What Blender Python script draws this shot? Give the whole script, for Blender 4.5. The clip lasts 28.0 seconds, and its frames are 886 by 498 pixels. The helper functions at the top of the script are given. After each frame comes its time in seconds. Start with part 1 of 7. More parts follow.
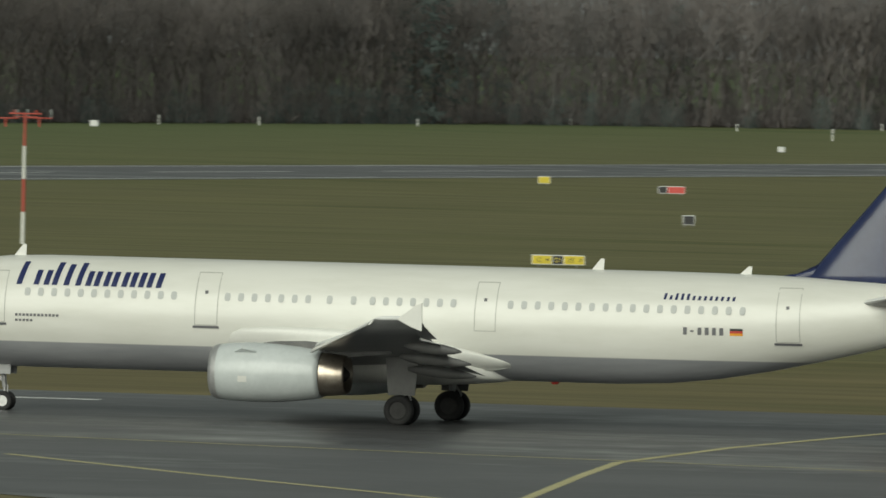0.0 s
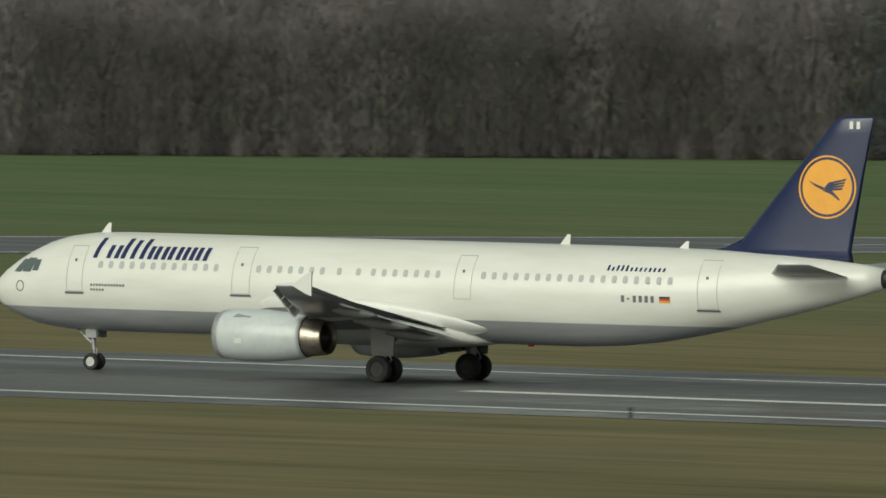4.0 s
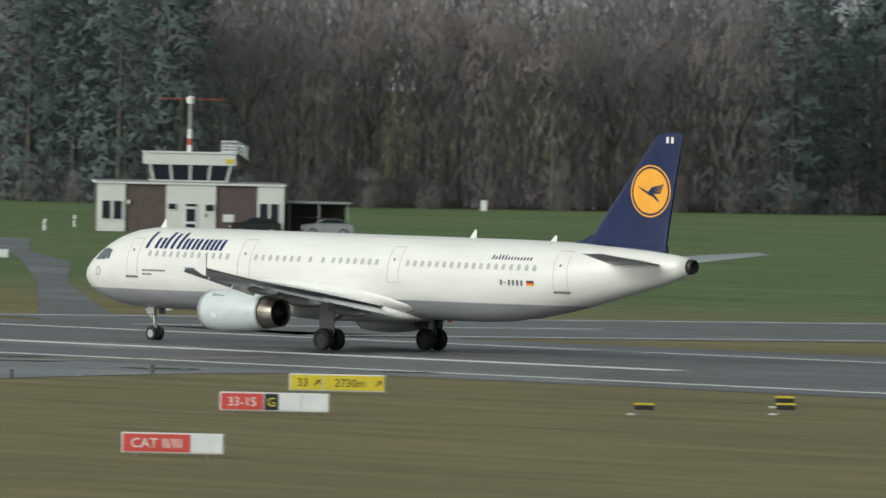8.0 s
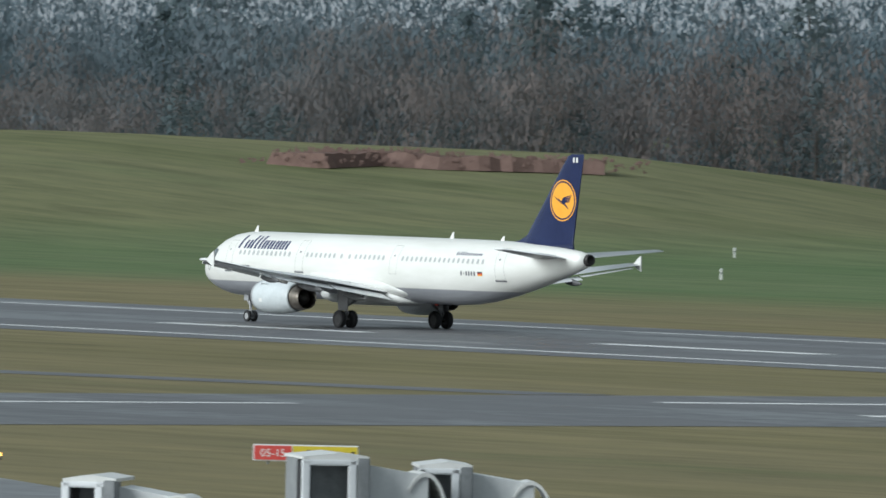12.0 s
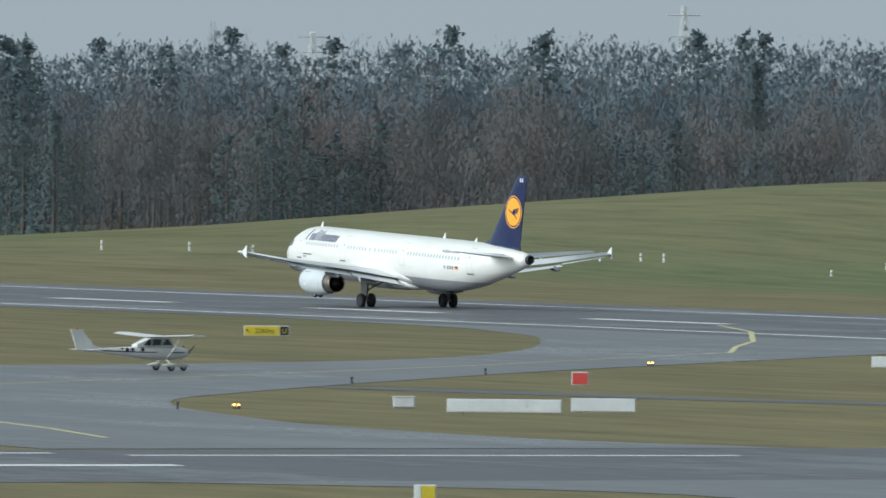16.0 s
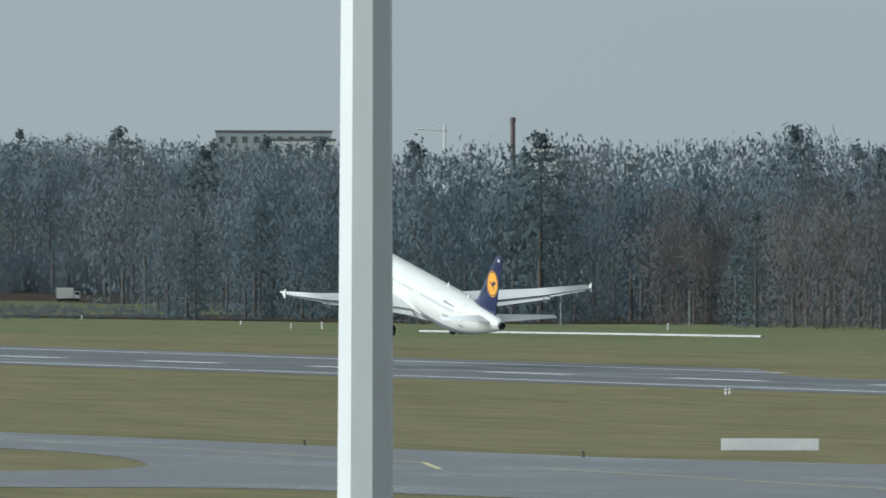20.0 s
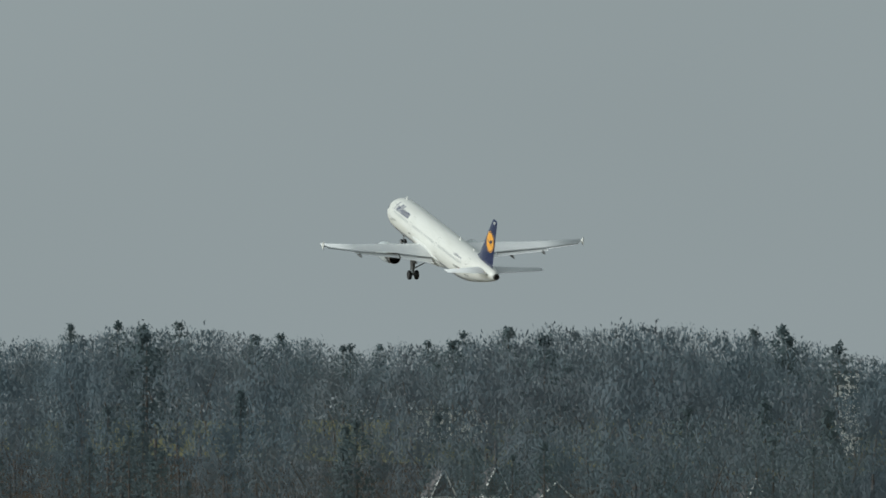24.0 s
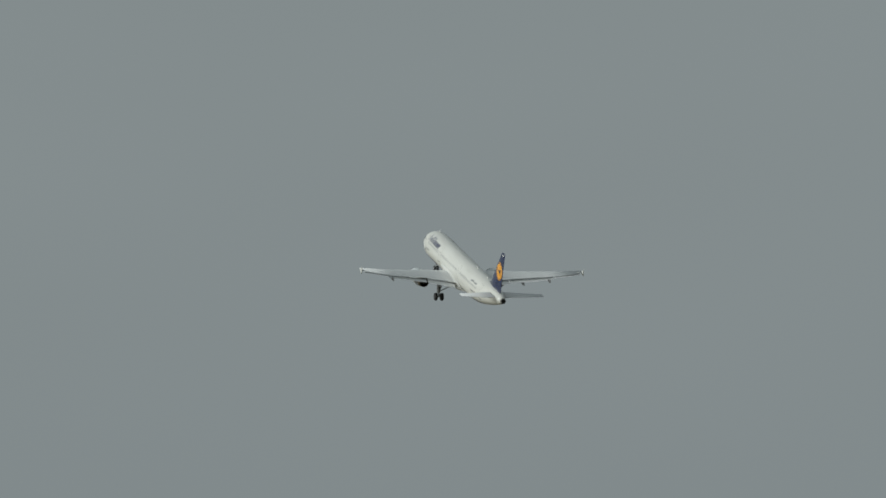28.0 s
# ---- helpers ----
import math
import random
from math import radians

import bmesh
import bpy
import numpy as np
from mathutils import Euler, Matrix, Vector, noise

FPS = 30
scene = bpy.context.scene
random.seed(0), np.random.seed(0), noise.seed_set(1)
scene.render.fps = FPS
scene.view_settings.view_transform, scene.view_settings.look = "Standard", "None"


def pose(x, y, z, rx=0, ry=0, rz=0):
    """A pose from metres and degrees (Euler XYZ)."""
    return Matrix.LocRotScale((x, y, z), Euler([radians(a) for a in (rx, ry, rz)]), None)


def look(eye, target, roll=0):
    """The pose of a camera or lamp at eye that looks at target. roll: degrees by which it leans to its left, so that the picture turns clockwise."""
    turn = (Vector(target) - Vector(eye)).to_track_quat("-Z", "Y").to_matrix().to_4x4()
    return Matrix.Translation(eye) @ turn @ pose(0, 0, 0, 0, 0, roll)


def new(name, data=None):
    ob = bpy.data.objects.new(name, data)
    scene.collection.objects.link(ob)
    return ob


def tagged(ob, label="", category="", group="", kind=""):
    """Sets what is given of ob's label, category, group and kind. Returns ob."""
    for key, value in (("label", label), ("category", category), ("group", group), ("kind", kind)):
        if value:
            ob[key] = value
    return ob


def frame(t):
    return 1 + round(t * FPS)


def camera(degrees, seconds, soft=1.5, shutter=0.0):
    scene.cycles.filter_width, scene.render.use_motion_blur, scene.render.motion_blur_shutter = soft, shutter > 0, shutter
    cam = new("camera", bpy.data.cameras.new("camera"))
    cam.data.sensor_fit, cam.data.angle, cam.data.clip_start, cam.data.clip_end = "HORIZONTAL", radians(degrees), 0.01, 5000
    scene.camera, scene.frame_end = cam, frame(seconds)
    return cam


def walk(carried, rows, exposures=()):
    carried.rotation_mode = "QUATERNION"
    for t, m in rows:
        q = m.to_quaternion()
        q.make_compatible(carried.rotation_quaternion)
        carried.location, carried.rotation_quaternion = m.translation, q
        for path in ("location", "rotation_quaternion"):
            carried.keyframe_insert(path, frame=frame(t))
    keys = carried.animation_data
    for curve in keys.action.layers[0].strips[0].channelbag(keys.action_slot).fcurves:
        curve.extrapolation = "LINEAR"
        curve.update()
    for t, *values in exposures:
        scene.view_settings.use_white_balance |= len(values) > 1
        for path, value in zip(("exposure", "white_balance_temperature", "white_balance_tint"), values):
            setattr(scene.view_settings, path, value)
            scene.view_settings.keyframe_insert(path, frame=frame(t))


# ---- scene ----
# ---- camera: a long lens on a terrace, panning after the aircraft ----
EYE = (0.0, 0.0, 15.83)
cam = camera(3.848, 28.0, soft=1.6, shutter=0.15)
# seconds, heading (degrees right of north), tilt, lean
PAN = [
    (0.0, -14.668, -1.037, 1.26), (0.5, -16.356, -1.062, 1.10), (1.0, -18.253, -1.072, 1.05),
    (1.5, -20.196, -1.039, 0.95), (2.0, -22.085, -1.036, 0.87), (2.5, -24.064, -1.049, 0.89),
    (3.0, -26.095, -1.042, 0.99), (3.5, -28.154, -1.051, 0.97), (5.5, -36.143, -0.915, 1.42),
    (6.0, -37.879, -0.921, 1.36), (6.5, -39.562, -0.895, 1.09), (7.0, -41.217, -0.925, 1.05),
    (7.5, -42.880, -0.917, 1.11), (8.0, -44.520, -0.870, 1.27), (8.5, -45.986, -0.862, 1.33),
    (9.0, -47.461, -0.842, 1.17), (9.5, -48.892, -0.787, 1.17), (10.0, -50.225, -0.743, 1.06),
    (10.5, -51.583, -0.716, 1.45), (11.0, -52.914, -0.698, 1.46), (11.5, -54.247, -0.691, 1.34),
    (13.5, -58.833, -0.684, 0.89), (14.0, -59.893, -0.649, 0.94), (14.5, -60.817, -0.635, 1.12),
    (15.0, -61.744, -0.625, 0.99), (15.5, -62.563, -0.595, 0.77), (16.0, -63.372, -0.572, 0.54),
    (16.5, -64.154, -0.520, 0.44), (17.0, -64.894, -0.477, 0.53), (17.5, -65.624, -0.465, 0.56),
    (18.0, -66.302, -0.409, 0.56), (18.5, -66.943, -0.370, 0.53), (19.0, -67.604, -0.323, 0.29),
    (19.5, -68.282, -0.247, 0.16), (20.0, -68.904, -0.155, 0.12), (20.5, -69.486, -0.065, 0.22),
    (21.0, -70.011, -0.022, 0.27), (21.5, -70.521, 0.125, 0.38), (22.0, -71.013, 0.237, 0.55),
    (22.5, -71.486, 0.346, 0.26), (24.5, -73.125, 0.980, -0.20), (25.0, -73.550, 1.168, -0.17),
    (25.5, -73.913, 1.387, -0.22), (26.0, -74.232, 1.573, -0.46), (26.5, -74.573, 1.778, -0.74),
    (27.0, -74.965, 1.917, -0.83), (27.5, -75.278, 2.120, -0.81), (28.0, -75.561, 2.240, -0.80),
]


def aim(az, tilt, lean):
    a, e = radians(az), radians(tilt)
    way = Vector((math.sin(a) * math.cos(e), math.cos(a) * math.cos(e), math.sin(e)))
    return look(EYE, Vector(EYE) + way * 1000, lean)


walk(cam, [(t, aim(a, e, r)) for t, a, e, r in PAN],
     [(0, 0.12, 6350, -1), (3.5, 0.2, 6400, -2), (6, 0.42, 6250, 0), (8, 0.56, 5950, 5), (11.5, 0.83, 5550, 6), (14, 0.87, 5550, 6), (17, 0.95, 5420, 4), (20, 0.93, 5500, 3), (22, 0.88, 5500, 0), (24.5, 0.45, 5800, 3), (28, 0.2, 5850, 4)])
# ---- sky and light: a bright overcast day, a veiled sun behind the camera's left ----
SUN_FROM = Vector((-0.14, -0.87, 0.36)).normalized()
world = bpy.data.worlds.new("overcast")
scene.world = world
world.use_nodes = True
wn, wl = world.node_tree.nodes, world.node_tree.links
wn.clear()
w_out, w_bg, w_mix = wn.new("ShaderNodeOutputWorld"), wn.new("ShaderNodeBackground"), wn.new("ShaderNodeMix")
w_sky = wn.new("ShaderNodeTexSky")
w_sky.sky_type, w_sky.sun_disc = "NISHITA", False
w_sky.sun_elevation = math.asin(SUN_FROM.z)
w_sky.sun_rotation = math.atan2(SUN_FROM.x, SUN_FROM.y)
w_sky.air_density, w_sky.dust_density = 1.5, 4.0
w_tc, w_noise, w_ramp, w_map = (wn.new("ShaderNodeTexCoord"), wn.new("ShaderNodeTexNoise"), wn.new("ShaderNodeValToRGB"), wn.new("ShaderNodeMapping"))
w_map.inputs["Scale"].default_value = (5, 5, 16)
w_noise.inputs["Scale"].default_value, w_noise.inputs["Detail"].default_value = 1.0, 3
w_ramp.color_ramp.elements[0].position, w_ramp.color_ramp.elements[0].color = 0.3, (3.8, 3.95, 3.78, 1)
w_ramp.color_ramp.elements[1].position, w_ramp.color_ramp.elements[1].color = 0.7, (4.3, 4.45, 4.26, 1)
wl.new(w_tc.outputs["Generated"], w_map.inputs["Vector"])
wl.new(w_map.outputs["Vector"], w_noise.inputs["Vector"])
wl.new(w_noise.outputs["Fac"], w_ramp.inputs["Fac"])
w_mix.data_type = "RGBA"
w_mix.inputs[0].default_value = 0.93
wl.new(w_sky.outputs["Color"], w_mix.inputs[6])
wl.new(w_ramp.outputs["Color"], w_mix.inputs[7])
wl.new(w_mix.outputs[2], w_bg.inputs["Color"])
w_bg.inputs["Strength"].default_value = 0.055
wl.new(w_bg.outputs["Background"], w_out.inputs["Surface"])

sun = new("sun", bpy.data.lights.new("sun", "SUN"))
sun.data.energy, sun.data.angle, sun.data.color = 2.4, radians(45), (1.0, 0.95, 0.86)
sun.matrix_world = look(SUN_FROM * 100, (0, 0, 0))
tagged(sun, kind="structure")


# ---- materials ----
def material(name, base, rough=0.6, metal=0.0, spec=0.5):
    m = bpy.data.materials.new(name)
    m.use_nodes = True
    b = m.node_tree.nodes["Principled BSDF"]
    b.inputs["Base Color"].default_value = (*base, 1)
    b.inputs["Roughness"].default_value, b.inputs["Metallic"].default_value = rough, metal
    b.inputs["Specular IOR Level"].default_value = spec
    return m


def node(m, kind, **sets):
    n = m.node_tree.nodes.new(kind)
    for key, value in sets.items():
        n.inputs[key].default_value = value
    return n


def link(m, a, b):
    m.node_tree.links.new(a, b)


def ramp(m, source, stops):
    r = m.node_tree.nodes.new("ShaderNodeValToRGB")
    els = r.color_ramp.elements
    while len(els) < len(stops):
        els.new(0.5)
    for e, (p, c) in zip(els, stops):
        e.position, e.color = p, (*c, 1)
    link(m, source, r.inputs["Fac"])
    return r.outputs["Color"]


def worn(name, a, b, scale=1.0, rough=0.6, metal=0.0, detail=6, bump=0.0, spec=0.5, stretch=(1, 1, 1), per_object=0.0, fine=0.0):
    """Two colours of one surface, mottled at two scales, with fine relief."""
    m = material(name, a, rough, metal, spec)
    bs = m.node_tree.nodes["Principled BSDF"]
    tc, mp = node(m, "ShaderNodeTexCoord"), node(m, "ShaderNodeMapping", Scale=stretch)
    link(m, tc.outputs["Object"], mp.inputs["Vector"])
    n1 = node(m, "ShaderNodeTexNoise", Scale=scale, Detail=detail, Roughness=0.62)
    n2 = node(m, "ShaderNodeTexNoise", Scale=scale * 9.3, Detail=4)
    link(m, mp.outputs["Vector"], n1.inputs["Vector"]), link(m, mp.outputs["Vector"], n2.inputs["Vector"])
    mx = m.node_tree.nodes.new("ShaderNodeMath")
    mx.operation = "MULTIPLY_ADD"
    link(m, n2.outputs["Fac"], mx.inputs[0])
    mx.inputs[1].default_value = 0.35
    link(m, n1.outputs["Fac"], mx.inputs[2])
    src = mx.outputs[0]
    if per_object:
        oi, ad = node(m, "ShaderNodeObjectInfo"), m.node_tree.nodes.new("ShaderNodeMath")
        ad.operation = "MULTIPLY_ADD"
        link(m, oi.outputs["Random"], ad.inputs[0])
        ad.inputs[1].default_value = per_object
        link(m, src, ad.inputs[2])
        sb = m.node_tree.nodes.new("ShaderNodeMath")
        sb.operation = "SUBTRACT"
        link(m, ad.outputs[0], sb.inputs[0])
        sb.inputs[1].default_value = per_object / 2
        src = sb.outputs[0]
    link(m, ramp(m, src, [(0.45, a), (0.9, b)]), bs.inputs["Base Color"])
    if bump:
        bp = node(m, "ShaderNodeBump", Strength=bump, Distance=0.05)
        link(m, n2.outputs["Fac"], bp.inputs["Height"]), link(m, bp.outputs["Normal"], bs.inputs["Normal"])
    return m


def grass_material():
    """Winter grass: olive and straw by the runways, fresher green further out, mown in long stripes."""
    m = material("grass", (0.08, 0.09, 0.03), 0.95, spec=0.1)
    bs = m.node_tree.nodes["Principled BSDF"]
    geo = node(m, "ShaderNodeNewGeometry")
    pos = geo.outputs["Position"]
    mp1, mp2 = node(m, "ShaderNodeMapping", Scale=(0.004, 0.03, 0.03)), node(m, "ShaderNodeMapping", Scale=(0.05, 0.25, 0.2))
    link(m, pos, mp1.inputs["Vector"]), link(m, pos, mp2.inputs["Vector"])
    n1, n2 = node(m, "ShaderNodeTexNoise", Scale=1.0, Detail=5, Roughness=0.6), node(m, "ShaderNodeTexNoise", Scale=1.0, Detail=8, Roughness=0.7)
    n3 = node(m, "ShaderNodeTexNoise", Scale=2.5, Detail=3)
    link(m, mp1.outputs["Vector"], n1.inputs["Vector"]), link(m, mp2.outputs["Vector"], n2.inputs["Vector"]), link(m, pos, n3.inputs["Vector"])
    dry = ramp(m, n1.outputs["Fac"], [(0.32, (0.142, 0.128, 0.062)), (0.48, (0.190, 0.166, 0.088)), (0.6, (0.168, 0.148, 0.080)), (0.72, (0.130, 0.134, 0.064))])
    fresh = ramp(m, n1.outputs["Fac"], [(0.35, (0.092, 0.138, 0.058)), (0.7, (0.130, 0.163, 0.076))])
    sep = node(m, "ShaderNodeSeparateXYZ")
    link(m, pos, sep.inputs[0])
    # distance behind the main runway, wobbling
    wob = m.node_tree.nodes.new("ShaderNodeMath")
    wob.operation = "MULTIPLY_ADD"
    link(m, n1.outputs["Fac"], wob.inputs[0])
    wob.inputs[1].default_value = 60
    link(m, sep.outputs["Y"], wob.inputs[2])
    far = node(m, "ShaderNodeMapRange", **{"From Min": 590, "From Max": 640})
    link(m, wob.outputs[0], far.inputs["Value"])
    hill = node(m, "ShaderNodeMapRange", **{"From Min": 0.4, "From Max": 2.5, "To Max": 0.5})
    link(m, sep.outputs["Z"], hill.inputs["Value"])
    inv = m.node_tree.nodes.new("ShaderNodeMath")
    inv.operation = "SUBTRACT"
    inv.inputs[0].default_value = 1.0
    link(m, hill.outputs["Result"], inv.inputs[1])
    west = node(m, "ShaderNodeMapRange", **{"From Min": -300, "From Max": -560, "To Min": 0.25, "To Max": 1.0})
    link(m, sep.outputs["X"], west.inputs["Value"])
    far_west = node(m, "ShaderNodeMapRange", **{"From Min": -950, "From Max": -1400, "To Min": 1.0, "To Max": 0.5})
    link(m, sep.outputs["X"], far_west.inputs["Value"])
    src = far.outputs["Result"]
    for other in (west.outputs["Result"], far_west.outputs["Result"], inv.outputs[0]):
        mul = m.node_tree.nodes.new("ShaderNodeMath")
        mul.operation = "MULTIPLY"
        link(m, src, mul.inputs[0]), link(m, other, mul.inputs[1])
        src = mul.outputs[0]
    mix = m.node_tree.nodes.new("ShaderNodeMix")
    mix.data_type = "RGBA"
    link(m, mul.outputs[0], mix.inputs[0]), link(m, dry, mix.inputs[6]), link(m, fresh, mix.inputs[7])
    mot = ramp(m, n2.outputs["Fac"], [(0.28, (0.66, 0.67, 0.66)), (0.5, (1.0, 1.0, 1.0)), (0.72, (1.28, 1.25, 1.2))])
    mul2 = m.node_tree.nodes.new("ShaderNodeMix")
    mul2.data_type, mul2.blend_type = "RGBA", "MULTIPLY"
    mul2.inputs[0].default_value = 1.0
    link(m, mix.outputs[2], mul2.inputs[6]), link(m, mot, mul2.inputs[7])
    link(m, mul2.outputs[2], bs.inputs["Base Color"])
    bp = node(m, "ShaderNodeBump", Strength=0.5, Distance=0.1)
    link(m, n3.outputs["Fac"], bp.inputs["Height"]), link(m, bp.outputs["Normal"], bs.inputs["Normal"])
    return m


def asphalt_material(name, dark, light, wet):
    """Damp tarmac: streaks along the runway, wetter and drier patches."""
    m = material(name, dark, 0.5)
    bs = m.node_tree.nodes["Principled BSDF"]
    pos = node(m, "ShaderNodeNewGeometry").outputs["Position"]
    mp = node(m, "ShaderNodeMapping", Scale=(0.022, 0.07, 0.05))
    link(m, pos, mp.inputs["Vector"])
    n1, n2 = node(m, "ShaderNodeTexNoise", Scale=1.0, Detail=4, Roughness=0.55), node(m, "ShaderNodeTexNoise", Scale=0.5, Detail=6)
    link(m, mp.outputs["Vector"], n1.inputs["Vector"]), link(m, pos, n2.inputs["Vector"])
    mx = m.node_tree.nodes.new("ShaderNodeMath")
    mx.operation = "MULTIPLY_ADD"
    link(m, n2.outputs["Fac"], mx.inputs[0])
    mx.inputs[1].default_value = 0.3
    link(m, n1.outputs["Fac"], mx.inputs[2])
    link(m, ramp(m, mx.outputs[0], [(0.45, dark), (0.85, light)]), bs.inputs["Base Color"])
    rr = node(m, "ShaderNodeMapRange", **{"From Min": 0.5, "From Max": 0.68, "To Min": wet - 0.08, "To Max": wet + 0.16})
    link(m, mx.outputs[0], rr.inputs["Value"]), link(m, rr.outputs["Result"], bs.inputs["Roughness"])
    bp = node(m, "ShaderNodeBump", Strength=0.1, Distance=0.02)
    n3 = node(m, "ShaderNodeTexNoise", Scale=6.0, Detail=3)
    link(m, pos, n3.inputs["Vector"]), link(m, n3.outputs["Fac"], bp.inputs["Height"]), link(m, bp.outputs["Normal"], bs.inputs["Normal"])
    return m


def paint_two_tone():
    """White aircraft paint above, grey below, with faint streaks of dirt."""
    m = material("white_grey_paint", (0.8, 0.8, 0.76), 0.28)
    bs = m.node_tree.nodes["Principled BSDF"]
    tc = node(m, "ShaderNodeTexCoord")
    sep = node(m, "ShaderNodeSeparateXYZ")
    link(m, tc.outputs["Object"], sep.inputs[0])
    step = node(m, "ShaderNodeMapRange", **{"From Min": 2.72, "From Max": 2.76})
    link(m, sep.outputs["Z"], step.inputs["Value"])
    mp = node(m, "ShaderNodeMapping", Scale=(0.25, 1.5, 1.2))
    n1 = node(m, "ShaderNodeTexNoise", Scale=1.0, Detail=6, Roughness=0.6)
    link(m, tc.outputs["Object"], mp.inputs["Vector"]), link(m, mp.outputs["Vector"], n1.inputs["Vector"])
    white = ramp(m, n1.outputs["Fac"], [(0.3, (0.62, 0.615, 0.565)), (0.6, (0.69, 0.685, 0.64))])
    grey = ramp(m, n1.outputs["Fac"], [(0.3, (0.23, 0.235, 0.25)), (0.65, (0.32, 0.325, 0.34))])
    mix = m.node_tree.nodes.new("ShaderNodeMix")
    mix.data_type = "RGBA"
    link(m, step.outputs["Result"], mix.inputs[0]), link(m, grey, mix.inputs[6]), link(m, white, mix.inputs[7])
    link(m, mix.outputs[2], bs.inputs["Base Color"])
    return m


GRASS = grass_material()
TARMAC = asphalt_material("runway_asphalt", (0.048, 0.048, 0.050), (0.112, 0.112, 0.116), 0.38)
TAXI = asphalt_material("taxiway_concrete", (0.09, 0.092, 0.095), (0.17, 0.172, 0.175), 0.34)
LINE = worn("white_line_paint", (0.66, 0.66, 0.64), (0.82, 0.82, 0.80), 0.8, 0.6)
YELLOW_LINE = worn("yellow_line_paint", (0.48, 0.43, 0.20), (0.62, 0.56, 0.30), 0.8, 0.6)
HULL = paint_two_tone()
WHITE = worn("white_paint", (0.62, 0.618, 0.585), (0.69, 0.686, 0.65), 0.7, 0.3)
# undersides of wings and tailplane: shade put into the colour; also nose gear doors
WING_SHADE_DOOR_GREY = worn("wing_shade_and_door_grey_paint", (0.20, 0.205, 0.205), (0.29, 0.295, 0.295), 0.5, 0.35, stretch=(0.4, 1, 1))
# paler copy of the wing grey for the lit upper faces
WING_LIT = worn("wing_lit_grey_paint", (0.64, 0.645, 0.64), (0.73, 0.735, 0.725), 0.5, 0.35, stretch=(0.4, 1, 1))
NACELLE = worn("nacelle_grey_paint", (0.44, 0.47, 0.47), (0.56, 0.59, 0.59), 0.6, 0.3)
NAVY = worn("navy_paint", (0.010, 0.016, 0.055), (0.016, 0.024, 0.075), 0.5, 0.22)
GOLD = worn("golden_yellow_paint", (0.68, 0.30, 0.02), (0.78, 0.36, 0.03), 1.2, 0.35)
BLUE_INK = material("dark_blue_lettering_paint", (0.012, 0.02, 0.09), 0.35)
GREY_INK = material("grey_lettering_paint", (0.12, 0.12, 0.13), 0.5)
PANEL_LINE = material("panel_gap_grey", (0.42, 0.42, 0.39), 0.6)
WINDOW_DARK = material("cabin_window_glass", (0.40, 0.41, 0.40), 0.3)
# the grey base stands in for the sky mirrored in the panes
COCKPIT_GLASS = material("sky_grey_cockpit_glass", (0.10, 0.118, 0.122), 0.12)
STEEL = worn("burnt_exhaust_steel", (0.22, 0.19, 0.16), (0.42, 0.37, 0.31), 2.0, 0.32, 0.9)
DARK_STEEL = worn("dark_hot_steel", (0.03, 0.028, 0.026), (0.07, 0.065, 0.06), 2.0, 0.5, 0.6)
RUBBER = worn("black_tyre_rubber", (0.012, 0.012, 0.013), (0.03, 0.03, 0.03), 3.0, 0.85)
RIM = worn("grey_wheel_metal", (0.35, 0.35, 0.35), (0.5, 0.5, 0.5), 4.0, 0.4, 0.5)
STRUT = worn("grey_gear_metal", (0.22, 0.22, 0.22), (0.4, 0.4, 0.4), 3.0, 0.4, 0.4)
# main wheel rims: the shade they stand in is put into the dark colour
RIM_SHADE = worn("shaded_rim_metal", (0.018, 0.018, 0.019), (0.036, 0.035, 0.034), 4.0, 0.7)
GEAR_DOOR = worn("dark_gear_door_paint", (0.075, 0.075, 0.075), (0.13, 0.13, 0.128), 1.5, 0.5)
RED = worn("red_paint", (0.42, 0.035, 0.025), (0.52, 0.06, 0.04), 1.5, 0.5)
BLACK = material("black_paint", (0.015, 0.015, 0.016), 0.5)
SIGN_YELLOW = worn("yellow_sign_face", (0.55, 0.44, 0.02), (0.66, 0.53, 0.04), 1.5, 0.45)
SIGN_RED = worn("red_sign_face", (0.52, 0.06, 0.05), (0.60, 0.085, 0.07), 1.5, 0.45)
LAMP_GLOW = material("amber_lamp_glass", (0.9, 0.4, 0.05), 0.3)
LAMP_GLOW.node_tree.nodes["Principled BSDF"].inputs["Emission Color"].default_value = (1, 0.42, 0.06, 1)
LAMP_GLOW.node_tree.nodes["Principled BSDF"].inputs["Emission Strength"].default_value = 3.5
GREEN_GLOW = material("green_lamp_glass", (0.1, 0.8, 0.6), 0.3)
GREEN_GLOW.node_tree.nodes["Principled BSDF"].inputs["Emission Color"].default_value = (0.15, 1, 0.7, 1)
GREEN_GLOW.node_tree.nodes["Principled BSDF"].inputs["Emission Strength"].default_value = 2.5


# ---- mesh helpers ----
def mesh_of(bm, name, mat, smooth=False):
    me = bpy.data.meshes.new(name)
    bm.to_mesh(me)
    bm.free()
    for m in (mat if isinstance(mat, (list, tuple)) else [mat]):
        me.materials.append(m)
    if smooth:
        for p in me.polygons:
            p.use_smooth = True
    return me


def part(name, bm, mat, parent=None, label="", smooth=False):
    ob = new(name, mesh_of(bm, name, mat, smooth))
    ob.parent = parent
    if label:
        tagged(ob, label)
    return ob


def thing(name, label, category, m=None, group="", kind=""):
    ob = new(name)
    ob.empty_display_size = 0.3
    if m is not None:
        ob.matrix_basis = m
    return tagged(ob, label, category, group, kind)


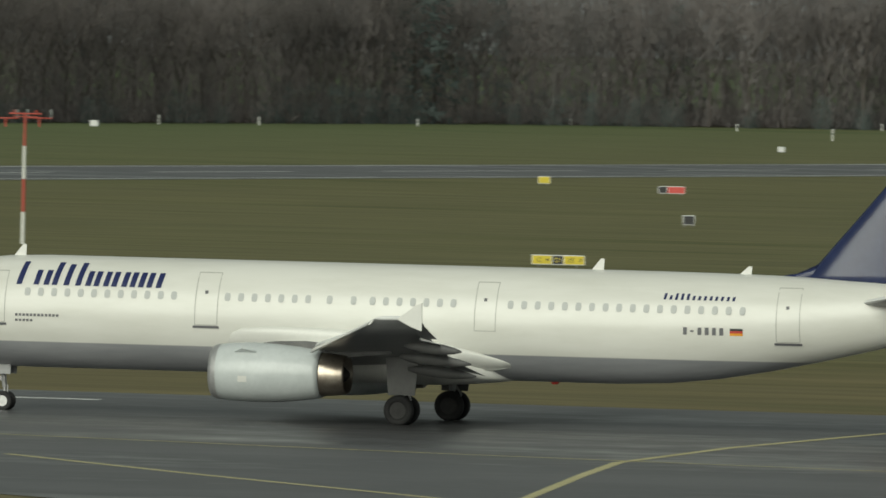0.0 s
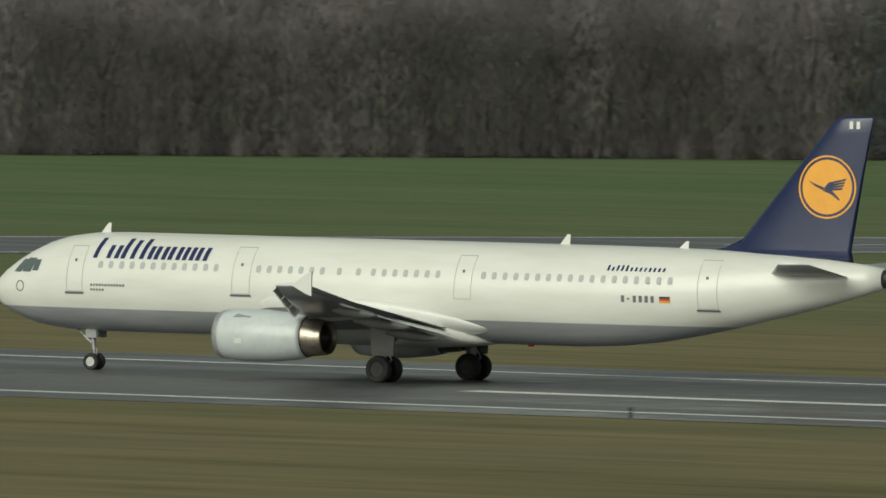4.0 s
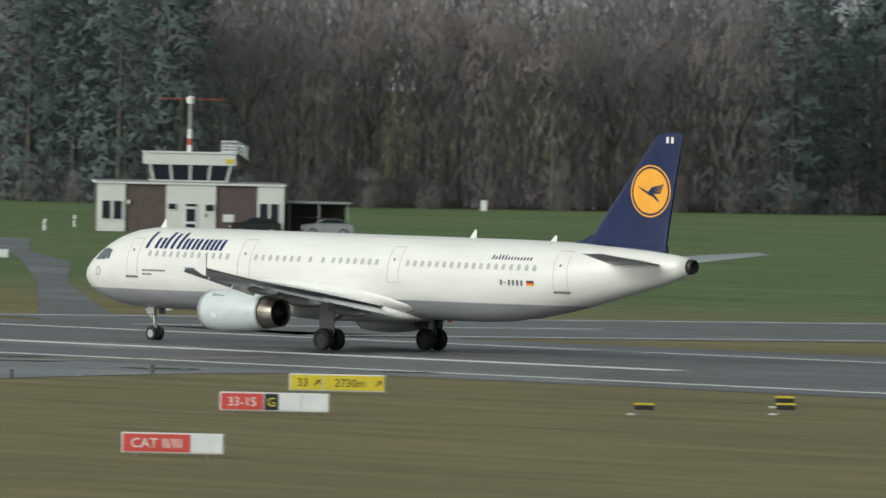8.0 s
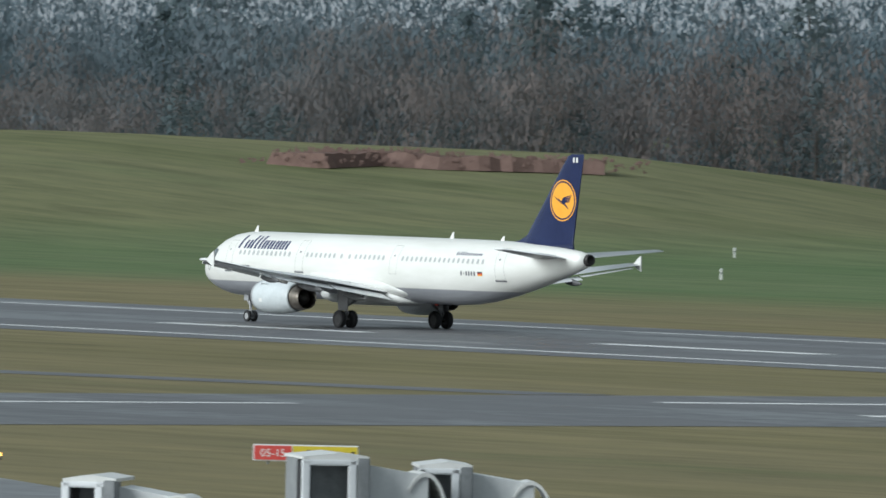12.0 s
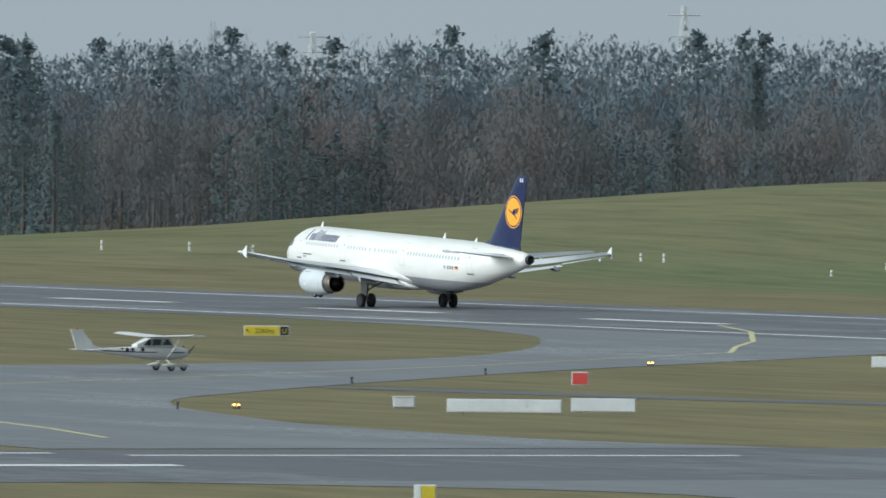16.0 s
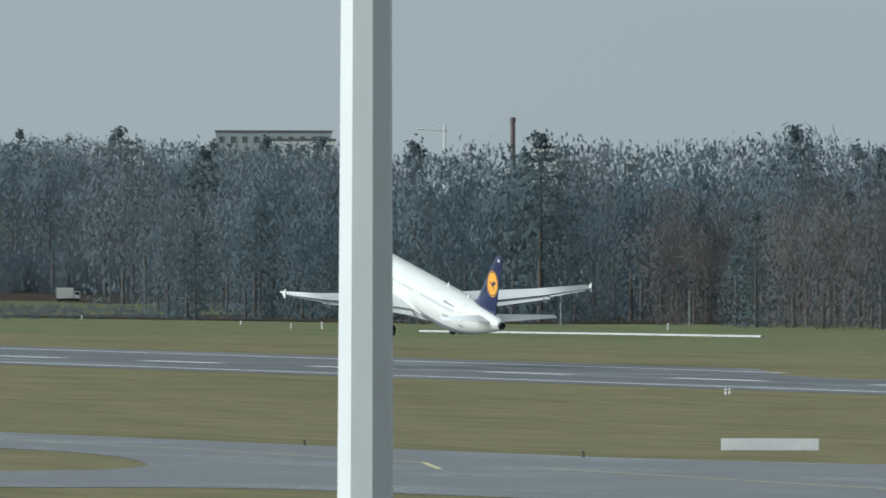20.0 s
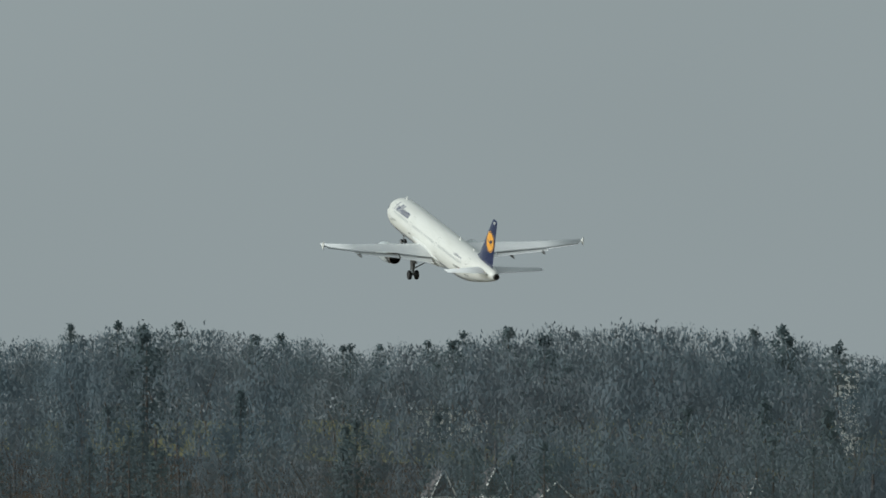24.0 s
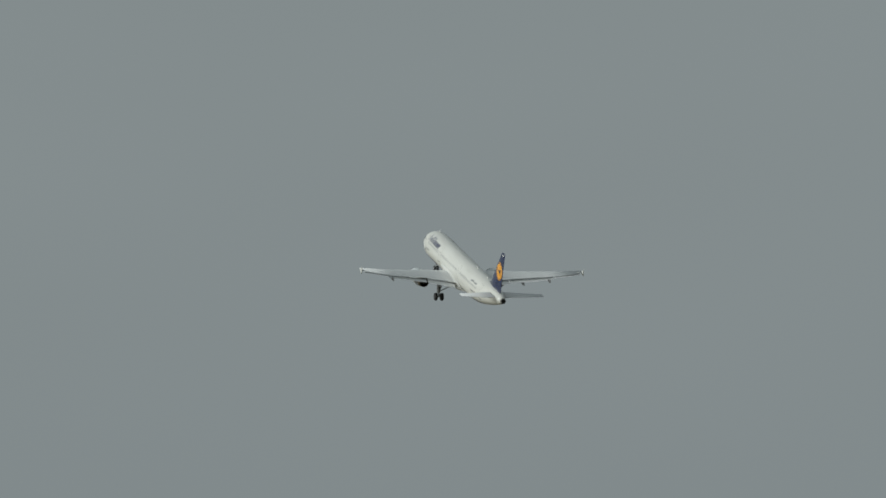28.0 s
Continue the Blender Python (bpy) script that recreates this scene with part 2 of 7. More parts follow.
def box(bm, x0, x1, y0, y1, z0, z1, bevel=0.0):
    m = Matrix.LocRotScale(((x0 + x1) / 2, (y0 + y1) / 2, (z0 + z1) / 2), None, (x1 - x0, y1 - y0, z1 - z0))
    r = bmesh.ops.create_cube(bm, size=1.0, matrix=m)
    if bevel:
        es = {e for v in r["verts"] for e in v.link_edges}
        bmesh.ops.bevel(bm, geom=list(es), offset=bevel, segments=2, affect="EDGES")
    return bm


def loft(bm, rings, cap=True, closed=True):
    """Skin a list of rings of equally many points."""
    rows = [[bm.verts.new(p) for p in ring] for ring in rings]
    n = len(rows[0])
    for a, b in zip(rows, rows[1:]):
        for i in range(n if closed else n - 1):
            bm.faces.new((a[i], a[(i + 1) % n], b[(i + 1) % n], b[i]))
    if cap:
        bm.faces.new(list(reversed(rows[0]))), bm.faces.new(rows[-1])
    bmesh.ops.recalc_face_normals(bm, faces=bm.faces)
    return bm


def tube(bm, a, b, ra, rb=None, n=10):
    """A tapered rod from a to b."""
    a, b = Vector(a), Vector(b)
    rb = ra if rb is None else rb
    q = (b - a).to_track_quat("Z", "Y")
    ring = lambda c, r: [c + q @ Vector((r * math.cos(2 * math.pi * i / n), r * math.sin(2 * math.pi * i / n), 0)) for i in range(n)]
    rows = [[bm.verts.new(p) for p in ring(c, r)] for c, r in ((a, ra), (b, rb))]
    for i in range(n):
        bm.faces.new((rows[0][i], rows[0][(i + 1) % n], rows[1][(i + 1) % n], rows[1][i]))
    bm.faces.new(list(reversed(rows[0]))), bm.faces.new(rows[1])
    return bm


def B():
    return bmesh.new()


# ---- ground ----
CREST = [(-67.5, 0.0), (-66.3, 0.8), (-65.3, 1.9), (-64.4, 3.4), (-63.4, 5.6), (-61.8, 8.8), (-60.0, 10.2), (-57.0, 10.2), (-56.0, 9.4), (-54.8, 8.8), (-54.1, 7.1), (-53.1, 4.0), (-52.4, 2.0), (-51.0, 0.0)]


def terrain(x, y):
    """Flat field; a long grassy mound behind the crossing; land that rises slowly far off."""
    r, az = math.hypot(x, y), math.degrees(math.atan2(x, y))
    z = 0.0
    for (a0, h0), (a1, h1) in zip(CREST, CREST[1:]):
        if a0 <= az <= a1:
            k = (az - a0) / (a1 - a0)
            rise = max(0.0, min(1.0, (r - 1240) / 220.0))
            fall = 1 - max(0.0, min(1.0, (r - 1500) / 150.0))
            z = (h0 + (h1 - h0) * k) * (0.35 * rise + 0.65 * rise * rise * (3 - 2 * rise)) * fall
    if az < -66:
        far = max(0.0, min(1.0, (r - 2150) / 700.0))
        z += 19.0 * far * max(0.0, min(1.0, (-68.5 - az) / 2.5))
    return z


def build_ground():
    azs = [-180 + 10 * i for i in range(9)] + [-90 + 0.4 * i for i in range(275)] + [20 + 10 * i for i in range(16)]
    rs = [0.0, 30, 80, 150, 250, 400, 600, 850, 1000] + [1100, 1180] + [1220 + 22 * i for i in range(22)] + [1720, 1850, 2000, 2200, 2500, 2900, 3400, 4000, 4800]
    verts, faces = [], []
    for r in rs:
        for a in azs:
            x, y = r * math.sin(radians(a)), r * math.cos(radians(a))
            verts.append((x, y, terrain(x, y)))
    n = len(azs)
    for i in range(len(rs) - 1):
        for k in range(n):
            q = (k + 1) % n
            faces.append((i * n + k, i * n + q, (i + 1) * n + q, (i + 1) * n + k) if i else (k, n + q, n + k))
    me = bpy.data.meshes.new("ground")
    me.from_pydata(verts, [], faces)
    me.materials.append(GRASS)
    for p in me.polygons:
        p.use_smooth = True
    me.flip_normals()
    ob = tagged(new("ground", me), "olive winter grass field of an airfield", "ground", kind="structure")
    return ob


def strip(bm, pts, z):
    """A flat polygon, given as a list of plan points."""
    f = bm.faces.new([bm.verts.new((x, y, z)) for x, y in pts])
    f.normal_update()
    if f.normal.z < 0:
        f.normal_flip()


def band(bm, pts, width, z):
    """A painted line along plan points."""
    L, R = [], []
    for i, p in enumerate(pts):
        a, b = Vector(pts[max(0, i - 1)]), Vector(pts[min(len(pts) - 1, i + 1)])
        d = (b - a).normalized()
        n = Vector((-d.y, d.x)) * width / 2
        L.append(bm.verts.new((p[0] + n.x, p[1] + n.y, z)))
        R.append(bm.verts.new((p[0] - n.x, p[1] - n.y, z)))
    for i in range(len(pts) - 1):
        f = bm.faces.new((L[i], L[i + 1], R[i + 1], R[i]))
        f.normal_update()
        if f.normal.z < 0:
            f.normal_flip()


build_ground()
# the main runway, with tarmac shoulders
bm = B()
strip(bm, [(500, 451.5), (500, 514.5), (-4500, 514.5), (-4500, 451.5)], 0.020)
tagged(part("runway_main", bm, TARMAC), "damp grey asphalt runway with white edge lines", "runway", kind="structure")
# the crossing runway
CROSS = [(-552, 40), (-545, 150), (-538, 250), (-535, 320), (-536, 390), (-537, 451.6)]
CROSS_FAR = [(-530, 514.4), (-500, 612), (-427, 873), (-394, 971), (-360, 1094), (-328, 1256), (-295, 1420), (-240, 1700)]
bm = B()
band(bm, CROSS, 51, 0.020), band(bm, CROSS_FAR, 47, 0.020)
tagged(part("runway_crossing", bm, TARMAC), "damp grey asphalt of the crossing runway", "runway", kind="structure")
# taxiways
TAXIWAYS = {
    "taxiway_east": [(-172, 451.4), (-162, 442), (-135, 416), (-124, 408), (-90, 380), (0, 330), (250, 300), (250, 451.4)],
    "taxiway_middle": [(-330, 285), (-349, 311), (-373, 336), (-397, 361), (-420, 387), (-440, 413), (-446, 425), (-451, 440), (-451, 451.4), (-510.5, 451.4), (-510.5, 420), (-494, 413.8), (-475, 406.7), (-463, 397), (-450, 385), (-430, 361), (-410, 336), (-385, 303), (-370, 280)],
    "taxiway_west": [(-564.5, 262), (-609, 266), (-677, 269), (-714, 262), (-716, 248), (-745, 235), (-760, 250), (-761, 265), (-764, 273), (-776, 280), (-800, 287), (-822, 291), (-890, 289), (-953, 288), (-2600, 285), (-2600, 308), (-953, 311), (-898, 312), (-838, 315), (-792, 318), (-765, 326), (-754, 338), (-752, 352), (-765, 378), (-782, 395), (-806, 411), (-828, 423), (-850, 434), (-886, 446), (-930, 451.4), (-815, 451.4), (-788, 429), (-738, 379), (-725, 367), (-694, 340), (-664, 316), (-645, 307), (-609, 297), (-578, 295), (-561.5, 301)],
    "taxiway_south": [(-513, 243), (-497, 259), (-470, 257), (-440, 245), (-360, 215), (-330, 240), (-467, 292), (-508, 300), (-510.5, 306)],
    "service_road": [(-562.5, 398), (-600, 388), (-617, 384), (-640, 361), (-662, 350), (-694, 342), (-692, 337), (-660, 345), (-636, 356), (-612, 379), (-598, 383), (-562.5, 392)],
    "field_road": [(-537.7, 514.6), (-531.5, 514.6), (-548.3, 530.4), (-622.5, 598), (-680, 653.6), (-713.4, 681.3), (-760, 726), (-763, 722), (-713, 678.8), (-686, 654.4), (-622.1, 594.9), (-551.6, 527.7)],
}
def eased(pts, reach=9.0):
    """Round off the corners of a plan outline, but for those on a runway's edge."""
    out = []
    for i, p in enumerate(pts):
        a, b = Vector(pts[i - 1]), Vector(pts[(i + 1) % len(pts)])
        p = Vector(p)
        if p.y > 451 or -566 < p.x < -560 or -514 < p.x < -510:
            out.append(p)
            continue
        u, w = (a - p), (b - p)
        q0, q1 = p + u.normalized() * min(reach, u.length * 0.45), p + w.normalized() * min(reach, w.length * 0.45)
        out += [q0 * (1 - t) ** 2 + p * 2 * t * (1 - t) + q1 * t * t for t in (0, 0.25, 0.5, 0.75, 1)]
    return out


for nme, pts in TAXIWAYS.items():
    bm = B()
    pts = eased(pts)
    strip(bm, pts, 0.024 if "road" not in nme else 0.022)
    tagged(part(nme, bm, TARMAC if "road" in nme or "east" in nme else TAXI), "damp grey taxiway concrete" if "road" not in nme else "narrow grey service road", "taxiway" if "road" not in nme else "road", kind="structure")
bm = B()
strip(bm, [(-430, 200), (-300, 250), (100, 290), (400, 250), (400, -200), (-430, -200)], 0.018)
tagged(part("apron", bm, TAXI), "grey concrete apron before the terminal", "apron", kind="structure")

# painted lines
bm = B()
band(bm, [(-176, 458.6), (-4500, 458.6)], 1.2, 0.030), band(bm, [(-146, 504.4), (-4500, 504.8)], 1.2, 0.030)
tagged(part("runway_edge_line", bm, LINE), "white painted runway edge lines", "road marking", kind="structure")
bm = B()
for k in range(60):
    x0 = -153 - 50 * k
    band(bm, [(x0, 477.6), (x0 - (52 if k == 6 else 24), 477.6)], 2.0, 0.030)
band(bm, [(-152, 497.6), (-176, 497.6)], 1.8, 0.030)
tagged(part("runway_centre_line", bm, LINE), "white dashed runway centre line", "road marking", kind="structure")
bm = B()
for a, b, w in (((-549, 391), (-541, 442), 1.8), ((-527, 388), (-516, 434), 2.6), ((-547, 321), (-545, 366), 1.4), ((-560, 236), (-557, 259), 1.4), ((-553, 261), (-549, 291), 1.2), ((-540, 233), (-537, 256), 2.4), ((-520, 430), (-512, 449), 0.6)):
    band(bm, [a, b], w, 0.030)
far = [Vector(p) for p in CROSS_FAR]
for off, dash in ((-20.5, False), (20.5, False), (0, True)):
    for a, b in zip(far, far[1:]):
        d = (b - a).normalized()
        nrm = Vector((-d.y, d.x)) * off
        L, s = (b - a).length, 0.0
        while s < L:
            e = min(L, s + (30 if dash else 200))
            band(bm, [a + d * s + nrm, a + d * e + nrm], 0.9, 0.030)
            s = e + (20 if dash else 0)
tagged(part("crossing_line", bm, LINE), "white lines of the crossing runway", "road marking", kind="structure")
bm = B()
for pts in ([(-131, 441), (-120, 427), (-109, 414), (-90, 392)], [(-100, 380), (-106, 417), (-109.5, 438), (-111.5, 451), (-112, 470), (-111, 492)], [(-160, 470), (-140, 462), (-120, 455), (-100, 450)],
            [(-370, 311), (-391, 335.5), (-420, 370.5), (-440, 393), (-456, 411), (-464, 421), (-476, 431), (-489, 441), (-502, 449), (-520, 460)], [(-456, 411), (-461, 420), (-466, 429), (-470, 445), (-474, 470)], [(-385.6, 331.9), (-374.3, 336.2)],
            [(-898, 474), (-870, 462), (-832, 442), (-812, 430), (-792, 419), (-750, 378), (-715, 340), (-699, 321), (-675, 307), (-658, 297), (-645, 291), (-633, 287), (-600, 279), (-583, 274)],
            [(-760, 300), (-700, 297), (-640, 287)], [(-642, 282.6), (-639, 288)], [(-950, 299), (-830, 302), (-781, 300), (-760, 293)]):
    band(bm, pts, 0.4, 0.034)
tagged(part("taxi_line", bm, YELLOW_LINE), "faded yellow taxiway lead lines", "road marking", kind="structure")


# rain puddles on the worn patches of the runway
WATER = worn("rain_water_on_tarmac", (0.012, 0.012, 0.013), (0.022, 0.022, 0.023), 0.3, 0.06)
for k, (x, y, across, deep) in enumerate(((-470.0, 447.3, 9.0, 3.0), (-458.1, 446.8, 6.0, 3.0), (-451.7, 457.2, 4.0, 2.5), (-475.7, 454.0, 3.5, 2.5), (-521.4, 468.3, 3.0, 3.5), (-506.0, 454.0, 8.0, 2.0), (-456.5, 445.5, 5.0, 1.8), (-492.0, 461.0, 5.0, 2.0))):
    rr = random.Random(100 + k)
    az = math.atan2(x, y)
    bm = B()
    ring = []
    for i in range(18):
        t, q = 2 * math.pi * i / 18, rr.uniform(0.55, 1.0)
        u, w = q * across / 2 * math.cos(t), q * deep / 2 * math.sin(t)
        ring.append((x + u * math.cos(az) + w * math.sin(az), y - u * math.sin(az) + w * math.cos(az)))
    strip(bm, ring, 0.036)
    tagged(part("puddle", bm, WATER), "shallow dark rain puddle on the runway", "puddle", "puddles on the runway")
# ---- the airliner ----
# local frame: x ahead, y to its left, z up, origin on the ground between the main wheels; stations run aft from the nose
WHEEL_ST = 21.97
HULL_ST = [(0.0, 0.03, 0.03, 3.38), (0.12, 0.34, 0.331, 3.39), (0.35, 0.6, 0.604, 3.41), (0.8, 0.9, 0.942, 3.46), (1.5, 1.2, 1.312, 3.54), (2.2, 1.42, 1.607, 3.63),
           (3.0, 1.61, 1.859, 3.72), (4.0, 1.79, 2.047, 3.81), (5.2, 1.92, 2.142, 3.87), (6.8, 1.975, 2.173, 3.89), (29.5, 1.975, 2.173, 3.89), (31.5, 1.96, 2.131, 3.93),
           (33.5, 1.89, 2.016, 4.03), (35.5, 1.75, 1.827, 4.19), (37.5, 1.54, 1.586, 4.38), (39.5, 1.26, 1.302, 4.57), (41.5, 0.92, 0.977, 4.75), (43.2, 0.58, 0.651, 4.89), (44.1, 0.4, 0.441, 4.97)]


def hull_at(st):
    for (s0, *a), (s1, *b) in zip(HULL_ST, HULL_ST[1:]):
        if s0 <= st <= s1:
            k = (st - s0) / (s1 - s0)
            return [p + (q - p) * k for p, q in zip(a, b)]
    return list(HULL_ST[-1][1:])


def skin(st, z, side=1, out=0.012):
    """A point on the hull's side at a station and height."""
    a, b, zc = hull_at(st)
    k = max(-0.98, min(0.98, (z - zc) / b))
    th = math.asin(k)
    return Vector((WHEEL_ST - st, side * (a + out) * math.cos(th), zc + (b + out) * math.sin(th)))


def patch(bm, st0, st1, z0, z1, side=1, lean=0.0, out=0.012, nx=2, nz=3):
    """A thin patch that follows the hull; lean shifts its top forward."""
    g = [[bm.verts.new(skin(st0 + (st1 - st0) * i / nx - lean * k / nz, z0 + (z1 - z0) * k / nz, side, out)) for i in range(nx + 1)] for k in range(nz + 1)]
    for k in range(nz):
        for i in range(nx):
            f = (g[k][i], g[k][i + 1], g[k + 1][i + 1], g[k + 1][i])
            bm.faces.new(f if side < 0 else tuple(reversed(f)))


def hull_ring(st, a, b, zc, n=40):
    return [(WHEEL_ST - st, a * math.cos(2 * math.pi * i / n), zc + b * math.sin(2 * math.pi * i / n)) for i in range(n)]


def foil_ring(le, te, y, z, thick, n=9, twist=0.0):
    """A wing section at span y: leading and trailing stations."""
    up, lo = [], []
    c = te - le
    for i in range(n):
        u = (1 - math.cos(math.pi * i / (n - 1))) / 2
        t = 5 * thick * c * (0.2969 * math.sqrt(u) - 0.126 * u - 0.3516 * u * u + 0.2843 * u ** 3 - 0.1015 * u ** 4)
        up.append((WHEEL_ST - le - u * c, y, z + t * 1.15 + twist * (0.5 - u) * c + 0.02 * c * math.sin(math.pi * u)))
        lo.append((WHEEL_ST - le - u * c, y, z - t * 0.85 + twist * (0.5 - u) * c + 0.02 * c * math.sin(math.pi * u)))
    return up + lo[-2:0:-1]


def ring_x(st, y, z, r, n=28, squash=1.0):
    return [(WHEEL_ST - st, y + r * math.cos(2 * math.pi * i / n), z + squash * r * math.sin(2 * math.pi * i / n)) for i in range(n)]


def wheel_meshes(r, w, metal):
    tyre = B()
    prof = [(0.55 * r, -w * 0.42), (0.80 * r, -w * 0.5), (0.95 * r, -w * 0.40), (r, -w * 0.16), (r, w * 0.16), (0.95 * r, w * 0.40), (0.80 * r, w * 0.5), (0.55 * r, w * 0.42)]
    loft(tyre, [[(p[0] * math.cos(2 * math.pi * i / 24), p[1], p[0] * math.sin(2 * math.pi * i / 24)) for p in prof] for i in range(24)] + [[(p[0], p[1], 0) for p in prof]], cap=False)
    rim = B()
    for s in (-1, 1):
        loft(rim, [[(q * r * math.cos(2 * math.pi * i / 20), s * y * w, q * r * math.sin(2 * math.pi * i / 20)) for i in range(20)] for q, y in ((0.56, 0.40), (0.50, 0.30), (0.2, 0.28), (0.12, 0.42))])
    return mesh_of(tyre, "tyre", RUBBER, True), mesh_of(rim, "rim", metal)


def put_wheel(parent, meshes, x, y, z):
    w = new("wheel", meshes[0])
    w.parent, w.location = parent, (x, y, z)
    tagged(w, "black rubber tyre on a grey rim")
    r = new("rim", meshes[1])
    r.parent = w


def shaded_below(bm):
    """Pale grey on the upper faces; a darker grey paints shade onto those below."""
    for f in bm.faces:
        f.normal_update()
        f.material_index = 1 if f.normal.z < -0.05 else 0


WINGS, LEGS_OF_JET = [], []


def build_airliner():
    jet = thing("airliner", "white twin-engine airliner with navy tail, taking off", "airplane")
    # hull
    bm = B()
    loft(bm, [hull_ring(*s) for s in HULL_ST])
    part("fuselage", bm, HULL, jet, "white fuselage with a grey belly", True)
    bm = B()
    loft(bm, [hull_ring(44.1, 0.38, 0.40, 4.96, 20), hull_ring(44.42, 0.33, 0.35, 4.985, 20), hull_ring(44.43, 0.26, 0.28, 4.985, 20), hull_ring(44.2, 0.22, 0.24, 4.98, 20)])
    part("exhaust_cone", bm, DARK_STEEL, jet, "dark metal exhaust at the tail", True)
    # belly fairing at the wing root
    bm = B()
    rings = []
    for st, a, top, bot in ((14.2, 0.3, 2.3, 1.95), (15.2, 1.2, 2.6, 1.72), (16.6, 1.9, 2.85, 1.55), (18.5, 2.1, 2.95, 1.47), (22.5, 2.0, 2.9, 1.48), (23.8, 1.7, 2.6, 1.55), (24.8, 1.2, 2.3, 1.64), (25.5, 0.3, 2.0, 1.74)):
        zc, b = (top + bot) / 2, (top - bot) / 2
        rings.append([(WHEEL_ST - st, a * math.copysign(abs(math.cos(t)) ** 0.6, math.cos(t)), zc + b * math.copysign(abs(math.sin(t)) ** 0.8, math.sin(t))) for t in [2 * math.pi * i / 28 for i in range(28)]])
    loft(bm, rings)
    part("belly_fairing", bm, WHITE, jet, "white fairing under the wing root", True)
    for side in (1, -1):
        bm = B()
        rings = []
        for st, z0, z1, w in ((14.45, 2.8, 3.0, 0.0), (14.65, 2.65, 3.32, 0.07), (15.1, 2.5, 3.52, 0.14), (16.2, 2.35, 3.60, 0.19), (18.0, 2.2, 3.60, 0.23), (20.0, 2.05, 3.52, 0.27), (21.6, 1.98, 3.36, 0.29), (23.0, 1.98, 3.12, 0.27), (24.2, 2.04, 2.85, 0.21), (25.1, 2.14, 2.60, 0.12), (25.6, 2.25, 2.42, 0.02)):
            ring = []
            for k in range(13):
                z = z0 + (z1 - z0) * k / 12
                p = skin(st, z, side, 0.0)
                ring.append((p.x, p.y + side * (w * math.sin(math.pi * k / 12) ** 0.55 - 0.02), z))
            ring += [(p.x, side * 1.3, z1 - 0.05), (p.x, side * 1.3, z0 + 0.02)]
            rings.append(ring)
        loft(bm, rings)
        part("wing_fillet", bm, WHITE, jet, "smooth white fillet above the wing", True)
    # cockpit windows
    for side in (1, -1):
        for st0, st1, z0, z1, lean in ((1.55, 2.02, 4.22, 4.78, -0.42), (2.10, 2.62, 4.24, 4.84, -0.22), (2.70, 3.05, 4.30, 4.78, -0.1)):
            bm = B()
            patch(bm, st0, st1, z0, z1, side, lean, 0.014, 3, 4)
            part("cockpit_window", bm, COCKPIT_GLASS, jet, "dark cockpit glass")
    # cabin windows
    bm = B()
    n, ring = 10, []
    for i in range(n):
        t = 2 * math.pi * i / n
        ring.append((0.115 * math.copysign(abs(math.cos(t)) ** 0.6, math.cos(t)), 0, 0.17 * math.copysign(abs(math.sin(t)) ** 0.6, math.sin(t))))
    bm.faces.new([bm.verts.new(p) for p in ring])
    bm.faces.new([bm.verts.new((x, 0.008, z)) for x, y, z in reversed(ring)])
    pane = mesh_of(bm, "cabin_window", WINDOW_DARK)
    spots = [6.55 + 0.533 * i for i in range(12)] + [14.55 + 0.533 * i for i in range(7)] + [18.6, 19.55] + [20.3 + 0.533 * i for i in range(7)] + [25.75 + 0.533 * i for i in range(18)]
    for side in (1, -1):
        for st in spots:
            p = skin(st - 0.1, 4.66, side, 0.006)
            w = new("cabin_window", pane)
            w.parent, w.location = jet, p
            w.rotation_euler = (math.asin((4.66 - 3.89) / 2.17) * side, 0, 0)
    # doors: the gap round each leaf, a sill and a round window
    for st, wd, z0, z1, sill in ((4.72, 0.86, 3.46, 5.45, True), (13.17, 0.92, 3.55, 5.58, True), (24.25, 0.86, 3.62, 5.5, False), (36.0, 0.92, 3.5, 5.58, True)):
        for side in (1, -1):
            bm = B()
            g = 0.032
            patch(bm, st, st + g, z0, z1, side, 0, 0.010, 1, 6), patch(bm, st + wd - g, st + wd, z0, z1, side, 0, 0.010, 1, 6)
            patch(bm, st + g, st + wd - g, z1 - g, z1, side, 0, 0.010, 3, 1), patch(bm, st + g, st + wd - g, z0, z0 + g, side, 0, 0.010, 3, 1)
            door = part("cabin_door", bm, PANEL_LINE, jet, "white cabin door with a fine gap round it")
            bm = B()
            patch(bm, st + wd * 0.40, st + wd * 0.54, 4.76, 4.88, side, 0, 0.014, 2, 2)
            part("door_window", bm, GREY_INK, door)
            if sill:
                bm = B()
                patch(bm, st - 0.06, st + wd + 0.06, z0 - 0.10, z0 - 0.01, side, 0, 0.03, 3, 1)
                part("door_sill", bm, GREY_INK, door, "dark metal door sill")
    # titles as plain slanted bars, tall and short
    for side in (1, -1):
        x = 5.95
        for wd, hi, two in ((0.62, 0.86, 0), (0.66, 0.56, 1), (0.40, 0.86, 0), (0.40, 0.80, 0), (0.66, 0.86, 1), (0.64, 0.56, 1), (0.66, 0.56, 1), (0.60, 0.56, 1), (0.64, 0.56, 1)):
            s0 = x if side > 0 else 5.95 + (11.95 - x) - wd
            for off, high in ((0.0, hi), (wd - 0.26, min(hi, 0.56)))[:1 + two]:
                bm = B()
                patch(bm, s0 + off, s0 + off + 0.22, 4.93, 4.93 + high, side, -0.16 * high, 0.014, 1, 4)
                part("title_bar", bm, BLUE_INK, jet, "dark blue title bar")
            x += wd + 0.07
        x = 31.6
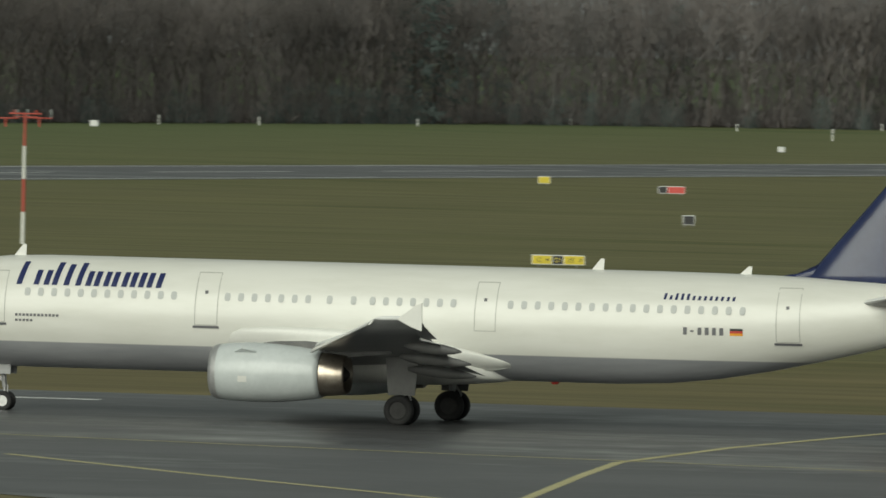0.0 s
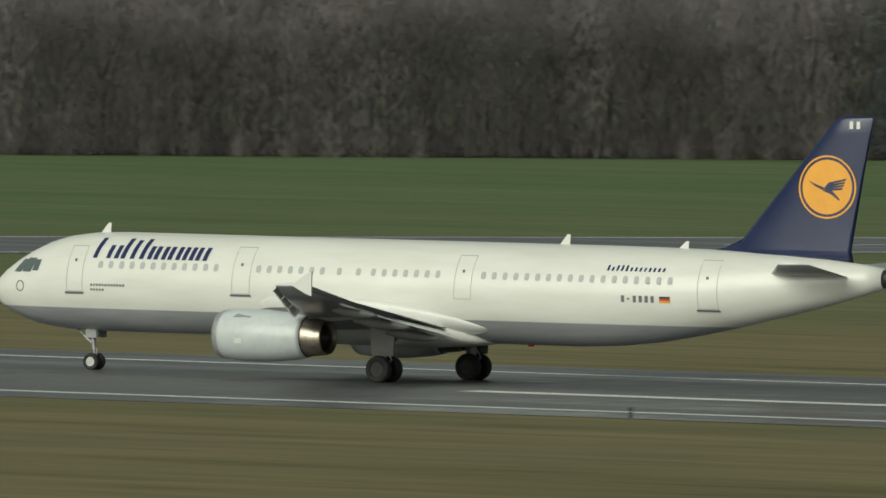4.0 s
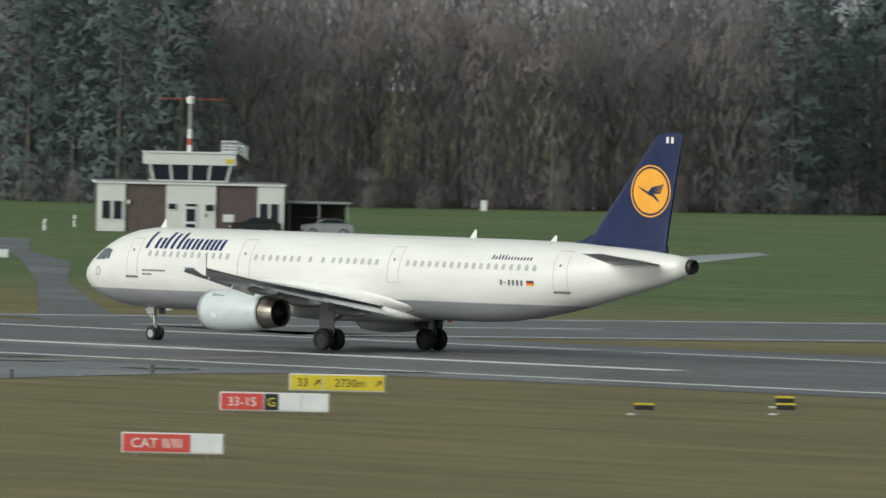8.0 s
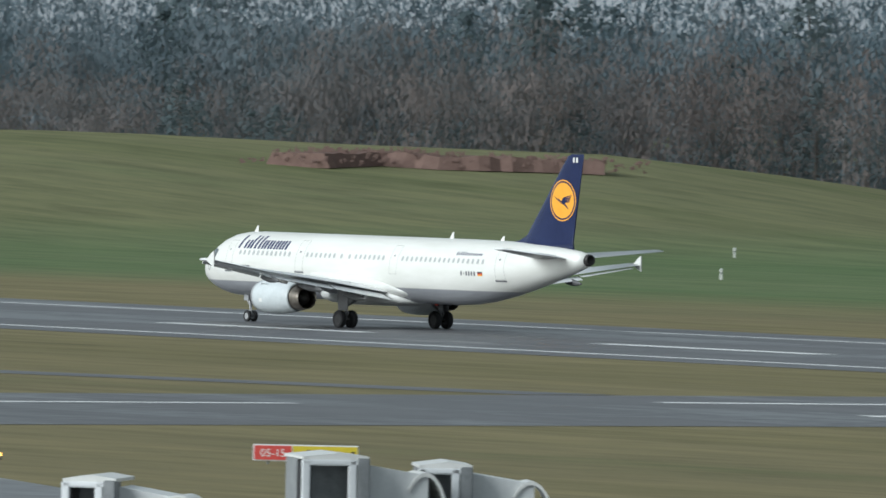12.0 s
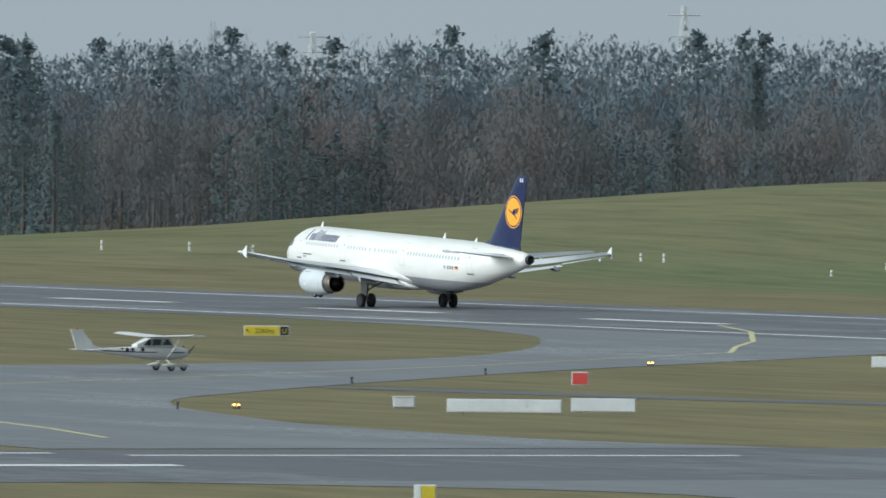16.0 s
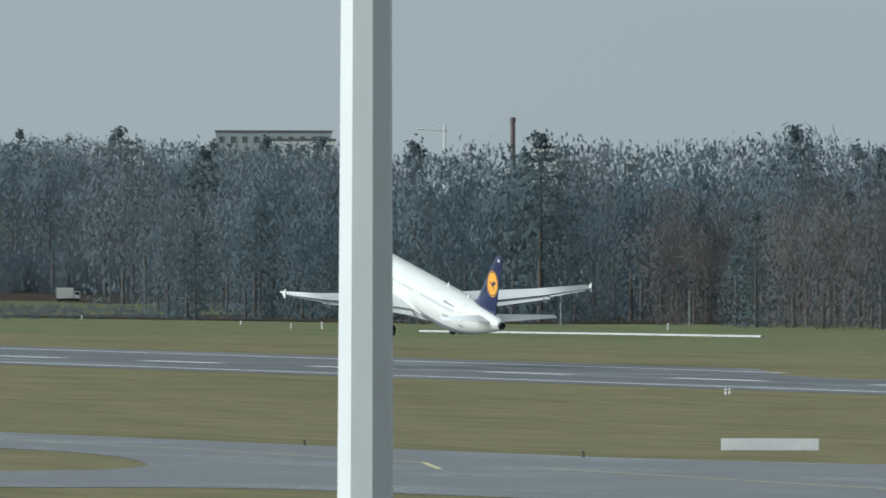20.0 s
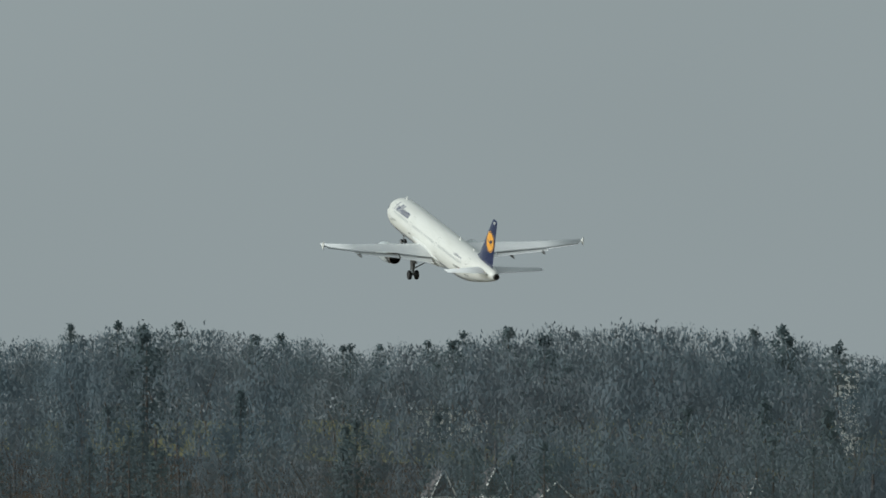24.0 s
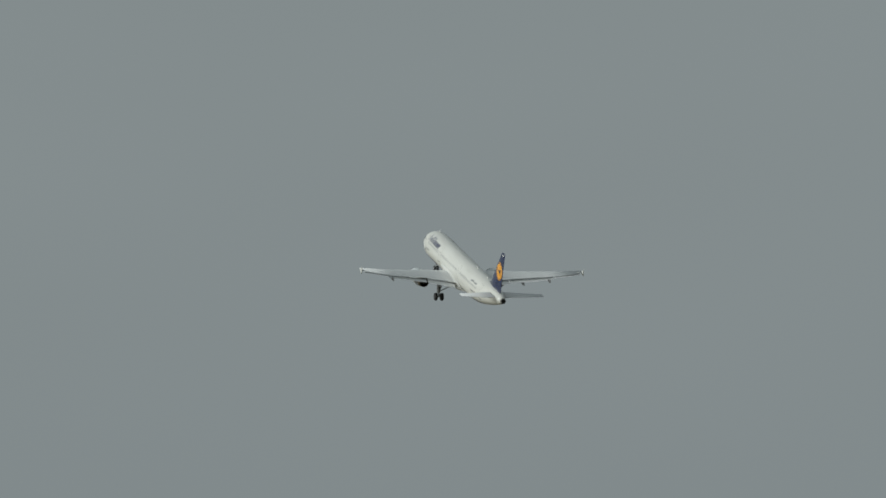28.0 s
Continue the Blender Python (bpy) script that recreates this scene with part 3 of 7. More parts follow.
        for i in range(13):
            bm = B()
            hi = 0.24 if i in (0, 2, 3, 4) else 0.16
            patch(bm, x, x + 0.10, 5.02, 5.02 + hi, side, -0.03, 0.014, 1, 1)
            part("web_title_bar", bm, BLUE_INK, jet)
            x += 0.222
        for k in range(6):
            bm = B()
            if k != 1:
                patch(bm, 32.45 + 0.28 * k, 32.45 + 0.28 * k + 0.15, 3.72, 4.0, side, 0, 0.014, 1, 1)
            else:
                patch(bm, 32.72, 32.86, 3.83, 3.89, side, 0, 0.014, 1, 1)
            part("registration_bar", bm, GREY_INK, jet, "dark grey registration bar")
        for z, mat in ((3.90, BLACK), (3.81, RED), (3.72, GOLD)):
            bm = B()
            patch(bm, 34.25, 34.75, z, z + 0.09, side, 0, 0.014, 1, 1)
            part("flag_stripe", bm, mat, jet)
        for n_bars, z0, z1 in ((12, 3.72, 3.82), (5, 3.52, 3.61)):
            bm = B()
            for k in range(n_bars):
                patch(bm, 6.0 + 0.15 * k, 6.0 + 0.15 * k + 0.1, z0, z1, side, 0, 0.014, 1, 1)
            part("name_bar", bm, GREY_INK, jet, "small grey lettering bars")
        # small round emblem by the nose
        bm = B()
        c = skin(2.05, 3.75, side, 0.014)
        ring = [skin(2.05 + 0.24 * math.cos(t), 3.62 + 0.24 * math.sin(t), side, 0.014) for t in [2 * math.pi * i / 16 for i in range(16)]]
        inner = [skin(2.05 + 0.20 * math.cos(t), 3.62 + 0.20 * math.sin(t), side, 0.014) for t in [2 * math.pi * i / 16 for i in range(16)]]
        vo, vi = [bm.verts.new(p) for p in ring], [bm.verts.new(p) for p in inner]
        for i in range(16):
            bm.faces.new((vo[i], vo[(i + 1) % 16], vi[(i + 1) % 16], vi[i]))
        part("nose_emblem", bm, GREY_INK, jet)
    # fin
    bm = B()
    rings = []
    for z, le, te, th in ((5.45, 35.9, 42.3, 0.10), (6.1, 36.55, 42.15, 0.10), (8.5, 38.6, 42.55, 0.095), (11.0, 40.72, 42.98, 0.09), (11.65, 41.3, 43.1, 0.08), (11.80, 41.7, 43.05, 0.03)):
        c = te - le
        up = []
        for i in range(9):
            u = (1 - math.cos(math.pi * i / 8)) / 2
            t = 5 * th * c * (0.2969 * math.sqrt(u) - 0.126 * u - 0.3516 * u * u + 0.2843 * u ** 3 - 0.1015 * u ** 4)
            up.append((u, t))
        rings.append([(WHEEL_ST - le - u * c, t, z) for u, t in up] + [(WHEEL_ST - le - u * c, -t, z) for u, t in up[-2:0:-1]])
    loft(bm, rings)
    fin = part("tail_fin", bm, NAVY, jet, "navy blue tail fin", True)
    fin.location.x = -0.33
    bm = B()
    rings = []
    for st, h, w in ((35.9, 0.02, 0.02), (36.4, 0.12, 0.10), (37.0, 0.40, 0.16), (37.9, 0.9, 0.2), (38.3, 0.6, 0.2)):
        a, b, zc = hull_at(st)
        zt = zc + b
        rings.append([(WHEEL_ST - st, -w, zt - 0.25), (WHEEL_ST - st, -w * 0.5, zt + h * 0.6), (WHEEL_ST - st, 0, zt + h), (WHEEL_ST - st, w * 0.5, zt + h * 0.6), (WHEEL_ST - st, w, zt - 0.25)])
    loft(bm, rings)
    part("fin_fillet", bm, NAVY, jet, "navy fillet ahead of the fin", True)
    # fin emblem: golden disc, navy ring, plain navy bird shape
    for side in (1, -1):
        def on_fin(st, z, out=0.02):
            k = (z - 6.1) / (11.65 - 6.1)
            le, te = 36.55 + k * (41.3 - 36.55), 42.15 + k * 0.95
            c, u = te - le, max(0.02, min(0.98, (st - le) / (te - le)))
            t = 5 * 0.096 * c * (0.2969 * math.sqrt(u) - 0.126 * u - 0.3516 * u * u + 0.2843 * u ** 3 - 0.1015 * u ** 4)
            return Vector((WHEEL_ST - st, side * (t + out), z))
        def disc(r0, r1, mat, name, out):
            bm = B()
            rr = [r0 + (r1 - r0) * k / 4 for k in range(5)]
            g = [[bm.verts.new(on_fin(41.0 + 0.93 * r * math.cos(2 * math.pi * i / 36), 8.78 + 0.93 * r * math.sin(2 * math.pi * i / 36), out)) for i in range(36)] for r in rr]
            for a, b in zip(g, g[1:]):
                for i in range(36):
                    f = (a[i], a[(i + 1) % 36], b[(i + 1) % 36], b[i])
                    bm.faces.new(f if side < 0 else f[::-1])
            return part(name, bm, mat, fin)
        disc(0.04, 1.24, GOLD, "emblem_disc", 0.016)
        disc(1.24, 1.36, NAVY, "emblem_ring", 0.016)
        disc(1.36, 1.44, GOLD, "emblem_outer_ring", 0.016)
        bm = B()
        bird = [[(-0.98, 0.30), (-0.6, 0.04), (-0.18, -0.16), (-0.12, -0.04), (-0.55, 0.12)], [(-0.2, -0.18), (0.2, -0.32), (0.62, -0.62), (0.64, -0.54), (0.3, -0.2), (0.0, -0.02)], [(-0.16, -0.08), (0.02, 0.14), (0.34, 0.16), (0.3, -0.1), (0.1, -0.14)]]
        for k in range(4):
            bird.append([(0.05 + 0.04 * k, 0.20 - 0.09 * k), (0.96 - 0.06 * k, 0.40 - 0.14 * k), (0.94 - 0.06 * k, 0.31 - 0.14 * k), (0.07 + 0.04 * k, 0.10 - 0.09 * k)])
        for pts in bird:
            bm.faces.new([bm.verts.new(on_fin(41.0 + 0.93 * a, 8.78 + 0.93 * b, 0.03)) for a, b in pts])
        part("emblem_bird", bm, NAVY, fin, "plain dark bird shape")
        bm = B()
        for k in range(2):
            bm.faces.new([bm.verts.new(on_fin(42.0 + 0.32 * k + a, 11.25 + b, 0.02)) for a, b in ((0, 0), (0.17, 0), (0.17, 0.32), (0, 0.32))])
        part("fin_letter_bar", bm, WHITE, fin)
    # wings
    for side, nm in ((1, "wing"), (-1, "wing")):
        bm = B()
        rows = [(15.6, 23.7, 0.0, 2.15, 0.135), (16.9, 23.7, 1.95, 2.4, 0.125), (19.3, 23.95, 6.4, 3.04, 0.11), (22.0, 25.15, 12.0, 3.64, 0.10), (24.35, 26.1, 16.95, 4.36, 0.09)]
        loft(bm, [foil_ring(le, te, side * y, z, th, 11) for le, te, y, z, th in rows])
        shaded_below(bm)
        wing = part(nm, bm, [WING_LIT, WING_SHADE_DOOR_GREY], jet, "grey swept wing", True)
        WINGS.append((wing, side))
        # tip fence
        bm = B()
        pts = [(25.2, 0.0), (25.85, 0.48), (26.15, 0.62), (26.15, 0.05), (26.15, -0.42), (25.8, -0.3)]
        for y in (16.93, 17.01):
            bm.faces.new([bm.verts.new((WHEEL_ST - s, side * y, 4.36 + z)) for s, z in pts])
        vs = list(bm.verts)
        for i in range(6):
            bm.faces.new((vs[i], vs[(i + 1) % 6], vs[6 + (i + 1) % 6], vs[6 + i]))
        bmesh.ops.recalc_face_normals(bm, faces=bm.faces)
        part("wingtip_fence", bm, WHITE, wing, "white wingtip fence")
        # flaps, drooped for take-off
        for (y0, s0, z0, c0), (y1, s1, z1, c1), nme in (((2.1, 23.2, 2.30, 1.6), (6.3, 23.45, 2.84, 1.25), "inner_flap"), ((6.5, 23.4, 2.84, 1.2), (12.6, 24.9, 3.54, 0.8), "outer_flap"), ((12.7, 25.0, 3.58, 0.62), (16.4, 25.65, 4.16, 0.42), "aileron")):
            drop = 0.24 if nme != "aileron" else 0.06
            bm = B()
            rings = []
            for y, s, z, c in ((y0, s0, z0, c0), (y1, s1, z1, c1)):
                rings.append([(WHEEL_ST - s - u * c, side * y, z - drop * u * c + t * c) for u, t in ((0, 0.0), (0.15, 0.07), (0.5, 0.06), (1.0, 0.0), (0.5, -0.02), (0.15, -0.05))])
            loft(bm, rings)
            shaded_below(bm)
            part(nme, bm, [WING_LIT, WING_SHADE_DOOR_GREY], wing, "grey flap, a little lowered")
        # slats along the leading edge
        for y0, y1 in ((2.6, 5.0), (6.6, 9.8), (9.9, 13.1), (13.2, 16.5)):
            bm = B()
            rings = []
            for y in (y0, y1):
                k = (y - 1.95) / 15.0
                le, z = 16.9 + k * 7.45 + (0.0 if y > 1.95 else 0), 2.3 + k * 2.06
                c = 0.75 - 0.4 * k
                rings.append([(WHEEL_ST - le + 0.16 - u * c, side * y, z - 0.06 + t * c - 0.12 * (1 - u)) for u, t in ((0, 0.0), (0.2, 0.22), (0.6, 0.34), (1.0, 0.36), (0.5, 0.2), (0.2, -0.06))])
            loft(bm, rings)
            part("slat", bm, WHITE, wing, "pale metal slat")
        # flap track fairings
        for y, s, z, L in ((4.3, 22.3, 2.28, 2.7), (8.2, 23.0, 2.84, 2.8), (12.0, 24.2, 3.36, 2.2)):
            bm = B()
            loft(bm, [ring_x(s + L * u, side * y, z - 0.1 - 0.32 * u * L * 0.25, max(0.02, 0.15 * math.sin(math.pi * min(1, u * 0.92 + 0.06)) ** 0.7), 12, 1.5) for u in (0, 0.12, 0.3, 0.5, 0.7, 0.88, 1.0)])
            part("flap_track_fairing", bm, GEAR_DOOR, wing, "dark soiled flap track fairing", True)
        # tailplane
        bm = B()
        loft(bm, [foil_ring(38.9, 42.6, side * 0.5, 5.02, 0.10), foil_ring(39.3, 42.7, side * 1.2, 5.09, 0.10), foil_ring(42.35, 43.85, side * 6.2, 5.60, 0.09)])
        shaded_below(bm)
        part("tailplane", bm, [WING_LIT, WING_SHADE_DOOR_GREY], jet, "grey tailplane", True)
        # engine
        y, z = side * 5.75, 1.92
        bm = B()
        prof = [(14.75, 0.80), (14.30, 0.90), (14.06, 0.97), (14.02, 1.04), (14.15, 1.11), (14.6, 1.185), (15.4, 1.23), (16.4, 1.22), (17.4, 1.13), (18.1, 1.02), (18.32, 0.965), (18.30, 0.93), (17.6, 0.9)]
        loft(bm, [ring_x(s, y, z, r * 0.92, 36) for s, r in prof], cap=False)
        eng = part("engine_nacelle", bm, NACELLE, jet, "pale grey engine nacelle", True)
        eng.location.x = -1.05
        bm = B()
        loft(bm, [ring_x(s, y, z, r * 0.922, 36) for s, r in ((14.30, 0.905), (14.06, 0.975), (14.015, 1.045), (14.15, 1.118), (14.32, 1.15))], cap=False)
        part("intake_lip", bm, RIM, eng, "bright metal intake lip", True)
        bm = B()
        loft(bm, [ring_x(s, y, z, r, 28) for s, r in ((14.55, 0.05), (14.75, 0.3), (14.8, 0.82), (14.9, 0.82))])
        part("fan", bm, DARK_STEEL, eng, "dark fan disc")
        bm = B()
        loft(bm, [ring_x(s, y, z, r, 32) for s, r in ((17.7, 0.84), (18.2, 0.84), (18.8, 0.80), (19.22, 0.75), (19.3, 0.73), (19.28, 0.69), (18.6, 0.66))], cap=False)
        part("exhaust_nozzle", bm, STEEL, eng, "burnt bare-metal exhaust nozzle", True)
        bm = B()
        loft(bm, [ring_x(s, y, z, r, 20) for s, r in ((18.2, 0.64), (18.9, 0.5), (19.2, 0.25), (19.35, 0.1), (19.38, 0.02))])
        part("exhaust_plug", bm, DARK_STEEL, eng, "dark exhaust plug", True)
        bm = B()
        loft(bm, [[(WHEEL_ST - s, y + w, z0), (WHEEL_ST - s, y + w, z1), (WHEEL_ST - s, y - w, z1), (WHEEL_ST - s, y - w, z0)] for s, w, z0, z1 in ((15.6, 0.03, 2.7, 3.0), (16.4, 0.12, 2.6, 3.12), (17.6, 0.16, 2.55, 3.16), (19.5, 0.14, 2.62, 3.0), (21.0, 0.03, 2.75, 2.85))])
        part("engine_pylon", bm, GEAR_DOOR, eng, "grey pylon")
        bm = B()
        loft(bm, [[(WHEEL_ST - s, y + side * (math.cos(0.75) * 1.12 + o), z + math.sin(0.75) * 1.12 + h) for s, o, h in ((15.0, 0, 0), (15.9, 0, 0), (15.8, 0.12, 0.06), (15.4, 0.26, 0.16))], [(WHEEL_ST - s, y + side * (math.cos(0.75) * 1.12 + o) - side * 0.03, z + math.sin(0.75) * 1.12 + h + 0.05) for s, o, h in ((15.0, 0, 0), (15.9, 0, 0), (15.8, 0.12, 0.06), (15.4, 0.26, 0.16))]])
        part("nacelle_strake", bm, NACELLE, eng)
        bm = B()
        bm.faces.new([bm.verts.new((WHEEL_ST - s, y + side * math.sqrt(1.14 ** 2 - dz * dz), z + dz)) for s, dz in ((15.25, -0.35), (15.6, -0.35), (15.6, -0.12), (15.25, -0.12))])
        part("nacelle_plate", bm, WHITE, eng)
    # aerials and beacons
    for st, h in ((5.6, 0.42), (28.6, 0.42), (34.4, 0.30)):
        a, b, zc = hull_at(st)
        bm = B()
        loft(bm, [[(WHEEL_ST - st + 0.28, -0.02, zc + b - 0.05), (WHEEL_ST - st + 0.28, 0.02, zc + b - 0.05), (WHEEL_ST - st - 0.22, 0.02, zc + b - 0.05), (WHEEL_ST - st - 0.22, -0.02, zc + b - 0.05)], [(WHEEL_ST - st - 0.10, -0.012, zc + b + h), (WHEEL_ST - st - 0.10, 0.012, zc + b + h), (WHEEL_ST - st - 0.24, 0.012, zc + b + h), (WHEEL_ST - st - 0.24, -0.012, zc + b + h)]])
        part("blade_aerial", bm, WHITE, jet)
    for st in (8.6, 21.2):
        bm = B()
        loft(bm, [hull_ring(st + s, 0.01 + w, 0.01 + w * 0.4, 5.95, 12) for s, w in ((-0.4, 0), (-0.25, 0.14), (0.1, 0.2), (0.5, 0.16), (0.8, 0))])
        part("top_fairing", bm, WHITE, jet)
    bm = B()
    loft(bm, [ring_x(27.0 + s, 0, 1.78, r, 10, 1.6) for s, r in ((-0.2, 0.02), (-0.1, 0.1), (0.1, 0.1), (0.2, 0.02))])
    part("belly_beacon", bm, RED, jet, "red beacon under the belly")
    # undercarriage
    nose_w, main_w = wheel_meshes(0.38, 0.24, RIM), wheel_meshes(0.585, 0.42, RIM_SHADE)
    bm = B()
    x = WHEEL_ST - 5.07
    tube(bm, (x + 0.15, 0, 2.1), (x, 0, 0.9), 0.11, 0.10), tube(bm, (x, 0, 0.95), (x, 0, 0.36), 0.07), tube(bm, (x, -0.28, 0.38), (x, 0.28, 0.38), 0.06)
    tube(bm, (x + 0.05, 0, 1.1), (x + 1.0, 0, 1.9), 0.05), tube(bm, (x - 0.12, 0, 0.6), (x - 0.12, 0, 1.0), 0.03)
    ng = part("nose_gear", bm, STRUT, jet, "grey nose gear leg")
    put_wheel(ng, nose_w, x, 0.25, 0.38), put_wheel(ng, nose_w, x, -0.25, 0.38)
    for s in (1, -1):
        bm = B()
        box(bm, x - 0.35, x + 0.2, s * 0.42 - 0.02, s * 0.42 + 0.02, 1.42, 1.95, 0.01)
        part("nose_gear_door", bm, WING_SHADE_DOOR_GREY, ng, "grey gear door")
    bm = B()
    box(bm, x + 0.1, x + 0.16, -0.12, 0.12, 1.15, 1.35, 0.02)
    part("taxi_light", bm, RIM, ng)
    for s in (1, -1):
        bm = B()
        tube(bm, (0.05, s * 3.58, 3.0), (0, s * 3.8, 1.2), 0.17, 0.15), tube(bm, (0, s * 3.8, 1.25), (0, s * 3.8, 0.55), 0.11), tube(bm, (0, s * 3.3, 0.585), (0, s * 4.3, 0.585), 0.09)
        tube(bm, (0, s * 3.75, 1.4), (0, s * 2.2, 2.2), 0.07), tube(bm, (-0.15, s * 3.8, 0.7), (-0.35, s * 3.8, 1.0), 0.04), tube(bm, (-0.35, s * 3.8, 1.0), (-0.15, s * 3.8, 1.35), 0.04)
        mg = part("main_gear", bm, STRUT, jet, "grey main gear leg with twin wheels")
        LEGS_OF_JET.append(mg)
        put_wheel(mg, main_w, 0, s * 3.34, 0.585), put_wheel(mg, main_w, 0, s * 4.26, 0.585)
        bm = B()
        loft(bm, [[(-0.55, s * 3.98, 1.15), (0.5, s * 3.98, 1.15), (0.6, s * 4.05, 2.65), (-0.7, s * 4.05, 2.65)], [(-0.55, s * 4.03, 1.15), (0.5, s * 4.03, 1.15), (0.6, s * 4.10, 2.65), (-0.7, s * 4.10, 2.65)]])
        part("main_gear_door", bm, GEAR_DOOR, mg, "grey gear leg door")
    return jet


jet = build_airliner()


# ---- woods, bushes and hedges ----
def wood_mass(name, a, b, c, patch=0.02):
    """The inner mass of many crowns: fine upright twigs, tinted crown by crown and in broad patches."""
    m = material(name, a, 0.95, spec=0.05)
    bs = m.node_tree.nodes["Principled BSDF"]
    geo = node(m, "ShaderNodeNewGeometry")
    mp = node(m, "ShaderNodeMapping", Scale=(1.1, 1.1, 0.4))
    link(m, geo.outputs["Position"], mp.inputs["Vector"])
    n1, n2 = node(m, "ShaderNodeTexNoise", Scale=patch, Detail=3), node(m, "ShaderNodeTexNoise", Scale=1.0, Detail=7, Roughness=0.75)
    link(m, geo.outputs["Position"], n1.inputs["Vector"]), link(m, mp.outputs["Vector"], n2.inputs["Vector"])
    src = n1.outputs["Fac"]
    for other, k in ((geo.outputs["Random Per Island"], 0.14), (n2.outputs["Fac"], 0.2)):
        ad = m.node_tree.nodes.new("ShaderNodeMath")
        ad.operation = "MULTIPLY_ADD"
        ad.inputs[1].default_value = k
        link(m, other, ad.inputs[0]), link(m, src, ad.inputs[2])
        src = ad.outputs[0]
    link(m, ramp(m, src, [(0.44, a), (0.65, b), (0.9, c)]), bs.inputs["Base Color"])
    bp = node(m, "ShaderNodeBump", Strength=0.2, Distance=0.3)
    link(m, n2.outputs["Fac"], bp.inputs["Height"]), link(m, bp.outputs["Normal"], bs.inputs["Normal"])
    col = bs.inputs["Base Color"].links[0].from_socket
    tr, mx = m.node_tree.nodes.new("ShaderNodeBsdfTranslucent"), m.node_tree.nodes.new("ShaderNodeMixShader")
    mx.inputs[0].default_value = 0.3
    link(m, col, tr.inputs["Color"]), link(m, bs.outputs[0], mx.inputs[1]), link(m, tr.outputs[0], mx.inputs[2])
    link(m, mx.outputs[0], m.node_tree.nodes["Material Output"].inputs["Surface"])
    return m


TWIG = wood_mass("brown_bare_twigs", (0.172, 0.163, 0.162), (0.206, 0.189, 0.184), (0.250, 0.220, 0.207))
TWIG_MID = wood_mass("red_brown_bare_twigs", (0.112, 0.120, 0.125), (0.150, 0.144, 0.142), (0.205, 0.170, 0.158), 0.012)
# far twigs: the bluish tint is distance haze put into the colour
TWIG_HAZE = wood_mass("hazed_bare_twigs", (0.106, 0.146, 0.170), (0.134, 0.166, 0.186), (0.170, 0.175, 0.184), 0.008)
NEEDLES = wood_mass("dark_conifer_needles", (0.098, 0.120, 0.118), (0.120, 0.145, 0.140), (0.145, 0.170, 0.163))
# far needles, with distance haze tinted in likewise
NEEDLES_HAZE = wood_mass("hazed_conifer_needles", (0.080, 0.106, 0.114), (0.098, 0.126, 0.133), (0.118, 0.144, 0.149))
BARK = worn("grey_brown_bark", (0.095, 0.085, 0.078), (0.155, 0.138, 0.126), 0.6, 0.95, spec=0.1)
BIRCH = worn("pale_birch_bark", (0.12, 0.115, 0.108), (0.19, 0.182, 0.17), 1.0, 0.9)
HEDGE_GREEN = worn("dark_green_hedge_leaves", (0.046, 0.066, 0.052), (0.066, 0.090, 0.068), 1.0, 0.9, spec=0.1)
HEDGE_RED = worn("red_brown_hedge_leaves", (0.130, 0.085, 0.072), (0.175, 0.118, 0.098), 1.0, 0.9, spec=0.1)
LITTER = worn("brown_leaf_litter", (0.045, 0.036, 0.028), (0.075, 0.06, 0.045), 0.1, 0.95, spec=0.05)


def blades(rng, centres, size, count, slim=0.45, upward=0.0, face=None):
    """Small sprays of leaves or twigs strewn round centres, each lying in the crown's outer surface: vertices, triangles and normals."""
    c = centres[rng.integers(0, len(centres), count)]
    p = c[:, :3] + rng.normal(0, 1, (count, 3)) * c[:, 3:4] * 0.55
    if face is None:
        p[:, 2] = np.abs(p[:, 2])
        n = p * np.array((1, 1, 0))
        n /= np.linalg.norm(n, axis=1)[:, None] + 1e-6
        n += np.array((0, 0, 0.15))
    else:
        n = np.repeat(np.array([face], dtype=float), count, 0)
    n += rng.normal(0, 0.12, n.shape)
    n /= np.linalg.norm(n, axis=1)[:, None]
    a = rng.normal(0, 1, (count, 3)) * (1 - upward) + np.array((0, 0, 1.6)) * upward
    a -= (a * n).sum(1)[:, None] * n
    a /= np.linalg.norm(a, axis=1)[:, None]
    b = np.cross(n, a)
    s = size * rng.uniform(0.5, 1.3, (count, 1))
    v = np.stack([p - a * s, p + a * s, p + b * s * slim * 1.6], 1).reshape(-1, 3)
    if face is None:
        v[:, 2] = np.maximum(v[:, 2], 0.0)
    return v, np.arange(count * 3).reshape(-1, 3), np.repeat(n, 3, 0)


def rods(segments, n=5):
    """Tapered rods between points: (a, b, ra, rb)."""
    vs, fs, ns = [], [], []
    for a, b, ra, rb in segments:
        a, b = Vector(a), Vector(b)
        q = (b - a).to_track_quat("Z", "Y")
        o = len(vs)
        for c, r in ((a, ra), (b, rb)):
            for i in range(n):
                t = 2 * math.pi * i / n
                d = q @ Vector((math.cos(t), math.sin(t), 0))
                vs.append(tuple(c + d * r)), ns.append(tuple(d))
        for i in range(n):
            k = (i + 1) % n
            fs += [(o + i, o + k, o + n + k), (o + i, o + n + k, o + n + i)]
    return np.array(vs), np.array(fs), np.array(ns)


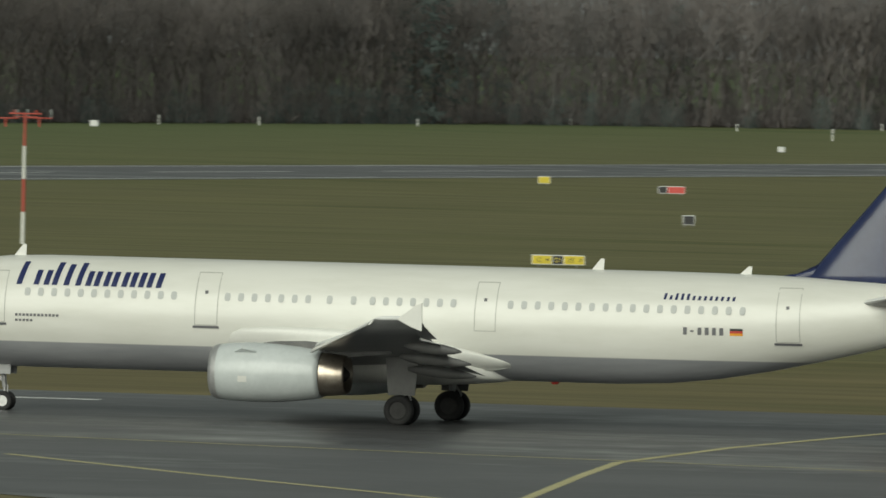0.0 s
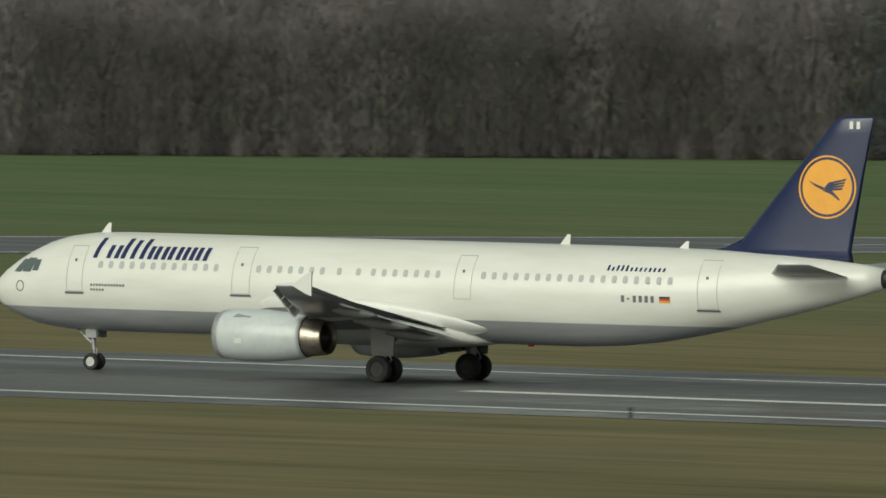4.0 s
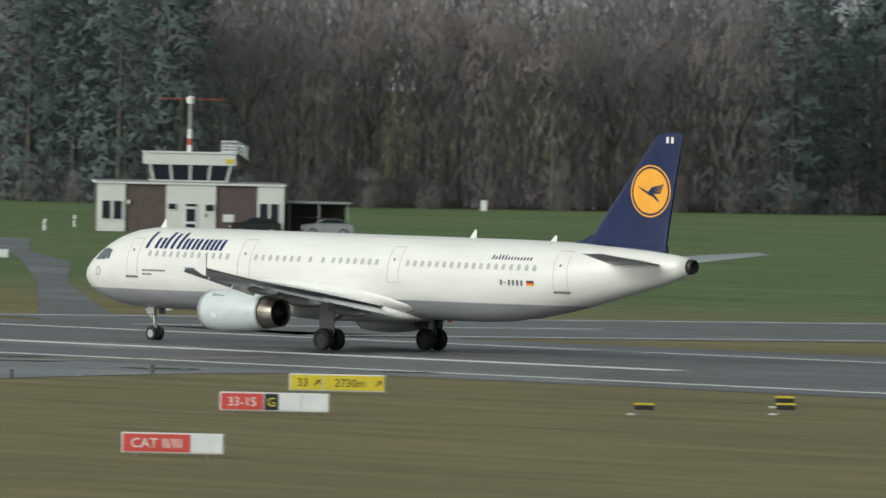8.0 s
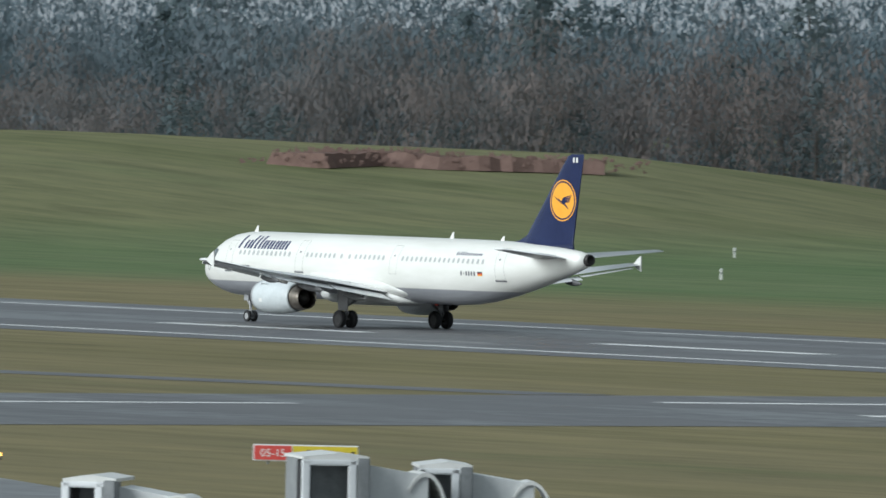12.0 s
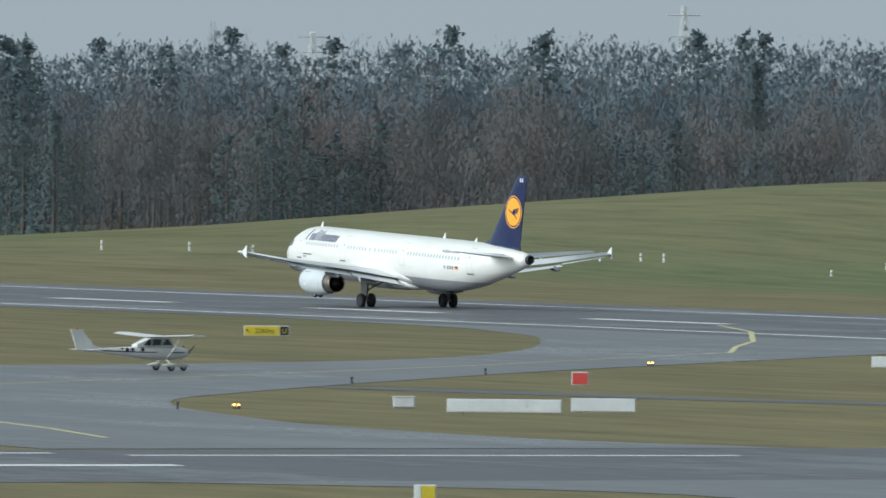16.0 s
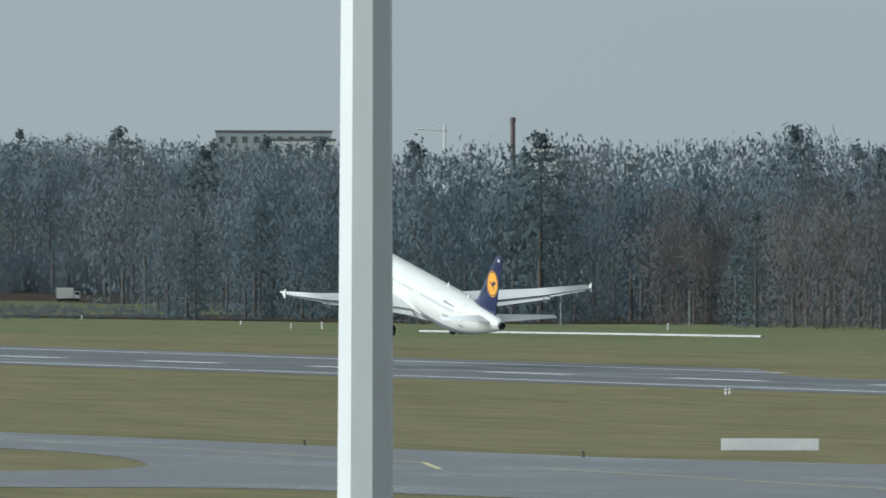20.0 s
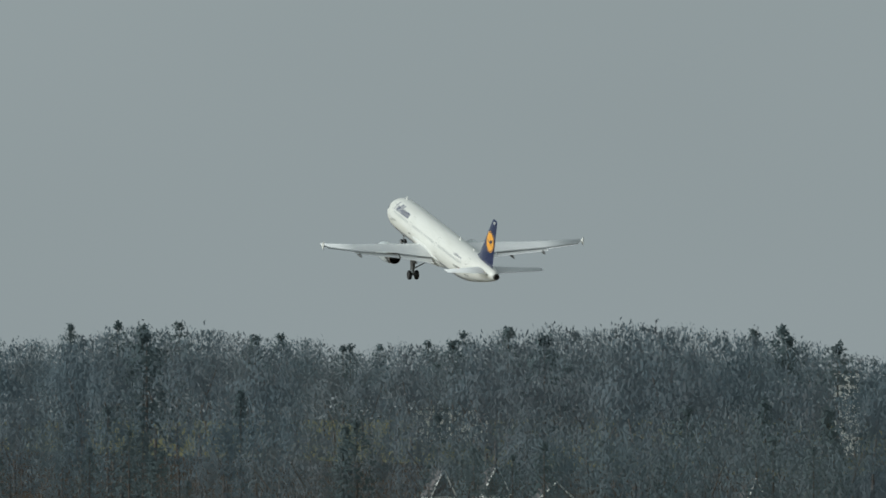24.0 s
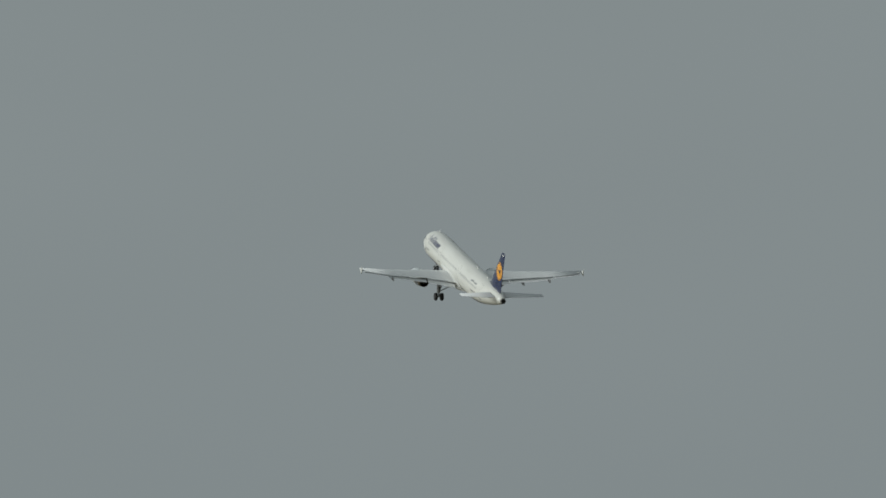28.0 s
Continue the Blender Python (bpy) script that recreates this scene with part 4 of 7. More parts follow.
def broadleaf(seed, h, lean=0.0):
    """A bare winter tree: forked limbs and a dense haze of twigs down to the undergrowth."""
    r = random.Random(seed)
    rng = np.random.default_rng(seed)
    seg, tips = [], []
    fork = h * r.uniform(0.22, 0.34)
    seg.append(((0, 0, 0), (lean, 0, fork), 0.009 * h + 0.1, 0.007 * h + 0.06))
    for i in range(8):
        az = i * 0.8 + r.uniform(-0.4, 0.4)
        z0 = fork * r.uniform(0.8, 1.5)
        reach, top = h * r.uniform(0.12, 0.25), h * r.uniform(0.62, 0.97)
        m = Vector((reach * 0.7 * math.cos(az) + lean, reach * 0.7 * math.sin(az), (z0 + top) / 2))
        e = Vector((reach * math.cos(az) + lean, reach * math.sin(az), top * (1 - 0.25 * reach / (0.25 * h))))
        seg += [((lean, 0, min(z0, fork * 1.5)), m, 0.004 * h + 0.03, 0.003 * h), (m, e, 0.003 * h, 0.02)]
        tips += [(*e, h * 0.075), (*((m + e) / 2), h * 0.09), (*m, h * 0.10), (m.x * 1.2, m.y * 1.2, m.z * 0.6, h * 0.11), (m.x, m.y, h * 0.1, h * 0.10), (e.x * 0.5, e.y * 0.5, top * 0.8, h * 0.09), (e.x * 0.6, e.y * 0.6, top * 0.55, h * 0.10)]
        for k in range(3):
            f = m + (e - m) * r.random() + Vector((r.uniform(-1, 1), r.uniform(-1, 1), r.uniform(0, 0.6))) * h * 0.11
            seg.append((m + (e - m) * 0.4, f, 0.05, 0.015))
            tips.append((*f, h * 0.07))
        tips += [(e.x * 0.55, e.y * 0.55, h * r.uniform(0.8, 0.92), h * 0.055), (e.x * 0.8, e.y * 0.8, h * r.uniform(0.6, 0.8), h * 0.08), (m.x * 1.35, m.y * 1.35, h * 0.05, h * 0.08), (m.x * 1.2, m.y * 1.2, h * 0.2, h * 0.09), (m.x * 1.4, m.y * 1.4, h * 0.33, h * 0.09)]
    return rods(seg), blades(rng, np.array(tips), h * 0.030, 1800, 0.11, 0.62)


def conifer(seed, h):
    """A spruce or pine: whorls of drooping boughs."""
    r = random.Random(seed)
    rng = np.random.default_rng(seed)
    seg, tips = [((0, 0, 0), (0, 0, h), 0.012 * h + 0.08, 0.03)], []
    n = 13
    round_top = seed != 43
    for i in range(n):
        k = i / (n - 1)
        z = h * (0.05 + 0.93 * k)
        reach = (h * 0.27 * math.sqrt(max(0.0, 1 - k ** 2.6)) if round_top else h * 0.24 * (1 - k) ** 0.75) + 0.25
        for j in range(6):
            az = j * 1.05 + i * 0.6 + r.uniform(-0.2, 0.2)
            q = reach * r.uniform(0.7, 1.12)
            e = (q * math.cos(az), q * math.sin(az), max(0.4, z - q * 0.2))
            tips += [(e[0] * 0.9, e[1] * 0.9, e[2], h * 0.036), (e[0] * 0.5, e[1] * 0.5, max(0.4, z - q * 0.1), h * 0.045)]
    return rods(seg, 5), blades(rng, np.array(tips), h * 0.021, 2000, 0.36, 0.2)


def shrub(seed, h):
    r = random.Random(seed)
    rng = np.random.default_rng(seed)
    seg, tips = [], []
    for i in range(11):
        az, q = r.uniform(0, 6.3), r.uniform(0.1, 0.8) * h
        e = (q * math.cos(az), q * math.sin(az), h * r.uniform(0.4, 0.9))
        seg.append(((0, 0, 0), e, 0.05, 0.015))
        tips += [(*e, h * 0.2), (e[0] * 0.85, e[1] * 0.85, e[2] * 0.5, h * 0.25), (e[0], e[1], h * 0.12, h * 0.2)]
    return rods(seg, 4), blades(rng, np.array(tips), h * 0.09, 700, 0.09, 0.6)


def raw_mesh(name, vfn, mat):
    me = bpy.data.meshes.new(name)
    v, f, n = vfn
    me.vertices.add(len(v)), me.vertices.foreach_set("co", np.ascontiguousarray(v, dtype=np.float32).ravel())
    me.loops.add(len(f) * 3), me.loops.foreach_set("vertex_index", np.ascontiguousarray(f, dtype=np.int32).ravel())
    me.polygons.add(len(f)), me.polygons.foreach_set("loop_start", np.arange(0, len(f) * 3, 3, dtype=np.int32))
    me.update(calc_edges=True)
    me.polygons.foreach_set("use_smooth", np.ones(len(f), dtype=bool))
    me.normals_split_custom_set_from_vertices(np.ascontiguousarray(n, dtype=np.float32))
    me.materials.append(mat)
    return me


BROAD = [broadleaf(11 + i, h) for i, h in enumerate((22, 24, 26, 27, 23, 25))]
PINES = [conifer(41 + i, h) for i, h in enumerate((20, 24, 26, 22))]
SHRUBS = [shrub(61 + i, h) for i, h in enumerate((4.0, 5.0, 6.0))]
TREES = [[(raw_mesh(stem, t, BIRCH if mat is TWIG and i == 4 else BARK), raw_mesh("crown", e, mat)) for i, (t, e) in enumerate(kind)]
         for kind, stem, mat in ((BROAD, "trunk", TWIG), (PINES, "trunk", NEEDLES), (SHRUBS, "stem", TWIG), (SHRUBS, "stem", NEEDLES), (BROAD, "trunk", TWIG_HAZE), (PINES, "trunk", NEEDLES_HAZE))]
KINDS = (("bare_tree", "bare brown winter tree at the edge of the woods", "tree"), ("conifer", "dark green conifer among bare trees", "tree"), ("shrub", "bare brown shrub before the woods", "shrub"),
         ("evergreen_bush", "dark evergreen bush at the foot of the woods", "bush"), ("bare_tree", "tall grey bare tree on the skyline", "tree"), ("conifer", "blue-green conifer rising from the woods", "tree"))


def plant(kind, i, x, y, size, turn, wide=1.0):
    nme, label, cat = KINDS[kind]
    meshes = TREES[kind][i % len(TREES[kind])]
    ob = new(nme)
    ob.matrix_basis = pose(x, y, terrain(x, y) - 0.1, 0, 0, turn) @ Matrix.Diagonal((size * wide, size * wide, size, 1))
    tagged(ob, label, cat, "trees of the woods")
    for part_mesh in meshes:
        p = new(part_mesh.name.split(".")[0], part_mesh)
        p.parent = ob
    return ob


def along(pts, spacing):
    pts = [Vector(p) for p in pts]
    rest = 0.0
    for a, b in zip(pts, pts[1:]):
        d, L = (b - a).normalized(), (b - a).length
        s = rest
        while s < L:
            yield a + d * s, d
            s += spacing
        rest = s - L


EDGE = [(-330, 1960), (-464, 1790), (-494, 1606), (-559, 1795), (-604, 1780), (-533, 1551), (-570, 1410), (-690, 1400), (-770, 1075), (-850, 1030), (-900, 985), (-925, 895), (-985, 900), (-1080, 870), (-1128, 862)]


def evergreen(az):
    """Directions in which the wood is mostly conifers."""
    return any(a < az < b for a, b in ((-20.9, -20.5), (-21.85, -21.4), (-22.5, -22.0), (-28.45, -27.95), (-40.4, -39.2), (-43.1, -42.5), (-46.4, -45.7), (-50.0, -48.9), (-52.8, -50.7)))


rnd = random.Random(5)
for p, d in along(EDGE, 7.0):
    out = Vector((p.x, p.y)).normalized()
    q = p + out * rnd.uniform(2, 11)
    az = math.degrees(math.atan2(q.x, q.y))
    pine = rnd.random() < (0.8 if evergreen(az) else 0.04)
    plant(1 if pine else 0, rnd.randrange(6), q.x, q.y, rnd.uniform(0.85, 1.1), rnd.uniform(0, 360), 1.25 if pine else 1.0)
    if rnd.random() < 0.7:
        s = p - out * rnd.uniform(1, 4)
        plant(3 if az > -16.8 else 2, rnd.randrange(3), s.x, s.y, rnd.uniform(0.7, 1.0) if az > -16.8 else rnd.uniform(0.5, 0.9), rnd.uniform(0, 360))


def thicket(name, label, spots, crown_mats, edge=1, fine=1.0, full=1.0):
    """Many trees joined: one mesh of stems and sprays; edge thins the sprays, fine scales their length and full their width."""
    vs, fs, ns, ms, o = [], [], [], [], 0
    for kind, i, x, y, size, turn in spots:
        t, e = (BROAD, PINES, SHRUBS)[kind][i % len((BROAD, PINES, SHRUBS)[kind])]
        ca, sa = math.cos(turn), math.sin(turn)
        rot = np.array(((ca, sa, 0), (-sa, ca, 0), (0, 0, 1)))
        base = np.array((x, y, terrain(x, y) - 0.1))
        ev = e[0].reshape(-1, 3, 3)[::edge]
        mid = (ev[:, :1] + ev[:, 1:2]) / 2
        ev = (mid + (ev - mid) * np.array((fine, fine, fine * full))[None, :, None]).reshape(-1, 3)
        e = (ev, np.arange(len(ev)).reshape(-1, 3), e[2].reshape(-1, 3, 3)[::edge].reshape(-1, 3))
        wide = np.array((1.2, 1.2, 1.0)) if kind == 1 else np.ones(3)
        for (v, f, n), m in (((t[0], t[1][:20], t[2]), 0), (e, 2 if kind == 1 else 1)):
            vs.append((v * wide) @ rot * size + base)
            fs.append(f + o)
            ns.append(n @ rot)
            ms.append(np.full(len(f), m, dtype=np.int32))
            o += len(v)
    me = raw_mesh(name, (np.concatenate(vs), np.concatenate(fs), np.concatenate(ns)), BARK)
    for m in crown_mats:
        me.materials.append(m)
    me.polygons.foreach_set("material_index", np.concatenate(ms))
    return tagged(new(name, me), label, "woods", kind="stuff")


def spots_between(n, seed, az0, az1, r_of, depth, pines, lo=0.8, hi=1.1, shrubs=0.1, clump=0.0):
    """Trees strewn over a sector; conifers stand in clumps."""
    r = random.Random(seed)
    out = []
    for i in range(n):
        az = az0 + (az1 - az0) * (i + r.random()) / n
        rr = r_of(az) + depth * r.random() ** 0.8
        x, y = rr * math.sin(radians(az)), rr * math.cos(radians(az))
        u = r.random()
        scale = 1.0
        p = pines(az) if callable(pines) else pines * (1 + clump * math.sin(az * 9.1 + rr * 0.021) + clump * math.sin(az * 4.3))
        if not callable(pines) and shrubs <= u < shrubs + p:
            scale = r.uniform(0.62, 0.92)
        out.append((2 if u < shrubs else 1 if u < shrubs + p else 0, r.randrange(6), x, y, r.uniform(lo, hi) * scale * (1.22 if -56 < az < -48.5 else 1.0), r.uniform(0, 6.28)))
    return out


def edge_range(az):
    """Distance of the woods' edge in a direction."""
    best = 1400.0
    for (x0, y0), (x1, y1) in zip(EDGE, EDGE[1:]):
        a0, a1 = math.degrees(math.atan2(x0, y0)), math.degrees(math.atan2(x1, y1))
        if min(a0, a1) <= az <= max(a0, a1):
            k = (az - a0) / (a1 - a0 + 1e-9)
            best = math.hypot(x0 + (x1 - x0) * k, y0 + (y1 - y0) * k)
    return best


# how high the tree tops stand over the eye's level, by direction (degrees)
SKY_WEST = [(-76.5, 0.44), (-75.3, 0.43), (-75.1, 0.48), (-74.65, 0.43), (-74.4, 0.42), (-74.05, 0.48), (-73.65, 0.46), (-73.35, 0.44), (-73.09, 0.37), (-72.92, 0.40), (-72.75, 0.39), (-72.6, 0.44), (-72.2, 0.48),
            (-71.65, 0.48), (-71.3, 0.44), (-71.0, 0.37), (-70.75, 0.33), (-70.5, 0.35), (-70.1, 0.32), (-69.6, 0.31), (-69.0, 0.28), (-68.69, 0.33), (-68.55, 0.29), (-68.35, 0.35), (-68.2, 0.32), (-67.93, 0.32)]
SKY_NORTH = [(-67.64, 0.36), (-67.54, 0.32), (-67.32, 0.41), (-67.15, 0.31), (-66.98, 0.29), (-66.7, 0.36), (-66.55, 0.32), (-66.43, 0.35), (-66.25, 0.30), (-65.84, 0.30), (-65.5, 0.33), (-65.05, 0.27), (-64.8, 0.34), (-64.6, 0.31),
             (-64.4, 0.35), (-64.04, 0.29), (-63.68, 0.31), (-63.41, 0.38), (-63.2, 0.31), (-62.97, 0.36), (-61.5, 0.37), (-61.1, 0.29), (-60.15, 0.29), (-59.68, 0.35), (-59.4, 0.31), (-58.4, 0.31), (-58.2, 0.43), (-57.0, 0.45), (-56.0, 0.8), (-40.0, 0.9)]


def tops(spots, fill=None):
    """Trim trees so that none stands over the skyline; with fill, grow them up to it."""
    r = random.Random(91)
    out = []
    for kind, i, x, y, size, turn in spots:
        az, d = math.degrees(math.atan2(x, y)), math.hypot(x, y)
        el = 0.9
        sky = SKY_WEST + SKY_NORTH
        for (a0, e0), (a1, e1) in zip(sky, sky[1:]):
            if a0 <= az <= a1:
                el = e0 + (e1 - e0) * (az - a0) / (a1 - a0)
        h = ((22, 24, 26, 27, 23, 25)[i % 6], (20, 24, 26, 22)[i % 4], (4.0, 5.0, 6.0)[i % 3])[kind]
        room = (EYE[2] + d * math.tan(radians(el)) - terrain(x, y)) / (h * 0.96)
        out.append((kind, i, x, y, min(1.35, room * r.uniform(*fill)) if fill else min(size, room), turn))
    return out


near_pines = lambda az: 0.72 if evergreen(az) else 0.03
# the second pair carries distance haze in its colours
BROWN, HAZED = (TWIG, NEEDLES), (TWIG_HAZE, NEEDLES_HAZE)
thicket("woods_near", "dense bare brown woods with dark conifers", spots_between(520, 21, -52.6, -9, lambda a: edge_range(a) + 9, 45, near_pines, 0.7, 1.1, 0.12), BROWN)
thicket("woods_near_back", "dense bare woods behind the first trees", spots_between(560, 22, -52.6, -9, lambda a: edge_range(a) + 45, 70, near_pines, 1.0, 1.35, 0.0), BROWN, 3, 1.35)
thicket("woods_behind_mound", "bare grey-brown woods behind the grassy mound", tops(spots_between(620, 23, -68, -48.5, lambda a: 1680 + max(0.0, -65.5 - a) * 75, 100, 0.20, 0.62, 0.95, 0.18, 1.0)), (TWIG_MID, NEEDLES_HAZE), 2, 0.8, 1.9)
thicket("woods_beyond", "mixed grey woods beyond the end of the field", tops(spots_between(680, 24, -79, -60.5, lambda a: 1870 + max(0.0, -69 - a) * 55 + (380 if -70.9 < a < -70.15 else 0), 190, 0.30, 0.55, 0.90, 0.15, 0.7)), HAZED, 2, 0.62, 3.0)
thicket("woods_skyline", "distant grey tree crowns along the skyline", tops(spots_between(700, 25, -69.8, -48.5, lambda a: 1900, 340, 0.07, 1.16, 1.39, 0.0, 0.8), (0.90, 1.02)), HAZED, 2, 0.62, 3.6)
thicket("woods_hill", "grey-blue wooded hill on the skyline", tops(spots_between(620, 26, -79.5, -69.3, lambda a: 2120 + max(0.0, -70 - a) * 60, 780, 0.08, 0.86, 1.10, 0.0, 0.9), (0.90, 1.02)), HAZED, 2, 0.62, 3.6)
thicket("far_scrub", "low grey scrub before the far woods", spots_between(160, 27, -71.1, -69.95, lambda a: 1945, 170, 0.0, 0.22, 0.32, 1.0) + spots_between(260, 29, -71.1, -69.95, lambda a: 2230, 90, 0.0, 0.7, 1.2, 1.0), HAZED)
thicket("edge_scrub", "low brown scrub in a gap of the woods", spots_between(110, 28, -18.85, -17.2, lambda a: 1660, 110, 0.0, 0.2, 0.36, 1.0), BROWN)
thicket("dark_hedge_row", "row of dark evergreen hedges before the far houses", spots_between(150, 31, -78.0, -71.6, lambda a: 1868 + (-69 - a) * 55 - 40, 16, 0.0, 0.55, 0.8, 1.0), (NEEDLES, NEEDLES_HAZE))
# the floor of the woods
bm = B()
floor_pts = [Vector(p) for p in EDGE]
for a, b in zip(floor_pts, floor_pts[1:]):
    bm.faces.new([bm.verts.new((p.x, p.y, 0.06)) for p in (a, b, b * 1.2, a * 1.2)])
for i in range(30):
    for k0, k1 in ((22, 120), (120, 200), (200, 250), (250, 300), (300, 360), (360, 440)):
        ring = [((1868 + max(0.0, -69 - a) * 55 + k) * math.sin(radians(a)), (1868 + max(0.0, -69 - a) * 55 + k) * math.cos(radians(a))) for a, k in ((-61 - 0.6 * i, k0), (-61.6 - 0.6 * i, k0), (-61.6 - 0.6 * i, k1), (-61 - 0.6 * i, k1))]
        bm.faces.new([bm.verts.new((x, y, terrain(x, y) + 0.12)) for x, y in ring])
for f in bm.faces:
    f.normal_update()
    if f.normal.z < 0:
        f.normal_flip()
tagged(part("woodland_floor", bm, LITTER), "brown leaf litter under the trees", "ground", kind="structure")

# ---- signs, cabinets and markers of the field ----
SIGN_BLACK = material("black_sign_face", (0.02, 0.02, 0.022), 0.45)
SIGN_WHITE = worn("grey_white_sheet_metal", (0.62, 0.63, 0.63), (0.74, 0.75, 0.74), 0.9, 0.5)
SIGN_INK_YELLOW = material("yellow_lettering", (0.62, 0.52, 0.06), 0.5)
SIGN_INK_WHITE = material("white_lettering", (0.72, 0.72, 0.70), 0.5)
CABINET = worn("pale_grey_cabinet_paint", (0.56, 0.57, 0.56), (0.70, 0.71, 0.69), 0.8, 0.5)
CREAM = worn("cream_painted_steel", (0.50, 0.48, 0.40), (0.62, 0.60, 0.51), 0.8, 0.5)
POST_WHITE = worn("white_post_plastic", (0.62, 0.62, 0.58), (0.76, 0.76, 0.72), 2.0, 0.5)
MAST_RED = worn("faded_red_mast_paint", (0.34, 0.05, 0.035), (0.44, 0.085, 0.06), 0.7, 0.55)
ORANGE = worn("orange_red_paint", (0.42, 0.06, 0.03), (0.52, 0.095, 0.045), 1.2, 0.5)
GALV = worn("dull_galvanised_steel", (0.20, 0.21, 0.21), (0.32, 0.33, 0.33), 2.0, 0.5, 0.3)
FENCE_GREY = worn("weathered_pale_concrete", (0.40, 0.40, 0.385), (0.50, 0.50, 0.48), 0.6, 0.8)
GLASS_DARK = material("dark_window_glass", (0.02, 0.026, 0.035), 0.06)
BROWN_BRICK = worn("dark_brown_brick", (0.078, 0.056, 0.052), (0.112, 0.084, 0.078), 1.5, 0.8)


def facing(x, y, turn=0.0, z=0.0):
    """A pose at a plan point whose own y axis points away from the terrace."""
    return pose(x, y, z, 0, 0, -math.degrees(math.atan2(x, y)) + turn)


def legend(text, height, max_w, mat, parent, x, y, z, name="legend"):
    """Flat lettering that stands upright in the xz plane, centred."""
    cu = bpy.data.curves.new(name, "FONT")
    cu.body, cu.size, cu.align_x, cu.align_y, cu.resolution_u = text, height * 1.38, "CENTER", "CENTER", 3
    cu.extrude = 0.004
    tmp = bpy.data.objects.new(name, cu)
    me = bpy.data.meshes.new_from_object(tmp)
    bpy.data.objects.remove(tmp), bpy.data.curves.remove(cu)
    me.materials.clear()
    me.materials.append(mat)
    co = [v.co.copy() for v in me.vertices]
    if not co:
        return None
    w = max(c.x for c in co) - min(c.x for c in co)
    mx, mz = (max(c.x for c in co) + min(c.x for c in co)) / 2, (max(c.y for c in co) + min(c.y for c in co)) / 2
    k = min(1.0, max_w / max(w, 0.01))
    for v, c in zip(me.vertices, co):
        v.co = (x + (c.x - mx) * k, y - c.z, z + (c.y - mz) * max(k, 0.72))
    ob = new(name, me)
    ob.parent = parent
    return ob


def arrow(bm, x, z, s, angle, y):
    c, sn = math.cos(angle), math.sin(angle)
    for pts in ([(-0.5, -0.07), (0.3, -0.07), (0.3, 0.07), (-0.5, 0.07)], [(0.02, 0.36), (0.5, 0.0), (0.02, -0.36), (0.2, 0.0)]):
        bm.faces.new([bm.verts.new((x + s * (c * a - sn * b), y, z + s * (sn * a + c * b))) for a, b in pts])


FACES = {"Y": (SIGN_YELLOW, SIGN_BLACK, "yellow sign face"), "K": (SIGN_BLACK, SIGN_INK_YELLOW, "black sign face"), "R": (SIGN_RED, SIGN_INK_WHITE, "red sign face"), "W": (SIGN_WHITE, SIGN_BLACK, "plain grey-white sign back")}
WORDS = {"Y": "yellow", "K": "black", "R": "red", "W": "plain white"}


def field_sign(x, y, w, h, segs):
    kinds = []
    for s in segs:
        if WORDS[s[0]] not in kinds:
            kinds.append(WORDS[s[0]])
    read = " ".join(t.replace("<", "").replace(">", "").replace("^", "").replace("|", " ") for _, t, _ in segs if t)
    label = ", ".join(kinds) + " taxiway sign in grass" + ((" reading " + " ".join(read.split()[:4])) if read else "")
    ob = thing("taxiway_sign", label, "sign", facing(x, y), "taxiway signs")
    z0, z1 = 0.16, 0.16 + h
    bm = B()
    box(bm, -w / 2 - 0.02, w / 2 + 0.02, 0.0, 0.22, z0 - 0.02, z1 + 0.03, 0.015)
    part("case", bm, SIGN_WHITE, ob, "grey-white sheet metal case")
    x0 = -w / 2
    for col, text, frac in segs:
        sw = w * frac
        mat, ink, lab = FACES[col]
        bm = B()
        box(bm, x0 + 0.03, x0 + sw - 0.03, -0.025, 0.0, z0 + 0.03, z1 - 0.02)
        pn = part("face_panel", bm, mat, ob, lab)
        pre = text[:1] in "<^" and text[:1]
        post = text[-1:] in "<>" and len(text) > 1 and text[-1:]
        core = text.strip("<>^")
        zc, th = (z0 + z1) / 2, h * 0.52
        ax = th * 0.95
        lo, hi = x0 + 0.08 + (ax if pre or text[:1] == ">" else 0), x0 + sw - 0.08 - (ax if post else 0)
        if core:
            legend(core, th, hi - lo, ink, pn, (lo + hi) / 2, -0.032, zc)
        bm = B()
        if pre:
            arrow(bm, x0 + 0.1 + ax / 2, zc, th, math.pi * (0.5 if pre == "^" else 0.78), -0.034)
        elif text[:1] == ">" and len(text) > 1:
            arrow(bm, x0 + 0.1 + ax / 2, zc, th, math.pi * 0.25, -0.034)
        if post:
            arrow(bm, x0 + sw - 0.1 - ax / 2, zc, th, math.pi * (0.25 if post == ">" else 0.9), -0.034)
        if len(bm.verts):
            part("arrow", bm, ink, pn)
        else:
            bm.free()
        x0 += sw
    for k in range(2):
        bm = B()
        s = -w * 0.36 + k * w * 0.72
        tube(bm, (s, 0.11, 0.0), (s, 0.11, z0), 0.04, 0.04, 6)
        part("leg", bm, GALV, ob)


